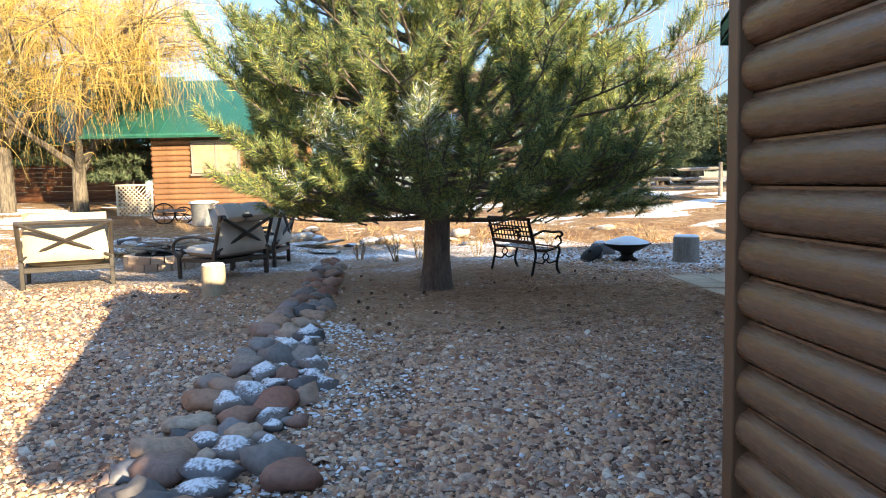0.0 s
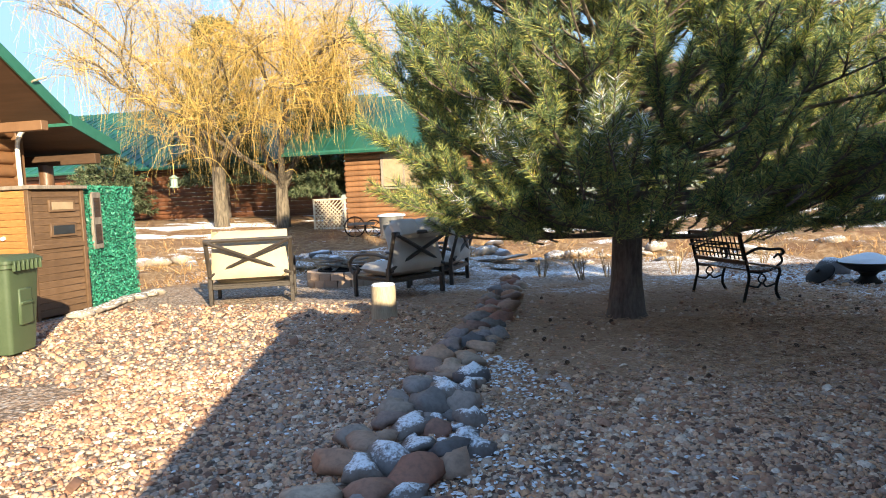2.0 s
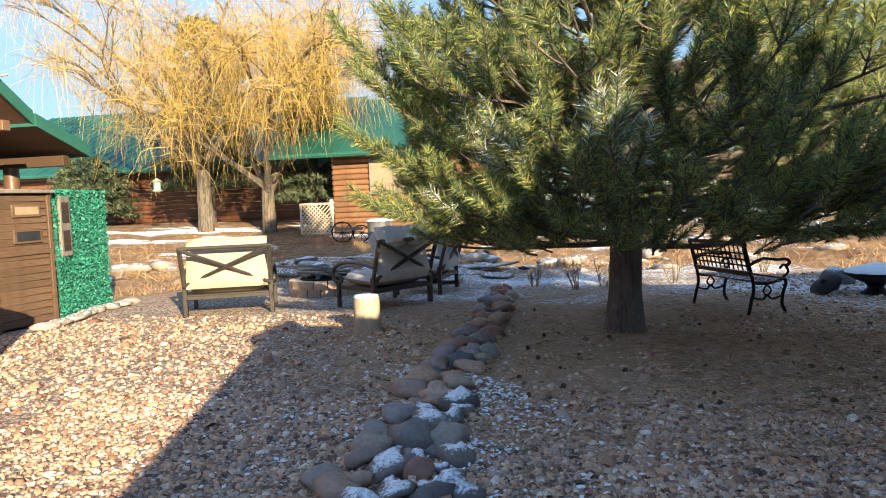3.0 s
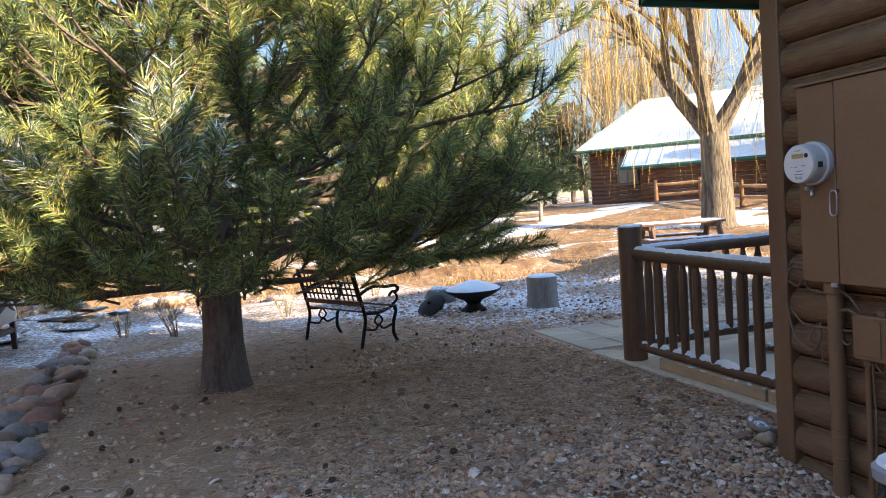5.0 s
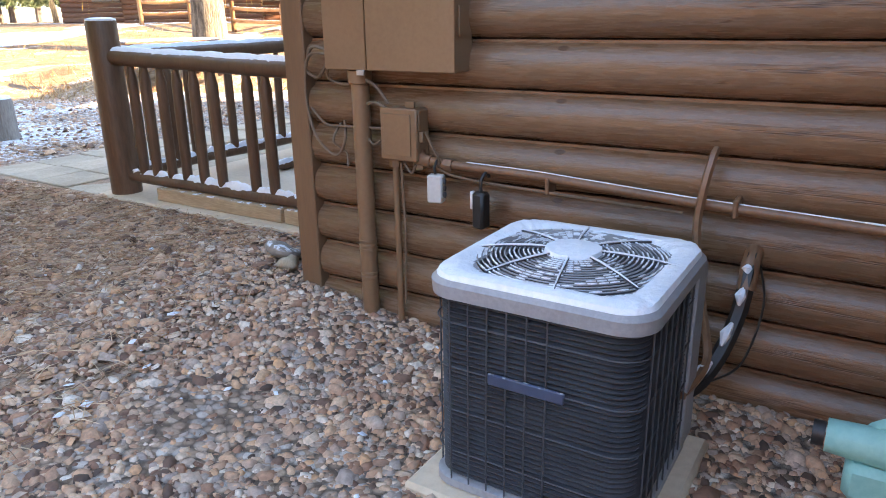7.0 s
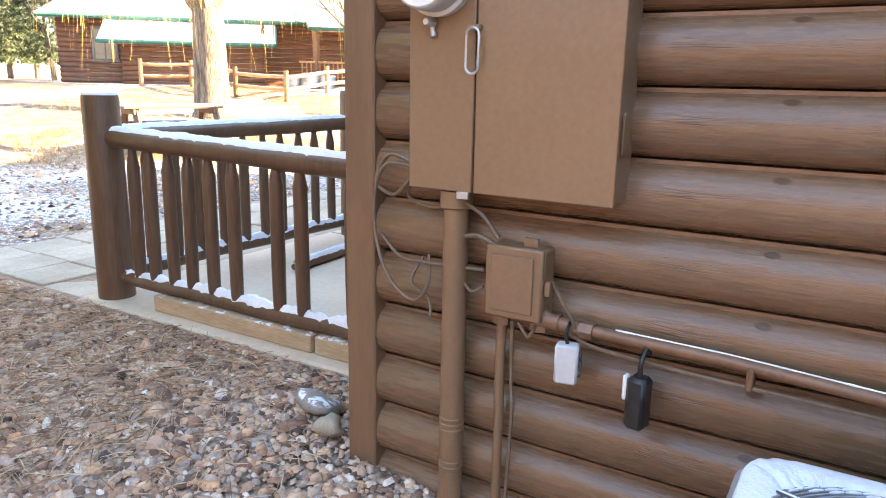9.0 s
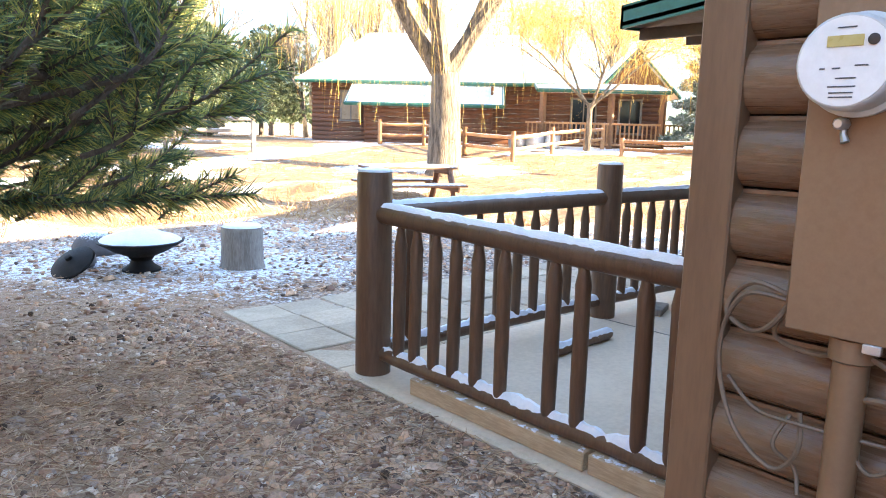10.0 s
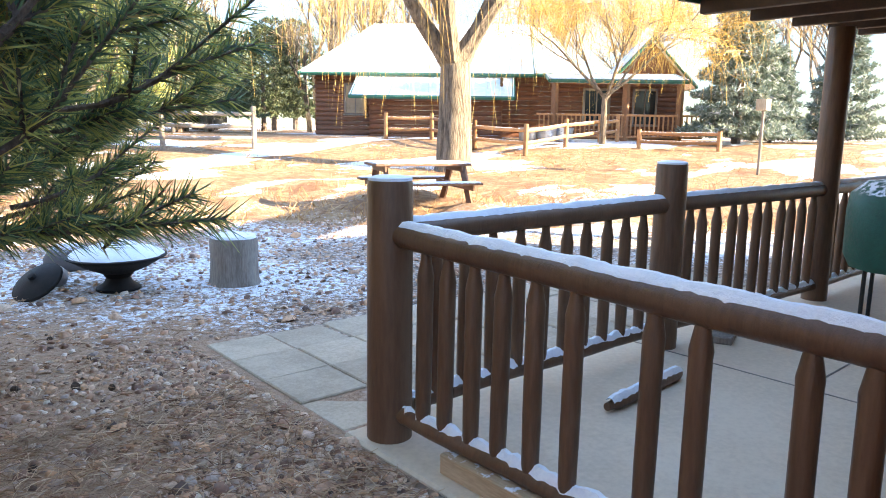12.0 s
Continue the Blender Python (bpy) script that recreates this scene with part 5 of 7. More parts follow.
structure("trim_left_beam", Mesh().box((-7.2, 8.9, 2.42), (-6.34, 9.02, 2.54), 0.006), TRIM, "brown roof beam end under the gable", "beam")
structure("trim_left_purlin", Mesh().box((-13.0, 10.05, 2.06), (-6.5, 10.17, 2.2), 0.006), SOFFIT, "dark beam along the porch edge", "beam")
round_post("porch_column", -7.35, 10.1, 0.10, 0.0, 2.07, "orange log column of the neighbouring porch", False)
ds = thing("downspout", "white metal downspout on the cabin corner", "downspout", (-7.16, 9.36, 0))
part("pipe", loop([(0.16, 0.0, 2.50), (0.08, -0.01, 2.40), (0.05, -0.02, 2.2), (0.05, 0, 1.4), (0.05, 0.0, 1.22), (0.05, -0.06, 1.14), (0.05, -0.4, 1.08)], 0.028), WHITE, ds)
cb = thing("roof_bracket", "small pale cable bracket on the roof edge", "bracket", (-6.26, 8.75, 2.98))
part("arm", Mesh().tube([(-0.06, 0.0, -0.02), (0.02, -0.04, 0.0), (0.04, 0.16, 0.07)], 0.012, 6), PALEWOOD, cb)


def stove_cabinet():
    t = thing("garden_cabinet", "tall orange-brown slatted garden cabinet with small panels", "cabinet", (-7.30, 9.02, 0), -4)
    part("carcass", Mesh().box((0.02, 0.02, 0.02), (0.58, 0.88, 1.70), 0.01), STOVEDARK, t)
    bd = Mesh().box((0.045, -0.012, 0), (0.555, 0.018, 0.088), 0.004)
    bd.smooth = True
    sd = bd.data("board", STOVEWOOD)
    fb = Mesh().box((0.582, 0.05, 0), (0.612, 0.85, 0.088), 0.004)
    fb.smooth = True
    fd = fb.data("front_board", STOVEDARK)
    # sunlit side boards in the bright tone, front boards in the dim one
    for i in range(18):
        z = 0.04 + i * 0.0915
        part("board", sd, STOVEWOOD, t, m=pose(0, 0, z))
        part("front_board", fd, STOVEDARK, t, m=pose(0, 0, z))
    for y in (-0.02, 0.86):
        part("corner_strip", Mesh().box((0.565, y, 0), (0.63, y + 0.06, 1.70), 0.006), STOVEDARK, t)
    part("mid_rail", Mesh().box((0.585, 0.0, 0.92), (0.635, 0.88, 0.985), 0.006), STOVEDARK, t)
    part("top_board", Mesh().box((-0.03, -0.05, 1.70), (0.68, 0.95, 1.75), 0.008), GREYWOOD, t)
    for z, hh in ((1.40, 0.10), (1.07, 0.12)):
        fr = part("panel_frame", Mesh().box((0.61, 0.30, z), (0.64, 0.74, z + hh + 0.06), 0.006), STOVEDARK, t)
        part("panel", Mesh().box((0.638, 0.34, z + 0.03), (0.645, 0.70, z + hh + 0.03), 0.003), TANPANE if z > 1.3 else GLASSDARK, fr)


stove_cabinet()


def hedge_screen():
    t = thing("hedge_screen", "tall screen covered in teal-green artificial leaves", "privacy screen", (-6.70, 10.05, 0), 12)
    part("panel", Mesh().box((-0.02, 0, 0.0), (0.02, 1.45, 1.72), 0.008), GREENTRIM, t)
    rng = np.random.default_rng(3)
    n = 5200
    y, z = rng.uniform(0.0, 1.45, n), rng.uniform(0.02, 1.74, n)
    x = 0.03 + 0.03 * rng.random(n)
    c = np.stack([x, y, z], 1)
    d1, d2 = rng.normal(size=(n, 3)), rng.normal(size=(n, 3))
    d1 /= np.linalg.norm(d1, axis=1)[:, None]
    d2 /= np.linalg.norm(d2, axis=1)[:, None]
    s = 0.022
    v = np.stack([c - d1 * s, c + d2 * s * 0.6, c + d1 * s, c - d2 * s * 0.6], 1).reshape(-1, 3)
    leaves = part("leaves", quick("leaves", v, np.arange(4 * n).reshape(-1, 4), HEDGE), HEDGE, t)
    nn = 1400
    cc = np.stack([rng.uniform(-0.05, 0.05, nn), np.where(rng.random(nn) < 0.5, -0.02, rng.uniform(0, 1.45, nn)), rng.uniform(0, 1.74, nn)], 1)
    cc[cc[:, 1] >= 0, 2] = 1.74
    e1, e2 = rng.normal(size=(nn, 3)) * s * 0.6, rng.normal(size=(nn, 3)) * s * 0.4
    v = np.stack([cc - e1, cc + e2, cc + e1, cc - e2], 1).reshape(-1, 3)
    part("edge_leaves", quick("edge_leaves", v, np.arange(4 * nn).reshape(-1, 4), HEDGE), HEDGE, t)
    win = part("window_frame", Mesh().box((0.03, 0.02, 0.85), (0.075, 0.28, 1.66), 0.006), GREYWOOD, t)
    for z in (0.92, 1.30):
        part("pane", Mesh().box((0.072, 0.06, z), (0.08, 0.24, z + 0.28), 0.002), GLASSDARK, win)


hedge_screen()
for i in range(9):
    a = i / 8
    x, y = -6.35 + 0.05 * math.sin(i), 9.3 + 2.2 * a
    me = lump(120 + i, 0.4, 0.4, 2, 1.6)
    me.materials.append(STONE)
    tagged(part("edging_stone", me, None, m=pose(x - 0.35 * a, y, 0.04, 0, 0, 80 + i * 7) @ Matrix.Scale(0.13, 4)), "flat pale edging stone beside the screen", "stone", "edging stones")


def wheelie_bin():
    t = thing("wheelie_bin", "olive green plastic wheelie bin with closed lid", "bin", (-5.52, 7.15, 0), 100)
    m = Mesh()
    rings = []
    for w, d, z in ((0.20, 0.24, 0.03), (0.21, 0.25, 0.10), (0.26, 0.30, 0.86), (0.285, 0.325, 0.87), (0.285, 0.325, 0.93)):
        rings.append([(x * w, y * d, z) for x, y in ((a * 1.0, b) for a, b in rounded(1.0, 0.18, 4))])
    n_ = len(rings[0])
    m.add([p for r in rings for p in r], [(i * n_ + j, i * n_ + (j + 1) % n_, (i + 1) * n_ + (j + 1) % n_, (i + 1) * n_ + j) for i in range(4) for j in range(n_)] + [tuple(range(n_))[::-1]])
    part("body", m, BINGREEN, t)
    lid_ = Mesh()
    rings = [[(x * w, y * d, z) for x, y in rounded(1.0, 0.18, 4)] for w, d, z in ((0.30, 0.34, 0.915), (0.30, 0.34, 0.945), (0.25, 0.28, 0.985), (0.05, 0.05, 1.0))]
    lid_.add([p for r in rings for p in r], [(i * n_ + j, i * n_ + (j + 1) % n_, (i + 1) * n_ + (j + 1) % n_, (i + 1) * n_ + j) for i in range(3) for j in range(n_)] + [tuple(range(n_))[::-1], tuple(3 * n_ + j for j in range(n_))])
    part("lid", lid_, BINGREEN, t)
    for i in range(7):
        part("lid_rib", Mesh().box((-0.21 + i * 0.07 - 0.008, -0.355, 0.84), (-0.21 + i * 0.07 + 0.008, -0.32, 0.94), 0.004), BINGREEN, t)
    part("front_recess", Mesh().box((-0.10, -0.30, 0.30), (0.10, -0.262, 0.66), 0.012), BINGREEN, t)
    part("grab_bar", Mesh().box((-0.09, -0.315, 0.50), (0.09, -0.285, 0.53), 0.006), BINGREEN, t)
    for s in (-1, 1):
        part("wheel", Mesh().lathe([(0.10, -0.03), (0.115, -0.02), (0.115, 0.02), (0.10, 0.03)], 18, Matrix.Translation((s * 0.23, 0.22, 0.115)) @ Matrix.Rotation(radians(90), 4, "Y")), BLACK, t)
    return t


wheelie_bin()

# ---- trees ----
RNG = np.random.default_rng(17)


def ribbons(paths, widths, rng):
    """Thin flat strips along many paths (count, steps, 3), tapering to a point."""
    n, k, _ = paths.shape
    side = rng.normal(size=(n, 1, 3))
    d = np.gradient(paths, axis=1)
    s = np.cross(d, side)
    s /= np.linalg.norm(s, axis=2, keepdims=True) + 1e-9
    w = widths[:, None, None] * np.linspace(1, 0.35, k)[None, :, None]
    v = np.stack([paths - s * w, paths + s * w], 2).reshape(-1, 3)
    i = (np.arange(n)[:, None] * k + np.arange(k - 1)[None, :]).ravel() * 2
    f = np.stack([i, i + 1, i + 3, i + 2], 1)
    return v, f


def limb_mesh(limbs, seg=7):
    me = Mesh()
    for pts, r0, r1 in limbs:
        n = len(pts)
        me.tube(pts, [r0 + (r1 - r0) * i / (n - 1) for i in range(n)], seg)
    return me


def curve(a, way, length, n, wander, lift, rnd):
    """Points of a limb that starts at a along way and bends by lift."""
    p, d, out = Vector(a), Vector(way).normalized(), [Vector(a)]
    for i in range(n):
        d = (d + Vector((rnd.uniform(-1, 1), rnd.uniform(-1, 1), rnd.uniform(-1, 1))) * wander + Vector((0, 0, lift / n))).normalized()
        p = p + d * (length / n)
        out.append(p.copy())
    return out


def needles(base, axis, length, count, nlen, width, rng, spread=0.9):
    """Needles round many shoots: base (n, 3), axis (n, 3) unit, length (n)."""
    n = len(base)
    b = np.repeat(base, count, 0)
    ax = np.repeat(axis, count, 0)
    t = rng.random((n * count, 1)) ** 0.8
    root = b + ax * (np.repeat(length, count)[:, None] * t)
    r = rng.normal(size=(n * count, 3))
    r -= (r * ax).sum(1, keepdims=True) * ax
    r /= np.linalg.norm(r, axis=1, keepdims=True) + 1e-9
    d = ax * rng.uniform(0.35, 1.0, (n * count, 1)) + r * spread
    d /= np.linalg.norm(d, axis=1, keepdims=True)
    L = nlen * rng.uniform(0.75, 1.15, (n * count, 1))
    s = np.cross(d, rng.normal(size=(n * count, 3)))
    s /= np.linalg.norm(s, axis=1, keepdims=True) + 1e-9
    tip = root + d * L
    tip[:, 2] -= 0.008
    v = np.stack([root - s * width, root + s * width, tip], 1).reshape(-1, 3)
    return v, np.arange(len(v)).reshape(-1, 3)


def big_pine():
    rnd = random.Random(23)
    rng = np.random.default_rng(23)
    cx, cy = 0.63, 9.05
    t = thing("pine_tree", "broad bushy green pine with a thick trunk and low branches", "tree", (cx, cy, 0))
    trunk = [(0, 0, -0.1), (0, 0, 0.05), (0.01, 0, 0.4), (0.03, 0, 1.0), (0.0, 0.02, 2.0), (0.06, 0, 3.4), (0.05, 0, 5.0), (0.05, 0, 6.4)]
    tm = Mesh().tube(trunk, [0.27, 0.205, 0.165, 0.155, 0.13, 0.09, 0.05, 0.01], 18)
    tm.v = [(x * (1 + 0.10 * noise.noise((x * 9, y * 9, z * 2))), y * (1 + 0.10 * noise.noise((x * 9, y * 9, z * 2 + 7))), z) for x, y, z in tm.v]
    part("trunk", tm, BARK, t)
    limbs, shoots = [], []

    def reach(z, a):
        r = np.interp(z, [0.8, 1.1, 1.7, 2.6, 3.4, 4.4, 5.4, 6.4], [1.9, 2.4, 2.75, 2.8, 2.6, 1.8, 1.0, 0.3])
        # upper crown cut back towards the sun so light reaches the foliage behind
        if math.cos(a + 0.96) > 0.1:
            r *= np.interp(z, [2.3, 3.2], [1.0, 0.45])
        return r * (1.0 + 0.17 * max(math.cos(a - 0.25), 0.0)) * (0.90 if math.cos(a) < -0.3 else 1.0)

    def turned(d, rise, wide):
        return (d + Vector((rnd.uniform(-wide, wide), rnd.uniform(-wide, wide), rise + rnd.uniform(-0.2, 0.25)))).normalized()

    def spray(p, d, length, rise):
        """A side branch that ends in a fan of upturned shoots."""
        pts = curve(p, d, length, 4, 0.10, 0.35 + 0.4 * rise, rnd)
        limbs.append((pts, 0.011, 0.006))
        tip = (pts[-1] - pts[-2]).normalized()
        shoots.append((pts[-1] - tip * 0.06, turned(tip, rise, 0.15), rnd.uniform(0.26, 0.44)))
        for k in (2, 3, 4):
            for _ in range(1 if k != 3 else 2):
                shoots.append((pts[k] - tip * 0.05, turned(tip * 0.7, rise, 0.75), rnd.uniform(0.18, 0.34)))

    z = 0.98
    while z < 6.3:
        n = 11 if z < 3.4 else 8 if z < 4.6 else 6
        off = rnd.uniform(0, 6.28)
        for i in range(n):
            a = off + 6.283 * i / n + rnd.uniform(-0.28, 0.28)
            L = reach(z, a) * rnd.uniform(0.84, 1.03) - 0.12
            rise = 0.10 if z < 1.25 else 0.35 if z < 2.2 else 0.6
            droop = rnd.uniform(-0.14, 0.02) if z < 1.3 else rnd.uniform(-0.06, 0.26) if z < 2.6 else rnd.uniform(0.15, 0.6)
            pts = curve((0.01, 0, z + rnd.uniform(-0.12, 0.12)), Vector((math.cos(a), math.sin(a), droop)), max(L, 0.2), 9, 0.06, 0.30, rnd)
            limbs.append((pts, 0.016 + 0.010 * L, 0.008))
            side = Vector((-math.sin(a), math.cos(a), 0))
            for k in range(3, 10):
                d = (pts[k] - pts[k - 1]).normalized()
                if k == 9:
                    spray(pts[k], d, 0.26, rise)
                    continue
                if rnd.random() < (0.35 if k < 5 else 0.92):
                    w = (1 if k % 2 else -1) * rnd.uniform(0.55, 1.15)
                    spray(pts[k], (d * 0.75 + side * w + Vector((0, 0, rnd.uniform(-0.1, 0.35)))).normalized(), rnd.uniform(0.26, 0.52) * (1.15 - 0.04 * k), rise)
        z += 0.25
    # clumps of shoots that fill the crown between the branches
    for _ in range(820):
        zc, a = 0.92 + 3.6 * rnd.random() ** 1.2, rnd.uniform(0, 6.283)
        r = reach(zc, a) * (0.35 + 0.62 * rnd.random() ** 0.6)
        out = Vector((math.cos(a), math.sin(a), 0.15 if zc < 1.3 else 0.5))
        p = Vector((r * math.cos(a), r * math.sin(a), zc))
        if noise.noise(p * 1.5) > -0.25:
            spray(p - out * 0.3, out.normalized(), 0.34, 0.15 if zc < 1.25 else 0.5)
    # upright leaders that stand out of the crown on its open side
    for x0, y0, z0, x1, y1, z1 in ((-1.5, -0.9, 1.9, -2.55, -1.1, 2.95), (-1.4, -1.0, 1.8, -2.35, -1.2, 2.5), (-1.3, -0.9, 1.9, -2.05, -1.0, 2.55), (-1.5, -1.2, 1.2, -2.2, -1.5, 1.35), (0.6, -2.1, 2.0, 0.75, -2.5, 2.75), (0.2, -2.0, 1.9, 0.1, -2.5, 2.45), (1.0, -1.9, 1.9, 1.25, -2.3, 2.6), (1.0, -0.5, 1.15, 2.45, -1.2, 1.35), (1.0, -0.7, 1.05, 2.2, -1.5, 1.0), (0.9, -0.9, 1.3, 2.05, -1.7, 1.5), (-1.5, -1.0, 1.5, -2.4, -1.3, 1.95)):
        pts = [Vector((x0, y0, z0)).lerp(Vector((x1, y1, z1)), q / 6) + Vector((0, 0, 0.10 * (q / 6) ** 2 - 0.05)) for q in range(7)]
        part("leader", limb_mesh([(pts, 0.016, 0.006)], 6), BARK, t)
        for q in range(1, 7):
            d = (pts[q] - pts[q - 1]).normalized()
            for _ in range(5 if q < 6 else 3):
                shoots.append((pts[q] - d * 0.12, turned(d, 0.45 if z0 > 1.6 else 0.12, 0.6 if q < 6 else 0.2), rnd.uniform(0.22, 0.34)))
    limbs = [q for q in limbs if min(p[2] for p in q[0]) > 0.80]
    shoots = [q for q in shoots if q[0].z > 0.86]
    part("branch_frame", limb_mesh(limbs, 5), BARK, t)
    base, axis, leng = np.array([tuple(q[0]) for q in shoots]), np.array([tuple(q[1]) for q in shoots]), np.array([q[2] for q in shoots])
    tops = base[:, 2] < 3.9
    sets = [needles(base[tops], axis[tops], leng[tops], 100, 0.110, 0.0034, rng, 0.70), needles(base[~tops], axis[~tops], leng[~tops], 56, 0.125, 0.0058, rng, 0.72)]
    part("twig_wood", limb_mesh([([q[0], q[0] + q[1] * q[2]], 0.008, 0.005) for q in shoots], 3), BARK, t)
    v = np.concatenate([q for q, _ in sets])
    part("crown", quick("crown", v, np.arange(len(v)).reshape(-1, 3), NEEDLE), NEEDLE, t, "long green needles, shaded and sunlit tones mixed at random in their colour")
    # frost and snow held by the shoots of the shaded front
    frost = [i for i, p in enumerate(base) if p[1] < -1.2 and -1.5 < p[0] < 1.6 and 1.2 < p[2] < 2.4 and noise.noise((p[0] * 1.3, p[2] * 1.3, 4)) > (0.0 if p[0] < 0.3 and 1.4 < p[2] < 2.1 else 0.32)]
    v, f = needles(base[frost] + np.array([0, 0, 0.012]), axis[frost], leng[frost], 22, 0.118, 0.0030, rng, 0.6)
    tagged(part("snow_cling", quick("snow_cling", v, f, SNOW), SNOW, t, "flecks of snow caught in the needles"), kind="stuff")
    cone = Mesh().lathe([(0.006, -0.03), (0.024, -0.018), (0.028, 0.0), (0.018, 0.022), (0.004, 0.036)], 9)
    cone.smooth = True
    cd = cone.data("pine_cone", BARK)
    for i in range(70):
        k = rnd.randrange(len(base))
        part("pine_cone", cd, BARK, t, m=Matrix.Translation(base[k]) @ pose(0, 0, 0, rnd.uniform(0, 180), rnd.uniform(0, 180), 0))


big_pine()


def willow(x, y, r, h, spread, strands, slen, seed, label, trunks=1, lean=0.0, fork=0.42, droop_from=0.5):
    rnd, rng = random.Random(seed), np.random.default_rng(seed)
    t = thing("willow_tree", label, "tree", (x, y, g(x, y)))
    limbs, anchors = [], []
    fz = h * fork
    bole = [(0, 0, -0.2), (0, 0, 0.1), (lean * 0.3, 0, fz * 0.5), (lean, 0, fz)]
    bm_ = Mesh().tube(bole, [r * 1.35, r * 1.08, r * 0.95, r * 0.85], 16)
    bm_.v = [(a * (1 + 0.12 * noise.noise((a * 4, b * 4, c))), b * (1 + 0.12 * noise.noise((a * 4, b * 4, c + 5))), c) for a, b, c in bm_.v]
    part("trunk", bm_, WILLOWBARK, t)
    top = Vector(bole[-1])

    def grow(p, d, L, rad, depth):
        pts = curve(p, d, L, 6, 0.12, 0.25 if depth < 2 else -0.2, rnd)
        limbs.append((pts, rad, rad * 0.55))
        anchors.extend(pts[2:])
        if depth < 4:
            for i in range(3 if depth < 3 else 2):
                q = pts[rnd.choice((3, 4, 5, 6))]
                dd = (pts[-1] - pts[-2]).normalized() + Vector((rnd.uniform(-1, 1), rnd.uniform(-1, 1), rnd.uniform(-0.3, 0.6))) * 0.85
                grow(q, dd, L * rnd.uniform(0.55, 0.8), rad * 0.5, depth + 1)

    for i in range(5):
        a = 6.283 * i / 5 + rnd.uniform(-0.3, 0.3)
        grow(top - Vector((0, 0, rnd.uniform(0, 0.25) * fz)), Vector((math.cos(a) * spread, math.sin(a) * spread, 1.0)), (h - fz) * rnd.uniform(0.5, 0.7), r * 0.55, 0)
    part("limb_frame", limb_mesh(limbs, 6), WILLOWBARK, t)
    A = np.array([tuple(p) for p in anchors])
    pick = A[rng.integers(0, len(A), strands)] + rng.normal(size=(strands, 3)) * 0.12
    k = 7
    out = rng.normal(size=(strands, 3)) * 1.1
    out[:, 2] = rng.uniform(0.0, 0.5, strands)
    L = (0.2 + 0.8 * rng.random(strands) ** 1.6) * slen
    L = np.minimum(L, np.maximum(pick[:, 2] - rng.uniform(0.5, 2.2, strands), 0.4))
    s = np.linspace(0, 1, k)
    paths = pick[:, None, :] + out[:, None, :] * (np.sqrt(s) * 0.7)[None, :, None] * (L / slen + 0.3)[:, None, None]
    paths[:, :, 2] -= (s ** 1.6)[None, :] * L[:, None]
    paths += np.cumsum(rng.normal(size=paths.shape) * 0.035, axis=1)
    v, f = ribbons(paths, rng.uniform(0.004, 0.009, strands) * (1.2 if r > 0.3 else 1.0), rng)
    part("hanging_crown", quick("hanging_crown", v, f, WILLOWTWIG), WILLOWTWIG, t, "golden leafless weeping twigs")
    # fine upright twigs
    m = int(strands * 1.3)
    pick = A[rng.integers(0, len(A), m)]
    d = rng.normal(size=(m, 3)) * 0.6 + np.array([0, 0, 0.45])
    paths = pick[:, None, :] + d[:, None, :] * (np.linspace(0, 1, 5) * 1.1)[None, :, None] + np.cumsum(rng.normal(size=(m, 5, 3)) * 0.03, axis=1)
    v, f = ribbons(paths, rng.uniform(0.003, 0.007, m), rng)
    part("twig_crown", quick("twig_crown", v, f, WILLOWTWIG), WILLOWTWIG, t)


willow(-11.9, 23.3, 0.24, 8.4, 1.2, 2300, 2.2, 31, "golden weeping willow, leafless, beside the cabin", fork=0.27)
willow(-9.7, 23.4, 0.22, 6.2, 1.2, 2500, 2.4, 32, "smaller golden weeping willow, leafless, beside the cabin", fork=0.26)
willow(13.6, 18.1, 0.41, 9.2, 0.75, 2000, 5.2, 33, "large pale-barked weeping willow with hanging golden twigs", fork=0.27)


willow(21.0, 19.2, 0.10, 5.2, 1.2, 2000, 2.2, 34, "small golden weeping willow before the far porch", fork=0.3)


def bare_tree(x, y, h, seed, material=DRYTWIG):
    rnd, rng = random.Random(seed), np.random.default_rng(seed)
    t = thing("bare_tree", "leafless grey-brown tree in the distance", "tree", (x, y, g(x, y)))
    limbs, ends = [], []

    def grow(p, d, L, rad, depth):
        pts = curve(p, d, L, 4, 0.10, 0.15, rnd)
        limbs.append((pts, rad, rad * 0.5))
        if depth >= 2:
            ends.extend(pts[1:])
        if depth < 4:
            for i in range(3):
                grow(pts[rnd.choice((2, 3, 4))], (pts[-1] - pts[-2]).normalized() + Vector((rnd.uniform(-1, 1), rnd.uniform(-1, 1), rnd.uniform(-0.1, 0.7))) * 0.7, L * 0.66, rad * 0.5, depth + 1)
    grow((0, 0, -0.2), (0, 0, 1), h * 0.36, h * 0.022, 0)
    part("trunk", limb_mesh(limbs, 4), WILLOWBARK, t)
    A = np.array([tuple(p) for p in ends])
    m = 420
    pick = A[rng.integers(0, len(A), m)]
    d = rng.normal(size=(m, 3)) + np.array([0, 0, 0.4])
    paths = pick[:, None, :] + d[:, None, :] * (np.linspace(0, 1, 4) * h * 0.07)[None, :, None]
    v, f = ribbons(paths, rng.uniform(0.006, 0.016, m), rng)
    part("twig_crown", quick("twig_crown", v, f, material), material, t)


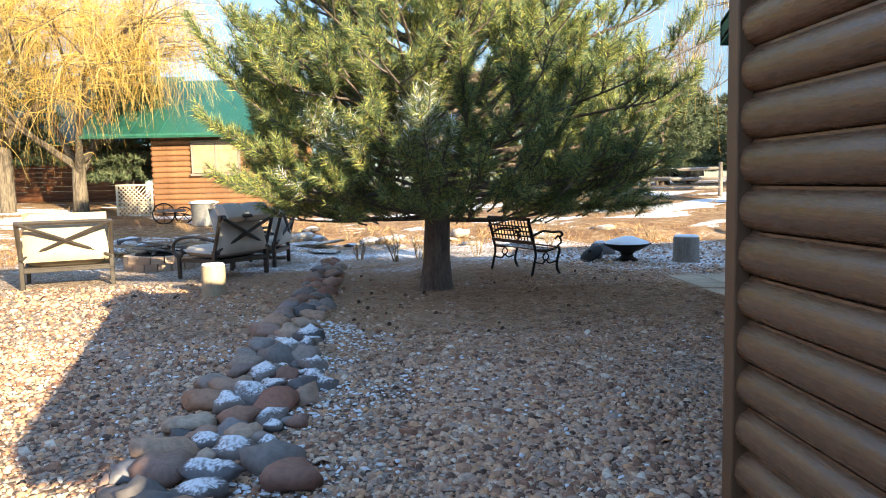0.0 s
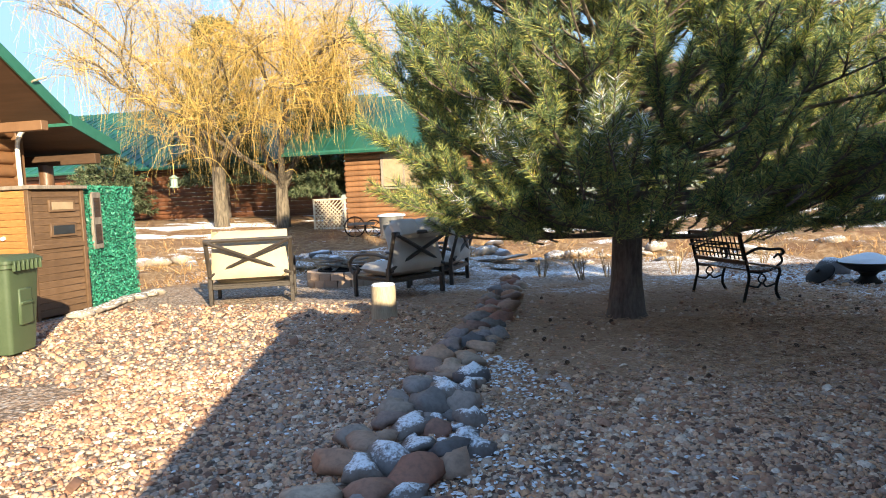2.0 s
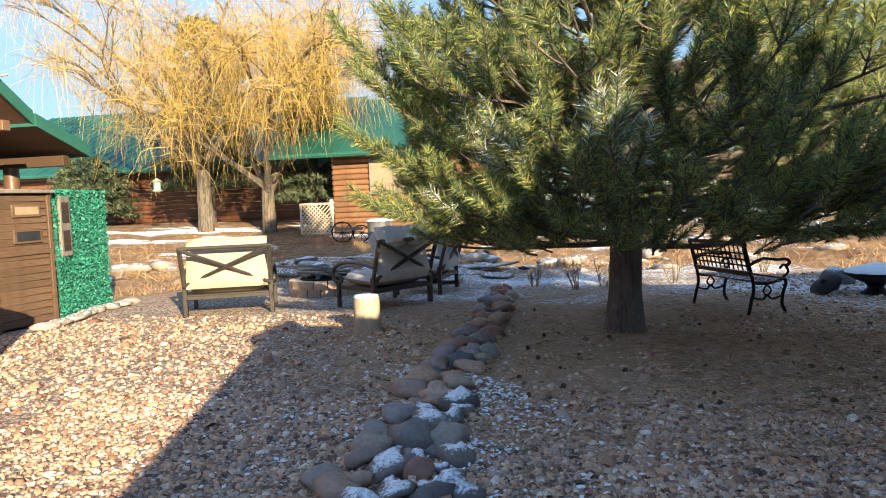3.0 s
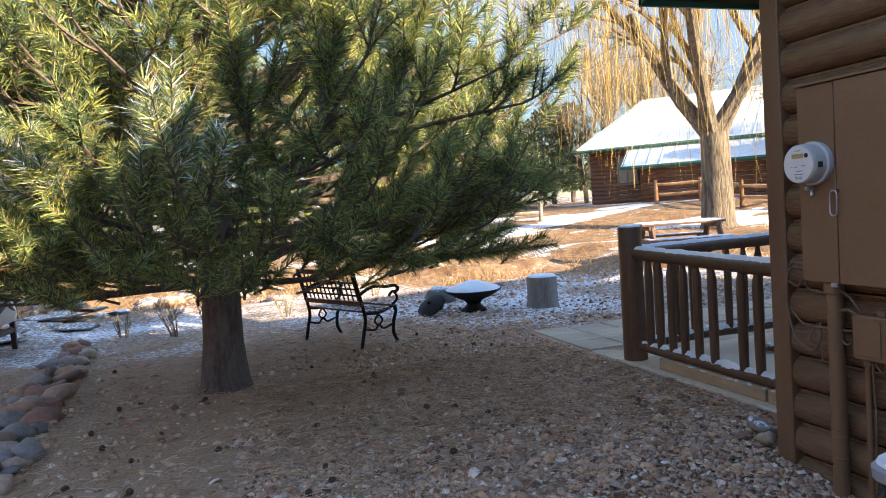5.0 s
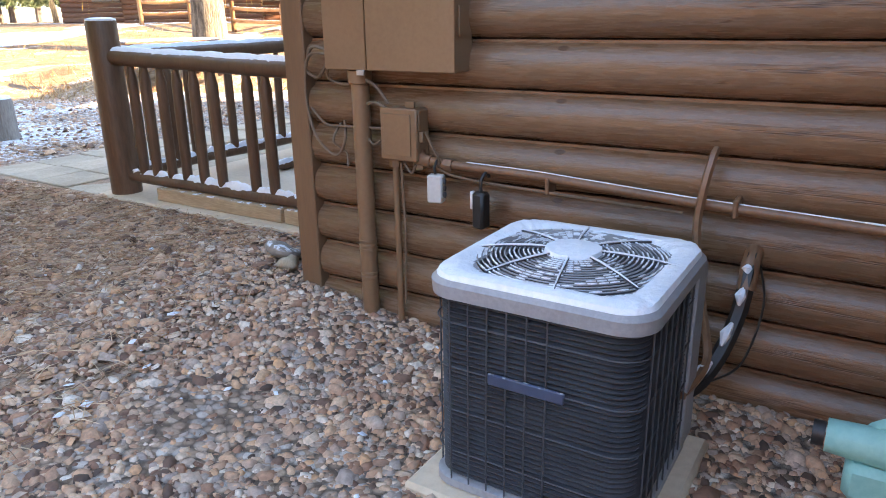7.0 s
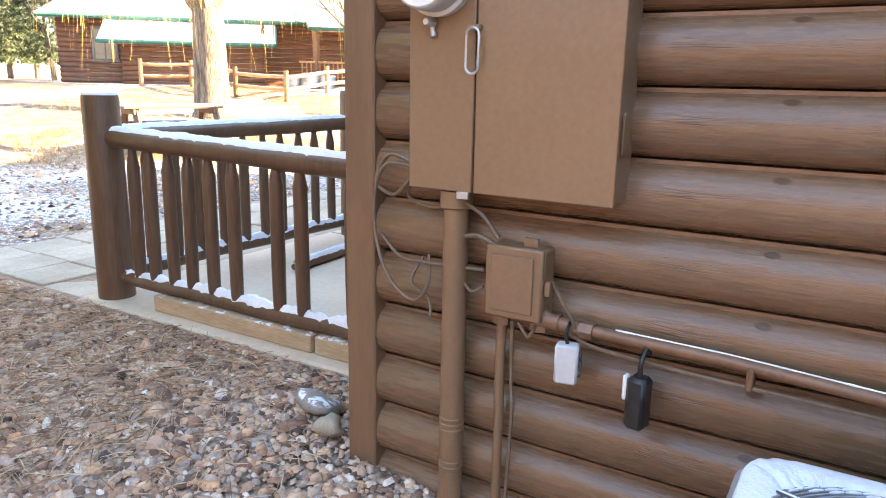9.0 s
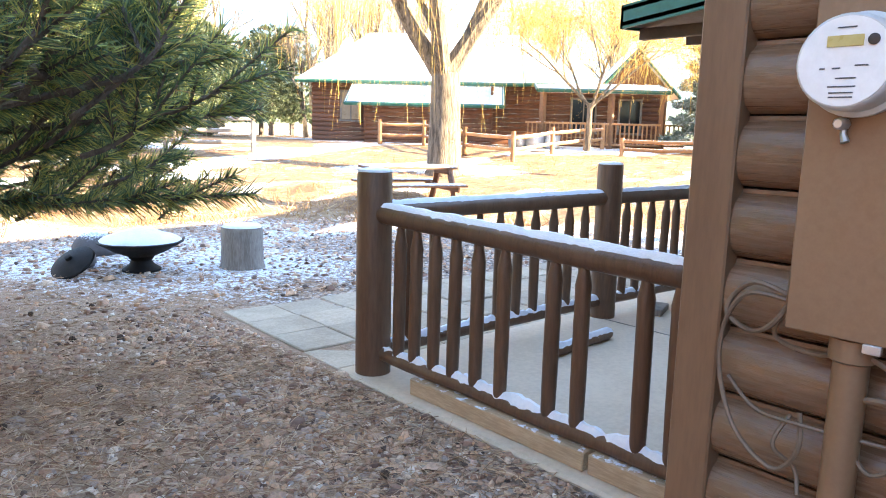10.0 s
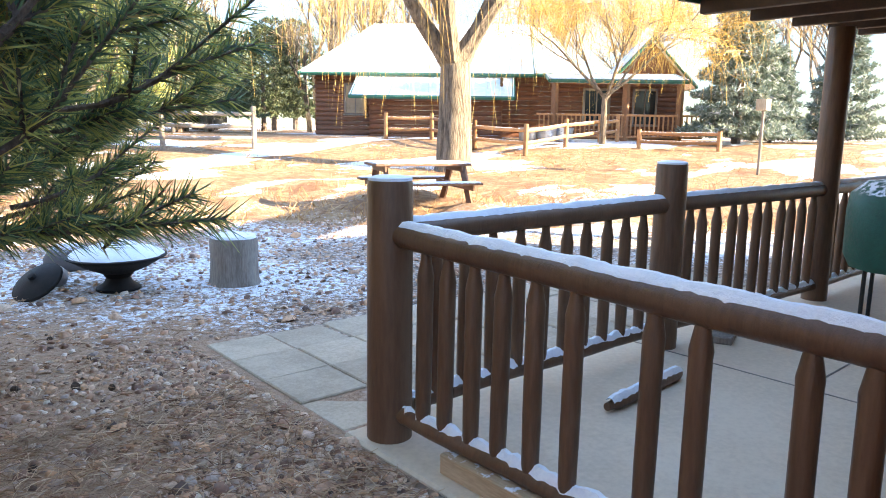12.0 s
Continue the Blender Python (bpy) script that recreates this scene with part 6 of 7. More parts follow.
def conifer(x, y, h, r, seed, material, label, shoots=1500):
    rnd, rng = random.Random(seed), np.random.default_rng(seed)
    t = thing("conifer", label, "tree", (x, y, g(x, y)))
    part("trunk", Mesh().tube([(0, 0, -0.2), (0, 0, h * 0.5), (0, 0, h)], [0.03 * h, 0.018 * h, 0.004], 8), BARK, t)
    base, axis, leng = [], [], []
    for i in range(shoots):
        u = rng.random() ** 1.4
        z = h * ((0.06 if material is SPRUCE else 0.2) + (0.94 if material is SPRUCE else 0.8) * u)
        tier = 0.75 + 0.25 * math.cos(z / h * 60)
        rr = r * ((1 - u) ** 0.8 if material is SPRUCE else (1 - u ** 2.2) ** 0.5) * tier * (0.35 + 0.65 * rng.random() ** 0.5) + 0.03
        a = rng.uniform(0, 6.283)
        base.append((rr * math.cos(a), rr * math.sin(a), z - 0.12 * rr))
        d = Vector((math.cos(a), math.sin(a), 0.15 + 0.5 * u))
        axis.append(tuple(d.normalized()))
        leng.append(0.3)
    v, f = needles(np.array(base), np.array(axis), np.array(leng), 17, 0.19, 0.025, rng, 0.8)
    part("crown", quick("crown", v, f, material), material, t)


conifer(24.6, 16.6, 5.4, 1.7, 51, SPRUCE, "blue-green spruce dusted with snow", 2000)
conifer(27.5, 16.8, 3.2, 1.2, 52, SPRUCE, "small blue-green spruce dusted with snow", 900)
conifer(-8.6, 24.6, 5.4, 1.3, 53, FARNEEDLE, "green pine between willow and log cabin", 1300)
conifer(-13.2, 26.0, 7.4, 1.7, 54, FARNEEDLE, "tall green pine behind the willow", 1500)
conifer(-17.5, 25.0, 2.4, 1.5, 55, FARNEEDLE, "low green shrub pine by the far wall", 700)
conifer(13.0, 33.5, 4.8, 2.2, 56, FARNEEDLE, "dusty green pine beside the far fence", 1500)
conifer(9.6, 35.0, 5.2, 2.4, 57, FARNEEDLE, "dusty green pine beyond the far fence", 1500)
conifer(5.5, 40.0, 5.5, 2.4, 58, FARNEEDLE, "dusty green pine beyond the road", 1300)
conifer(15.6, 36.5, 4.6, 2.3, 59, FARNEEDLE, "dusty green pine beside the far drive", 1500)
conifer(8.0, 31.5, 3.8, 2.0, 60, FARNEEDLE, "round dusty green pine by the rail fence", 1300)
conifer(19.5, 39.0, 5.0, 2.6, 62, FARNEEDLE, "hazy green pine across the drive", 1400)
conifer(17.2, 41.0, 5.6, 2.5, 63, FARNEEDLE, "hazy green pine across the drive", 1400)
conifer(22.5, 43.5, 6.2, 2.7, 64, FARNEEDLE, "hazy green pine across the drive", 1400)
conifer(26.5, 48.0, 7.0, 2.8, 65, FARNEEDLE, "hazy green pine across the drive", 1200)
conifer(29.5, 15.2, 4.2, 1.4, 61, SPRUCE, "blue-green spruce dusted with snow", 1000)
for i, (x, y, h) in enumerate(((33, 26, 9), (36, 20, 10), (31, 31, 10), (24, 36, 11), (28, 40, 12), (18, 43, 12), (12, 46, 11), (6, 48, 11), (0, 50, 12), (-8, 48, 12), (-18, 46, 12), (-26, 40, 11), (38, 14, 9), (33, 12, 8), (40, 30, 12), (20, 34, 9), (15, 38, 9), (10.5, 40, 9), (23, 33, 10), (30, 24, 9), (34, 17, 9), (26, 31, 10), (3, 44, 10), (-4, 46, 11), (44, 22, 12), (38, 35, 13), (21, 37, 8), (18, 46, 11), (24, 41, 11), (27, 44, 12), (14, 44, 10))):
    bare_tree(x, y, h, 70 + i, WILLOWTWIG if i in (0, 3, 7) else DRYTWIG)

# ---- far cabins ----


def far_logs(name, a, b, z0, courses, material, label, h=0.17):
    L = math.hypot(b[0] - a[0], b[1] - a[1])
    return log_wall(name, a, math.degrees(math.atan2(b[1] - a[1], b[0] - a[0])), L, z0, courses, material, label, h, 0.045, None, 1)


def metal_roof(name, corners, label, material, rib=0.45):
    """A ribbed metal roof plane: eave corners first (a, b), then ridge (c, d)."""
    t = thing(name, label, "roof", kind="structure")
    a, b, c, d = (Vector(p) for p in corners)
    nrm = (b - a).cross(d - a).normalized()
    if nrm.z < 0:
        nrm = -nrm
    me = Mesh()
    q = [a, b, c, d]
    me.add([p + nrm * 0.02 for p in q] + [p - nrm * 0.10 for p in q], [(0, 1, 2, 3), (7, 6, 5, 4), (0, 4, 5, 1), (1, 5, 6, 2), (2, 6, 7, 3), (3, 7, 4, 0)])
    part("roof_sheet", me, material, t, smooth=False)
    n = max(2, int((b - a).length / rib))
    for i in range(n + 1):
        p, s = a.lerp(b, i / n), d.lerp(c, i / n)
        part("seam", Mesh().tube([p + nrm * 0.025, s + nrm * 0.025], 0.022, 5), material, t)
    for p, s in ((a, b), (a, d), (b, c)):
        part("edge_trim", Mesh().tube([p - nrm * 0.03, s - nrm * 0.03], 0.075, 6), GREENTRIM, t)
    return t


def far_window(name, a, way, u, z, w, h, label, pane=GLASSDARK):
    """A window standing proud of a wall that runs from a along way."""
    t = thing(name, label, "window", (a[0] + way[0] * u, a[1] + way[1] * u, z), math.degrees(math.atan2(way[1], way[0])), kind="structure")
    for nm, p, q in (("frame_left", (0, -0.11, 0), (0.08, 0.02, h)), ("frame_right", (w - 0.08, -0.11, 0), (w, 0.02, h)), ("frame_top", (0, -0.12, h - 0.08), (w, 0.02, h)), ("sill", (-0.04, -0.14, -0.06), (w + 0.04, 0.02, 0.02)), ("mullion", (w / 2 - 0.025, -0.105, 0), (w / 2 + 0.025, 0.0, h))):
        part(nm, Mesh().box(p, q, 0.008), GREYWOOD, t)
    part("pane", Mesh().box((0.06, -0.09, 0.04), (w - 0.06, -0.05, h - 0.06), 0.004), pane, t)


O, U, W = (16.6, 29.2), (0.702, -0.712), (-0.712, -0.702)


def fc(u, w=0.0):
    return (O[0] + U[0] * u + W[0] * w, O[1] + U[1] * u + W[1] * w)


FB = 0.80
# end walls that face the sun get the brighter, sunlit log colour
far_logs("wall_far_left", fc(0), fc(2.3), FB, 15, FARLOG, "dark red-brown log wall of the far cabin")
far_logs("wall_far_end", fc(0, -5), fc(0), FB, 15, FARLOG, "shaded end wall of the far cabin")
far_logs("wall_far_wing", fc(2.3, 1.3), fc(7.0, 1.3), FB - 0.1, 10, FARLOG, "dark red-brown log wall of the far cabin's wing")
far_logs("wall_far_wing_end", fc(7.0, 1.3), fc(7.0, -0.1), FB - 0.1, 14, SUNLITLOG, "sunlit orange end wall of the far cabin's wing")
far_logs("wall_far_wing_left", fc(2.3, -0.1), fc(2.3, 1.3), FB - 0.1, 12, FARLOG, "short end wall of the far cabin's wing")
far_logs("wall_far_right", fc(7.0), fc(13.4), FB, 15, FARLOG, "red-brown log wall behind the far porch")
far_logs("wall_far_right_end", fc(13.4), fc(13.4, -5), FB, 15, SUNLITLOG, "sunlit end wall of the far cabin")
metal_roof("roof_far_main", [(*fc(-0.5, 0.6), 3.22), (*fc(8.2, 0.6), 3.22), (*fc(8.2, -4.2), 5.6), (*fc(1.6, -4.2), 5.6)], "snow-covered metal roof of the far cabin", ROOFSNOW)
metal_roof("roof_far_right", [(*fc(8.2, 0.6), 3.24), (*fc(9.9, 0.6), 3.24), (*fc(8.9, -4.2), 5.5), (*fc(8.2, -4.2), 5.5)], "snow-covered hip of the far cabin roof", ROOFSNOW)
metal_roof("roof_far_wing", [(*fc(1.7, 2.1), 2.35), (*fc(7.4, 2.1), 2.35), (*fc(7.4, -0.2), 3.45), (*fc(1.7, -0.2), 3.45)], "pale green metal lean-to roof with frost", ROOFSNOW)
metal_roof("roof_far_porch", [(*fc(8.6, 2.3), 2.95), (*fc(13.2, 2.3), 2.95), (*fc(13.2, 0.2), 3.3), (*fc(8.6, 0.2), 3.3)], "pale green metal porch roof of the far cabin", ROOFSNOW)
far_window("window_1", fc(0), U, 1.1, 1.75, 0.85, 1.15, "curtained window of the far cabin", TANPANE)
far_window("window_2", fc(7.0), U, 3.0, 1.5, 1.0, 1.3, "dark window behind the far porch")
far_window("window_3", fc(7.0), U, 4.8, 1.5, 0.9, 1.3, "dark window behind the far porch")
gb = Mesh()
p0, p1, pk = fc(11.2, -1.0), fc(14.0, -1.0), fc(12.6, -1.0)
b0, b1, bk = fc(11.2, -4), fc(14.0, -4), fc(12.6, -4)
gb.add([(*p0, 3.2), (*p1, 3.2), (*pk, 4.7), (*b0, 3.2), (*b1, 3.2), (*bk, 4.7)], [(0, 1, 2), (5, 4, 3), (0, 2, 5, 3), (1, 4, 5, 2), (0, 3, 4, 1)])
metal_roof("roof_far_gable", [(*fc(10.9, -0.7), 2.95), (*fc(10.9, -4.2), 2.95), (*fc(12.6, -4.2), 4.78), (*fc(12.6, -0.7), 4.78)], "snowy slope of the far cabin's small gable", ROOFSNOW)
metal_roof("roof_far_gable_right", [(*fc(14.3, -0.7), 2.95), (*fc(14.3, -4.2), 2.95), (*fc(12.6, -4.2), 4.78), (*fc(12.6, -0.7), 4.78)], "snowy far slope of the far cabin's small gable", ROOFSNOW)
structure("gable_far", gb, FARLOG, "brown log gable of the far cabin", "gable")
for u in (8.8, 11.2, 13.0):
    x, y = fc(u, 2.1)
    t_ = thing("porch_column", "honey-coloured post of the far porch", "post", (x, y, FB))
    part("shaft", Mesh().box((-0.09, -0.09, 0), (0.09, 0.09, 2.15), 0.01), SUNLITLOG, t_)
structure("porch_deck_far", Mesh().prism([fc(8.0, 0), fc(8.0, 2.3), fc(14.0, 2.3), fc(14.0, 0)], FB - 0.25, FB + 0.12), FARLOG, "raised wooden deck of the far porch", "deck")
fr_ = thing("porch_railing", "red-brown porch railing of the far cabin", "railing", (*fc(8.2, 2.15), FB + 0.12), math.degrees(math.atan2(U[1], U[0])))
for z in (0.12, 0.85):
    part("rail", Mesh().box((0, -0.03, z), (5.6, 0.03, z + 0.07), 0.008), FENCEWOOD, fr_)
bd_ = Mesh().box((-0.025, -0.02, 0.12), (0.025, 0.02, 0.9), 0.004).data("baluster", FENCEWOOD)
for i in range(36):
    part("baluster", bd_, FENCEWOOD, fr_, m=pose(0.1 + i * 0.155, 0, 0))
for u, r_ in ((7.9, 0.33), (8.5, 0.36), (9.1, 0.3)):
    x, y = fc(u, 2.9)
    tb = thing("metal_tub", "grey galvanised tub by the far porch", "tub", (x, y, g(x, y)))
    part("body", Mesh().lathe([(r_ * 0.85, 0), (r_, 0.42), (r_ * 1.04, 0.44), (r_ * 0.98, 0.44), (r_ * 0.9, 0.1)], 18), GALV, tb)

# left background cabins
LB = 0.46
far_logs("wall_back_cabin", (-26.0, 27.2), (-9.0, 27.2), LB, 15, FARLOG, "long red-brown log cabin wall behind the willows")
metal_roof("roof_back_cabin", [(-27, 26.6, 3.02), (-8.6, 26.6, 3.02), (-8.6, 31.5, 6.0), (-24, 31.5, 6.0)], "green metal roof with snow streaks behind the willows", ROOF)
# front in the sunlit log tone, side in the darker one for shade
far_logs("wall_shed", (-7.3, 23.0), (-2.4, 23.0), LB, 15, SUNLITLOG, "sunlit orange-brown log cabin front")
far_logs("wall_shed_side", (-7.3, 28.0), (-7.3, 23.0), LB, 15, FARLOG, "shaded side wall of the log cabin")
metal_roof("roof_shed", [(-9.2, 22.4, 2.95), (-1.8, 22.4, 2.95), (-1.8, 26.4, 5.1), (-9.2, 26.4, 5.1)], "green metal roof of the log cabin, sunlit and frosted", ROOF)
far_window("window_4", (-7.3, 23.0), (1, 0), 1.2, 1.75, 1.5, 1.05, "tan-shuttered window of the log cabin", TANPANE)
lt = thing("lattice_panel", "pale diagonal wooden lattice beside the log cabin", "lattice", (-8.4, 22.9, LB))
for s in (-1, 1):
    for i in range(-6, 12):
        x0 = i * 0.13
        pts = [(x0, 0.012 * s, 0.0), (x0 + s * 0.95, 0.012 * s, 0.95)]
        lo, hi = max(min(pts[0][0], pts[1][0]), 0), min(max(pts[0][0], pts[1][0]), 1.05)
        if hi - lo > 0.08:
            za, zb = (lo - x0) * s, (hi - x0) * s
            part("slat", Mesh().tube([(lo, 0.012 * s, za), (hi, 0.012 * s, zb)], 0.018, 4), LATTICE, lt)
for p, q in (((-0.03, -0.03, 0), (0.03, 0.03, 1.0)), ((1.02, -0.03, 0), (1.08, 0.03, 1.0)), ((-0.03, -0.03, 0.96), (1.08, 0.03, 1.02))):
    part("frame_bar", Mesh().box(p, q, 0.006), LATTICE, lt)
tub = thing("metal_tub", "galvanised metal tub with snow on top by the log cabin", "tub", (-5.35, 21.2, g(-5.35, 21.2)))
part("body", Mesh().lathe([(0.33, 0), (0.36, 0.6), (0.38, 0.63), (0.36, 0.64)], 22), GALV, tub)
part("snow_cap", Mesh().lathe([(0.42, 0.64), (0.40, 0.69), (0.2, 0.72), (0.02, 0.725)], 18), SNOW, tub)
cart = thing("garden_cart", "rusty iron wheeled garden cart by the lattice", "cart", (-6.55, 21.4, g(-6.5, 21.4)), 20)
for x, rr_ in ((0, 0.30), (0.55, 0.24)):
    ring = [(x + rr_ * math.cos(a), 0, rr_ + rr_ * math.sin(a)) for a in [6.283 * i / 20 for i in range(21)]]
    w_ = part("wheel", Mesh().tube(ring, 0.02, 6), IRON, cart)
    for i in range(4):
        a = math.pi * i / 4
        part("spoke", Mesh().tube([(x - rr_ * math.cos(a), 0, rr_ - rr_ * math.sin(a)), (x + rr_ * math.cos(a), 0, rr_ + rr_ * math.sin(a))], 0.01, 5), IRON, w_)
part("shaft", Mesh().tube([(0, 0.05, 0.3), (0.55, 0.05, 0.28), (1.1, 0.05, 0.1)], 0.025, 6), GREYWOOD, cart)
part("bed", Mesh().box((-0.2, -0.05, 0.34), (0.6, 0.35, 0.42), 0.01), GREYWOOD, cart)
lan = thing("bird_feeder", "small green hanging feeder under the willow", "bird feeder", (-12.9, 22.2, 2.05))
part("body", Mesh().lathe([(0.14, 0), (0.16, 0.03), (0.11, 0.06), (0.11, 0.28), (0.17, 0.32), (0.02, 0.42)], 12), mat("pale_green_feeder", (0.25, 0.38, 0.33), (0.35, 0.46, 0.40), 20, 3, 0.5, 0.1), lan)
part("wire", Mesh().tube([(0, 0, 0.42), (0, 0, 1.6)], 0.006, 5), BLACK, lan)

# ---- fences ----


def fence(name, spots, rails, height, material, label):
    t = thing(name, label, "fence", (0, 0, 0))
    for x, y in spots:
        part("post", Mesh().tube([(x, y, g(x, y) - 0.1), (x, y, g(x, y) + height)], [0.075, 0.065], 9), material, t)
    for (x0, y0), (x1, y1) in zip(spots, spots[1:]):
        for z in rails:
            mx, my = (x0 + x1) / 2, (y0 + y1) / 2
            part("rail", Mesh().tube([(x0, y0, g(x0, y0) + z), (mx, my, g(mx, my) + z - 0.01), (x1, y1, g(x1, y1) + z + 0.02)], [0.05, 0.058, 0.05], 8), material, t)


fence("cedar_fence", [(16.38, 24.5), (17.56, 23.55), (16.53, 20.43)], (0.32, 0.68), 0.85, FENCEWOOD, "orange cedar split-rail fence with snow")
fence("cedar_fence", [(16.53, 20.43), (16.81, 18.7), (19.07, 19.13), (21.29, 19.52), (22.43, 19.65)], (0.32, 0.66), 0.85, FENCEWOOD, "orange cedar split-rail fence before the far cabin")
fence("cedar_fence", [(20.6, 17.6), (21.6, 15.6)], (0.2, 0.45), 0.55, FENCEWOOD, "short low cedar fence by the spruce")
fence("rail_fence", [(FX, FY) for FX, FY in ((11.2, 23.6), (9.0, 24.4), (6.9, 25.2), (4.6, 26.0), (2.2, 26.6))], (0.3, 0.62, 0.95), 1.15, GREYFENCE, "grey weathered three-rail fence with snow")
fence("rail_fence", [(7.0, 25.6), (9.5, 28.5), (12.0, 31.5), (14.5, 34.5)], (0.35, 0.7, 1.0), 1.15, GREYFENCE, "grey weathered rail fence along the drive")
bp = thing("bird_house", "small wooden bird house on a thin pole", "bird house", (18.3, 12.9, 0.2))
part("pole", Mesh().tube([(0, 0, -0.2), (0, 0, 1.75)], 0.035, 8), GREYWOOD, bp)
part("house", Mesh().box((-0.14, -0.12, 1.6), (0.10, 0.12, 1.86), 0.01), PALEWOOD, bp)


def picnic_table():
    t = thing("picnic_table", "brown wooden picnic table with snow on top and benches", "picnic table", (9.6, 14.6, 0), -20)
    L = 0.82
    for i in range(5):
        part("top_board", Mesh().box((-L, -0.36 + i * 0.145, 0.70), (L, -0.225 + i * 0.145, 0.74), 0.006), BENCHWOOD, t)
    part("snow", Mesh().box((-L + 0.02, -0.35, 0.741), (L - 0.02, 0.35, 0.762), 0.008), SNOW, t, "thin sheet of snow on the top")
    for s in (-1, 1):
        for k in range(2):
            part("seat_board", Mesh().box((-L, s * 0.70 - 0.14 + k * 0.145, 0.42), (L, s * 0.70 - 0.005 + k * 0.145, 0.455), 0.006), BENCHWOOD, t)
        part("seat_snow", Mesh().box((-L + 0.03, s * 0.70 - 0.12, 0.456), (L - 0.03, s * 0.70 + 0.12, 0.472), 0.006), SNOW, t)
        x = s * 0.66
        part("seat_bearer", Mesh().box((x - 0.02, -0.82, 0.33), (x + 0.02, 0.82, 0.42), 0.006), BENCHWOOD, t)
        part("top_bearer", Mesh().box((x - 0.02, -0.36, 0.61), (x + 0.02, 0.36, 0.70), 0.006), BENCHWOOD, t)
        for q in (-1, 1):
            part("leg", Mesh().tube([(x + 0.035, q * 0.66, 0), (x + 0.035, q * 0.26, 0.70)], 0.06, 4), BENCHWOOD, t)


picnic_table()


def parked_car(x, y, rz, paint, label):
    t = thing("parked_car", label, "car", (x, y, g(x, y)), rz)
    body = Mesh()
    side = [(-2.1, 0.35), (-2.15, 0.75), (-1.5, 0.95), (-0.9, 1.45), (0.7, 1.5), (1.4, 1.0), (2.1, 0.9), (2.15, 0.4)]
    n_ = len(side)
    body.add([(a, -0.85, b) for a, b in side] + [(a, 0.85, b) for a, b in side], [tuple(range(n_))[::-1], tuple(range(n_, 2 * n_))] + [(i, (i + 1) % n_, n_ + (i + 1) % n_, n_ + i) for i in range(n_)])
    part("body", body, paint, t)
    part("side_glass", Mesh().box((-0.9, -0.87, 1.0), (1.0, 0.87, 1.35), 0.05), GLASSDARK, t)
    for a in (-1.35, 1.35):
        for b in (-0.8, 0.8):
            part("wheel", Mesh().lathe([(0.2, -0.1), (0.34, -0.09), (0.34, 0.09), (0.2, 0.1)], 18, Matrix.Translation((a, b, 0.34)) @ Matrix.Rotation(radians(90), 4, "X")), BLACK, t)


parked_car(17.5, 44.0, 20, CARBLACK, "dark parked car far beyond the fence")
parked_car(9.0, 42.0, 10, GREY_PLASTIC, "pale parked car far beyond the fence")

# ---- pavement, gravel and litter ----


def pavers():
    t = thing("pavement", "tan square concrete pavers beside the porch with sandy joints", "pavement", (3.74, 7.98, -0.035), -1.5, kind="structure")
    rnd = random.Random(2)
    s = 0.405
    me = Mesh().box((0.004, 0.004, 0), (s - 0.008, s - 0.008, 0.045), 0.007).data("paver", PAVER)
    for j in range(4):
        for i in range(11):
            part("paver", me, PAVER, t, m=pose(i * s + rnd.uniform(-0.004, 0.004), j * s * 0.96 + rnd.uniform(-0.004, 0.004), rnd.uniform(-0.006, 0.006), rnd.uniform(-0.7, 0.7), rnd.uniform(-0.7, 0.7), rnd.uniform(-0.8, 0.8)))


pavers()

def chip(sides):
    """Points and faces of a stone chip with that many sides, tapering to a flat top."""
    pts = [(math.cos(6.2832 * i / sides) * k_, math.sin(6.2832 * i / sides) * k_, z_) for k_, z_ in ((1.0, -0.35), (0.68, 0.7)) for i in range(sides)]
    faces = [(i, (i + 1) % sides, sides + (i + 1) % sides, sides + i) for i in range(sides)]
    faces += [(6, 7, 8, 9), (6, 9, 10, 11)] if sides == 6 else [(4, 5, 6, 7)]
    return np.array(pts), np.array(faces)


def scatter(n, xy, size, flat, rng, lift, sides=4):
    """Many small uneven chips at the places xy."""
    shape, faces = chip(sides)
    k = len(shape)
    p = shape[None] * (1 + rng.uniform(-0.32, 0.26, (n, k, 3)))
    p = p * np.stack([rng.uniform(0.85, 1.35, n), rng.uniform(0.55, 0.95, n), rng.uniform(*flat, n)], 1)[:, None, :]
    a, b = rng.uniform(0, 6.283, n), rng.normal(size=n) * 0.42
    c, s = np.cos(b), np.sin(b)
    y, z = p[:, :, 1] * c[:, None] - p[:, :, 2] * s[:, None], p[:, :, 1] * s[:, None] + p[:, :, 2] * c[:, None]
    x = p[:, :, 0]
    c, s = np.cos(a), np.sin(a)
    q = np.stack([x * c[:, None] - y * s[:, None], x * s[:, None] + y * c[:, None], z], 2) * size[:, None, None]
    q[:, :, :2] += xy[:, None, :]
    q[:, :, 2] += (size * lift + dip(xy[:, 0], xy[:, 1]))[:, None]
    f = (np.arange(n)[:, None, None] * k + faces[None]).reshape(-1, 4)
    return q.reshape(-1, 3), f


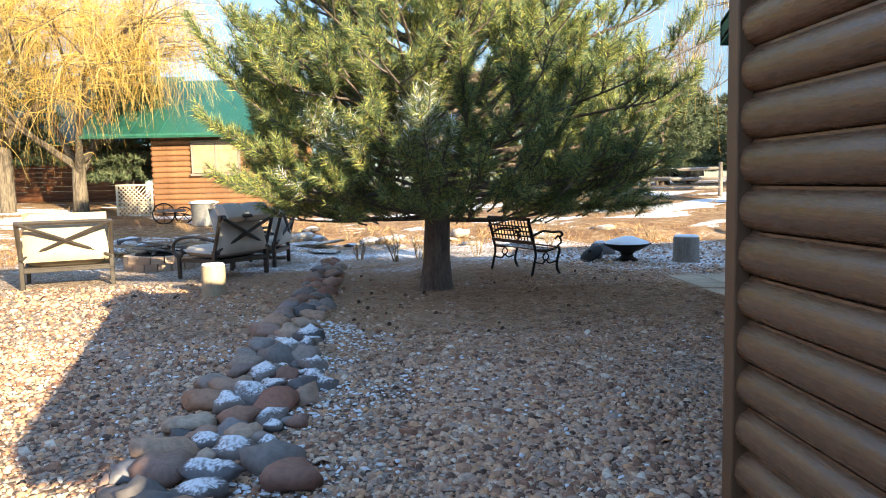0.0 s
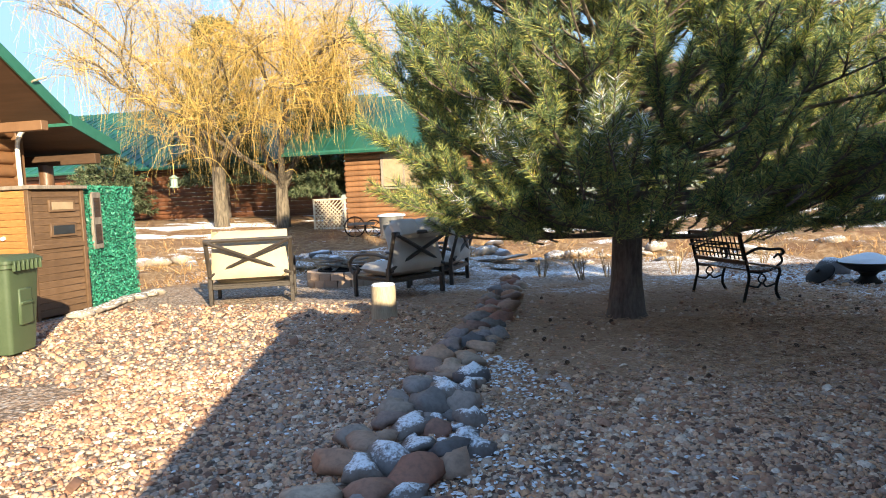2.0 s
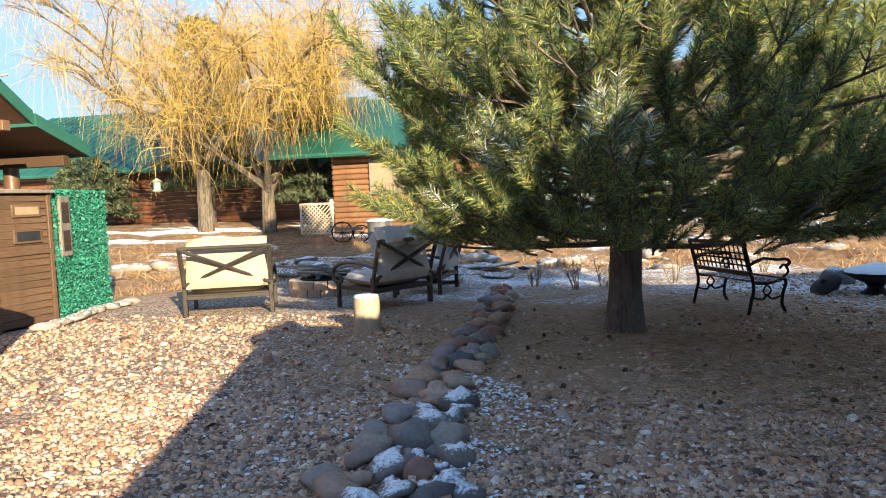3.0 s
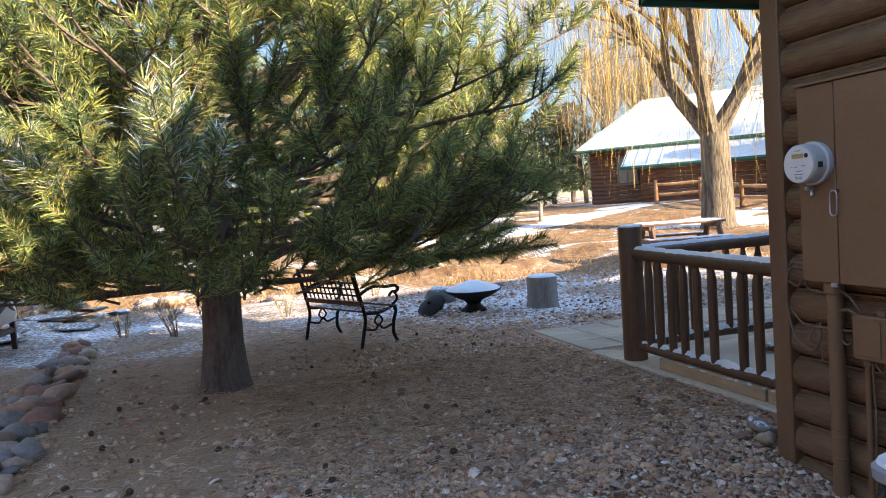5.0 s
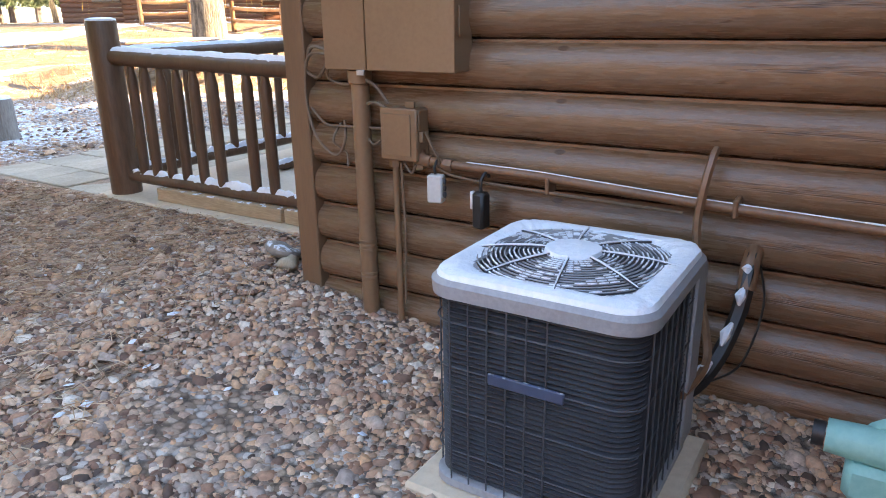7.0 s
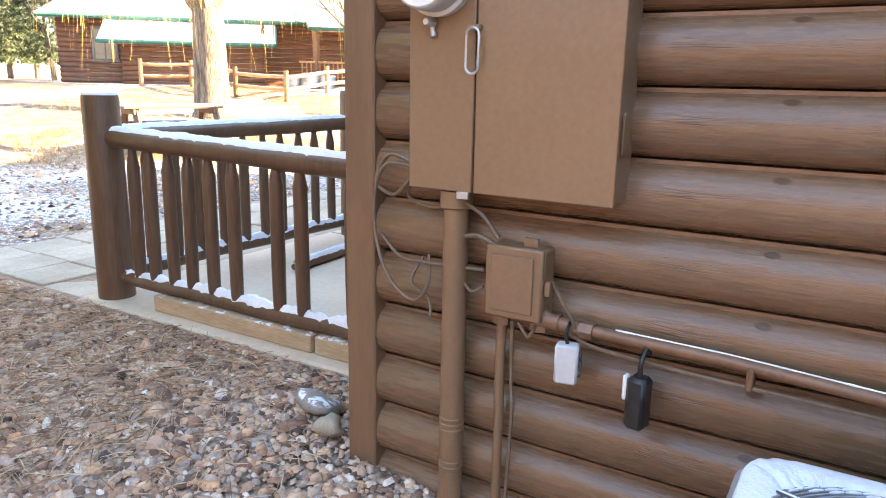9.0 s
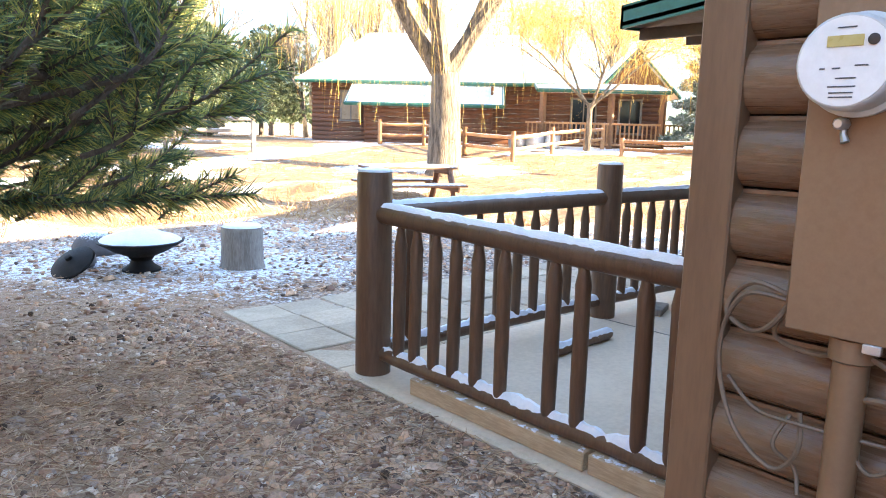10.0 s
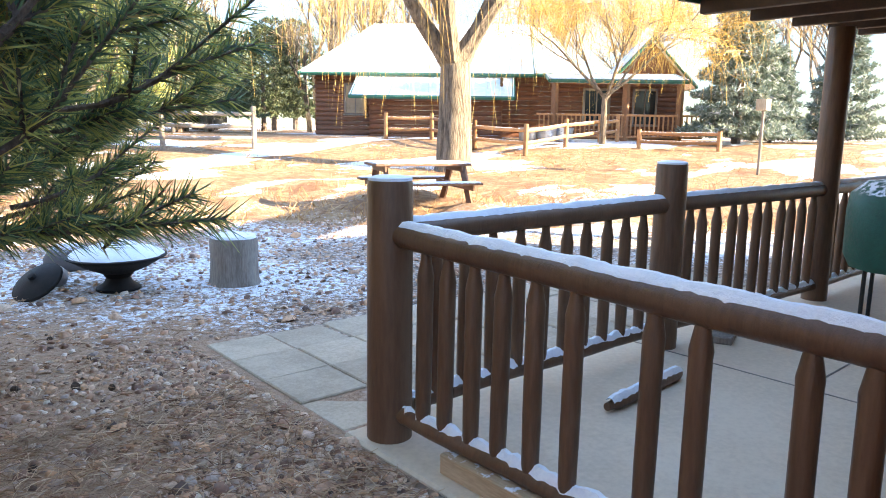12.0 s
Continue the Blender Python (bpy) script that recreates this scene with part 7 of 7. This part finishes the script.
def gravel():
    rng = np.random.default_rng(8)
    zones = (((0.2, 3.24), (2.4, 5.6), 30000, 0.0130), ((0.6, 3.70), (5.6, 8.0), 16000, 0.0128), ((-3.6, 1.3), (1.9, 6.5), 30000, 0.0144), ((-6.3, 3.4), (6.0, 10.2), 13000, 0.0185), ((1.6, 3.72), (7.6, 9.8), 7500, 0.0140), ((2.2, 8.0), (9.6, 14.0), 6000, 0.020))
    pts, sizes = [], []
    for (x0, x1), (y0, y1), n, s in zones:
        p = np.stack([rng.uniform(x0, x1, n), rng.uniform(y0, y1, n)], 1)
        keep = ~((np.abs(p[:, 0] - 2.634) < 0.31) & (np.abs(p[:, 1] - 4.135) < 0.32))
        duff = np.hypot(p[:, 0] - 0.9, p[:, 1] - 9.0)
        keep &= (duff > 2.3) | (rng.random(n) < 0.4)
        keep &= (duff > 3.5) | (rng.random(n) < 0.75)
        keep &= (p[:, 1] < 9.6) | (rng.random(n) < 0.5)
        keep &= ~((p[:, 0] > 3.70) & (p[:, 1] > 5.6) & (p[:, 1] < 9.62))
        pts.append(p[keep])
        sizes.append(s * rng.lognormal(0, 0.36, keep.sum()))
    p, s = np.concatenate(pts), np.concatenate(sizes)
    near = (p[:, 0] > 0.2) & (p[:, 1] < 8.0)
    v, f = scatter(near.sum(), p[near], s[near], (0.42, 0.80), rng, 0.22, 6)
    v2, f2 = scatter((~near).sum(), p[~near], s[~near] * 1.06, (0.42, 0.80), rng, 0.22)
    v, f = np.concatenate([v, v2]), np.concatenate([f, f2 + len(v)])
    ob = new("gravel", quick("gravel", v, f, PEBBLE))
    tagged(ob, "loose brown, grey and tan gravel stones", "gravel", kind="stuff")
    # snow caught between the stones
    n = 9000
    u = rng.random(n)
    a = np.stack([-0.72 + rng.normal(size=n) * 0.42 + 0.15, 2.6 + 5.2 * rng.random(n)], 1)
    b = np.stack([rng.uniform(-3.0, 3.2, n), rng.uniform(2.4, 9.0, n)], 1)
    q = np.where((u < 0.56)[:, None], a, b)
    nn = np.array([noise.noise((x * 1.4, y * 1.4, 1)) + 0.5 * noise.noise((x * 5, y * 5, 4)) for x, y in q])
    q = q[nn > 0.04]
    duff = np.hypot(q[:, 0] - 0.9, q[:, 1] - 9.0)
    q = q[(duff > 2.4) & ~((q[:, 0] > 2.2) & (q[:, 1] < 4.5)) & ((q[:, 0] < 0.9) | (rng.random(len(q)) < 0.2))]
    v, f = scatter(len(q), q, 0.010 * np.minimum(rng.lognormal(0, 0.6, len(q)), 2.0), (0.2, 0.4), rng, 1.1)
    tagged(new("snow_flecks", quick("snow_flecks", v, f, SNOW)), "small flecks of snow caught on the gravel", "snow", kind="stuff")


gravel()


def litter():
    rng = np.random.default_rng(12)
    n = 17000
    r = 3.3 * np.sqrt(rng.random(n))
    a = rng.uniform(0, 6.283, n)
    p = np.stack([1.2 + r * np.cos(a) * 1.25, 8.6 + r * np.sin(a), rng.uniform(0.006, 0.03, n)], 1)
    near = np.stack([rng.uniform(0.8, 3.66, 9000), 6.2 + 2.6 * rng.random(9000) ** 0.75, rng.uniform(0.012, 0.034, 9000)], 1)
    p = np.concatenate([p, near])
    p = p[~((p[:, 0] > 3.7) & (p[:, 1] < 9.6))]
    n = len(p)
    d = rng.normal(size=(n, 3)) * np.array([1, 1, 0.12])
    d /= np.linalg.norm(d, axis=1, keepdims=True)
    paths = p[:, None, :] + d[:, None, :] * (np.linspace(-0.5, 0.5, 3) * 0.10)[None, :, None]
    paths[:, 1, 2] += 0.006
    v, f = ribbons(paths, np.full(n, 0.0021), rng)
    tagged(new("pine_litter", quick("pine_litter", v, f, DUFF)), "fallen brown pine needles on the gravel", "pine needles", kind="stuff")
    # dry grass on the banks
    n = 34000
    ang, rad = rng.uniform(-0.2, 3.1, n), 12.4 + 12.0 * rng.random(n) ** 1.7
    x, y = 0.5 + rad * np.cos(ang), 3.0 + rad * np.sin(ang)
    ok = np.array([noise.noise((a_ * 0.5, b_ * 0.5, 2)) > -0.1 for a_, b_ in zip(x, y)])
    x, y = x[ok], y[ok]
    n = len(x)
    z = np.array([g(a_, b_) for a_, b_ in zip(x, y)])
    d = rng.normal(size=(n, 3)) * 0.5
    d[:, 2] = rng.uniform(0.3, 1, n)
    p = np.stack([x, y, z - 0.01], 1)
    L = rng.uniform(0.06, 0.28, n)
    paths = p[:, None, :] + d[:, None, :] * (np.linspace(0, 1, 3))[None, :, None] * L[:, None, None]
    v, f = ribbons(paths, np.full(n, 0.006), rng)
    tagged(new("dry_grass", quick("dry_grass", v, f, DRYGRASS)), "short dry tan grass on the bank", "grass", kind="stuff")


litter()


def fallen_cones():
    """Pine cones lying on the needles under the tree."""
    rnd = random.Random(41)
    me = Mesh()
    me.lathe([(0.004, -0.032), (0.018, -0.026), (0.026, -0.012), (0.024, -0.009), (0.029, 0.002), (0.023, 0.006), (0.022, 0.017), (0.014, 0.020), (0.004, 0.034)], 9)
    me.smooth = False
    shared = me.data("pine_cone", CONE)
    spots = [(rnd.gauss(1.3, 1.6), rnd.gauss(8.1, 1.1)) for _ in range(44)]
    for x, y in spots:
        if -1.0 < x < 3.5 and 5.4 < y < 10.6 and math.hypot(x - 0.63, y - 9.05) > 0.35:
            ob = part("fallen_cone", shared, CONE, m=pose(x, y, 0.020, rnd.uniform(70, 110), 0, rnd.uniform(0, 360)) @ Matrix.Scale(rnd.uniform(0.55, 0.85), 4))
            tagged(ob, "dark brown pine cone lying on the needles", "pine cone", "fallen pine cones")


CONE = mat("dark_pine_cone", (0.035, 0.022, 0.015), (0.11, 0.065, 0.04), 90, 20, 0.9, 0.4)
fallen_cones()


def dry_shrub(x, y, h, seed, label):
    """A few thin bare stems from one root."""
    rnd = random.Random(seed)
    t = thing("dry_shrub", label, "shrub", (x, y, g(x, y)))
    for _ in range(9):
        a = rnd.uniform(0, 6.283)
        pts = curve((0.03 * math.cos(a), 0.03 * math.sin(a), -0.05), (0.35 * math.cos(a), 0.35 * math.sin(a), 1.0), h * rnd.uniform(0.6, 1.0), 5, 0.12, 0.2, rnd)
        stem = [(pts, 0.008, 0.003)]
        for k in (2, 3, 4):
            stem.append((curve(pts[k], (rnd.uniform(-0.7, 0.7), rnd.uniform(-0.7, 0.7), 0.8), h * 0.3, 3, 0.1, 0.2, rnd), 0.004, 0.002))
        part("stem", limb_mesh(stem, 4), DRYTWIG, t)


for i_, (x_, y_, h_) in enumerate(((0.15, 12.3, 0.62), (0.55, 12.6, 0.5), (-0.5, 12.8, 0.4), (1.6, 12.9, 0.5), (3.2, 14.2, 0.6), (-6.2, 15.4, 0.7), (5.6, 15.0, 0.5))):
    dry_shrub(x_, y_, h_, 300 + i_, "leafless dry shrub of thin pale stems")
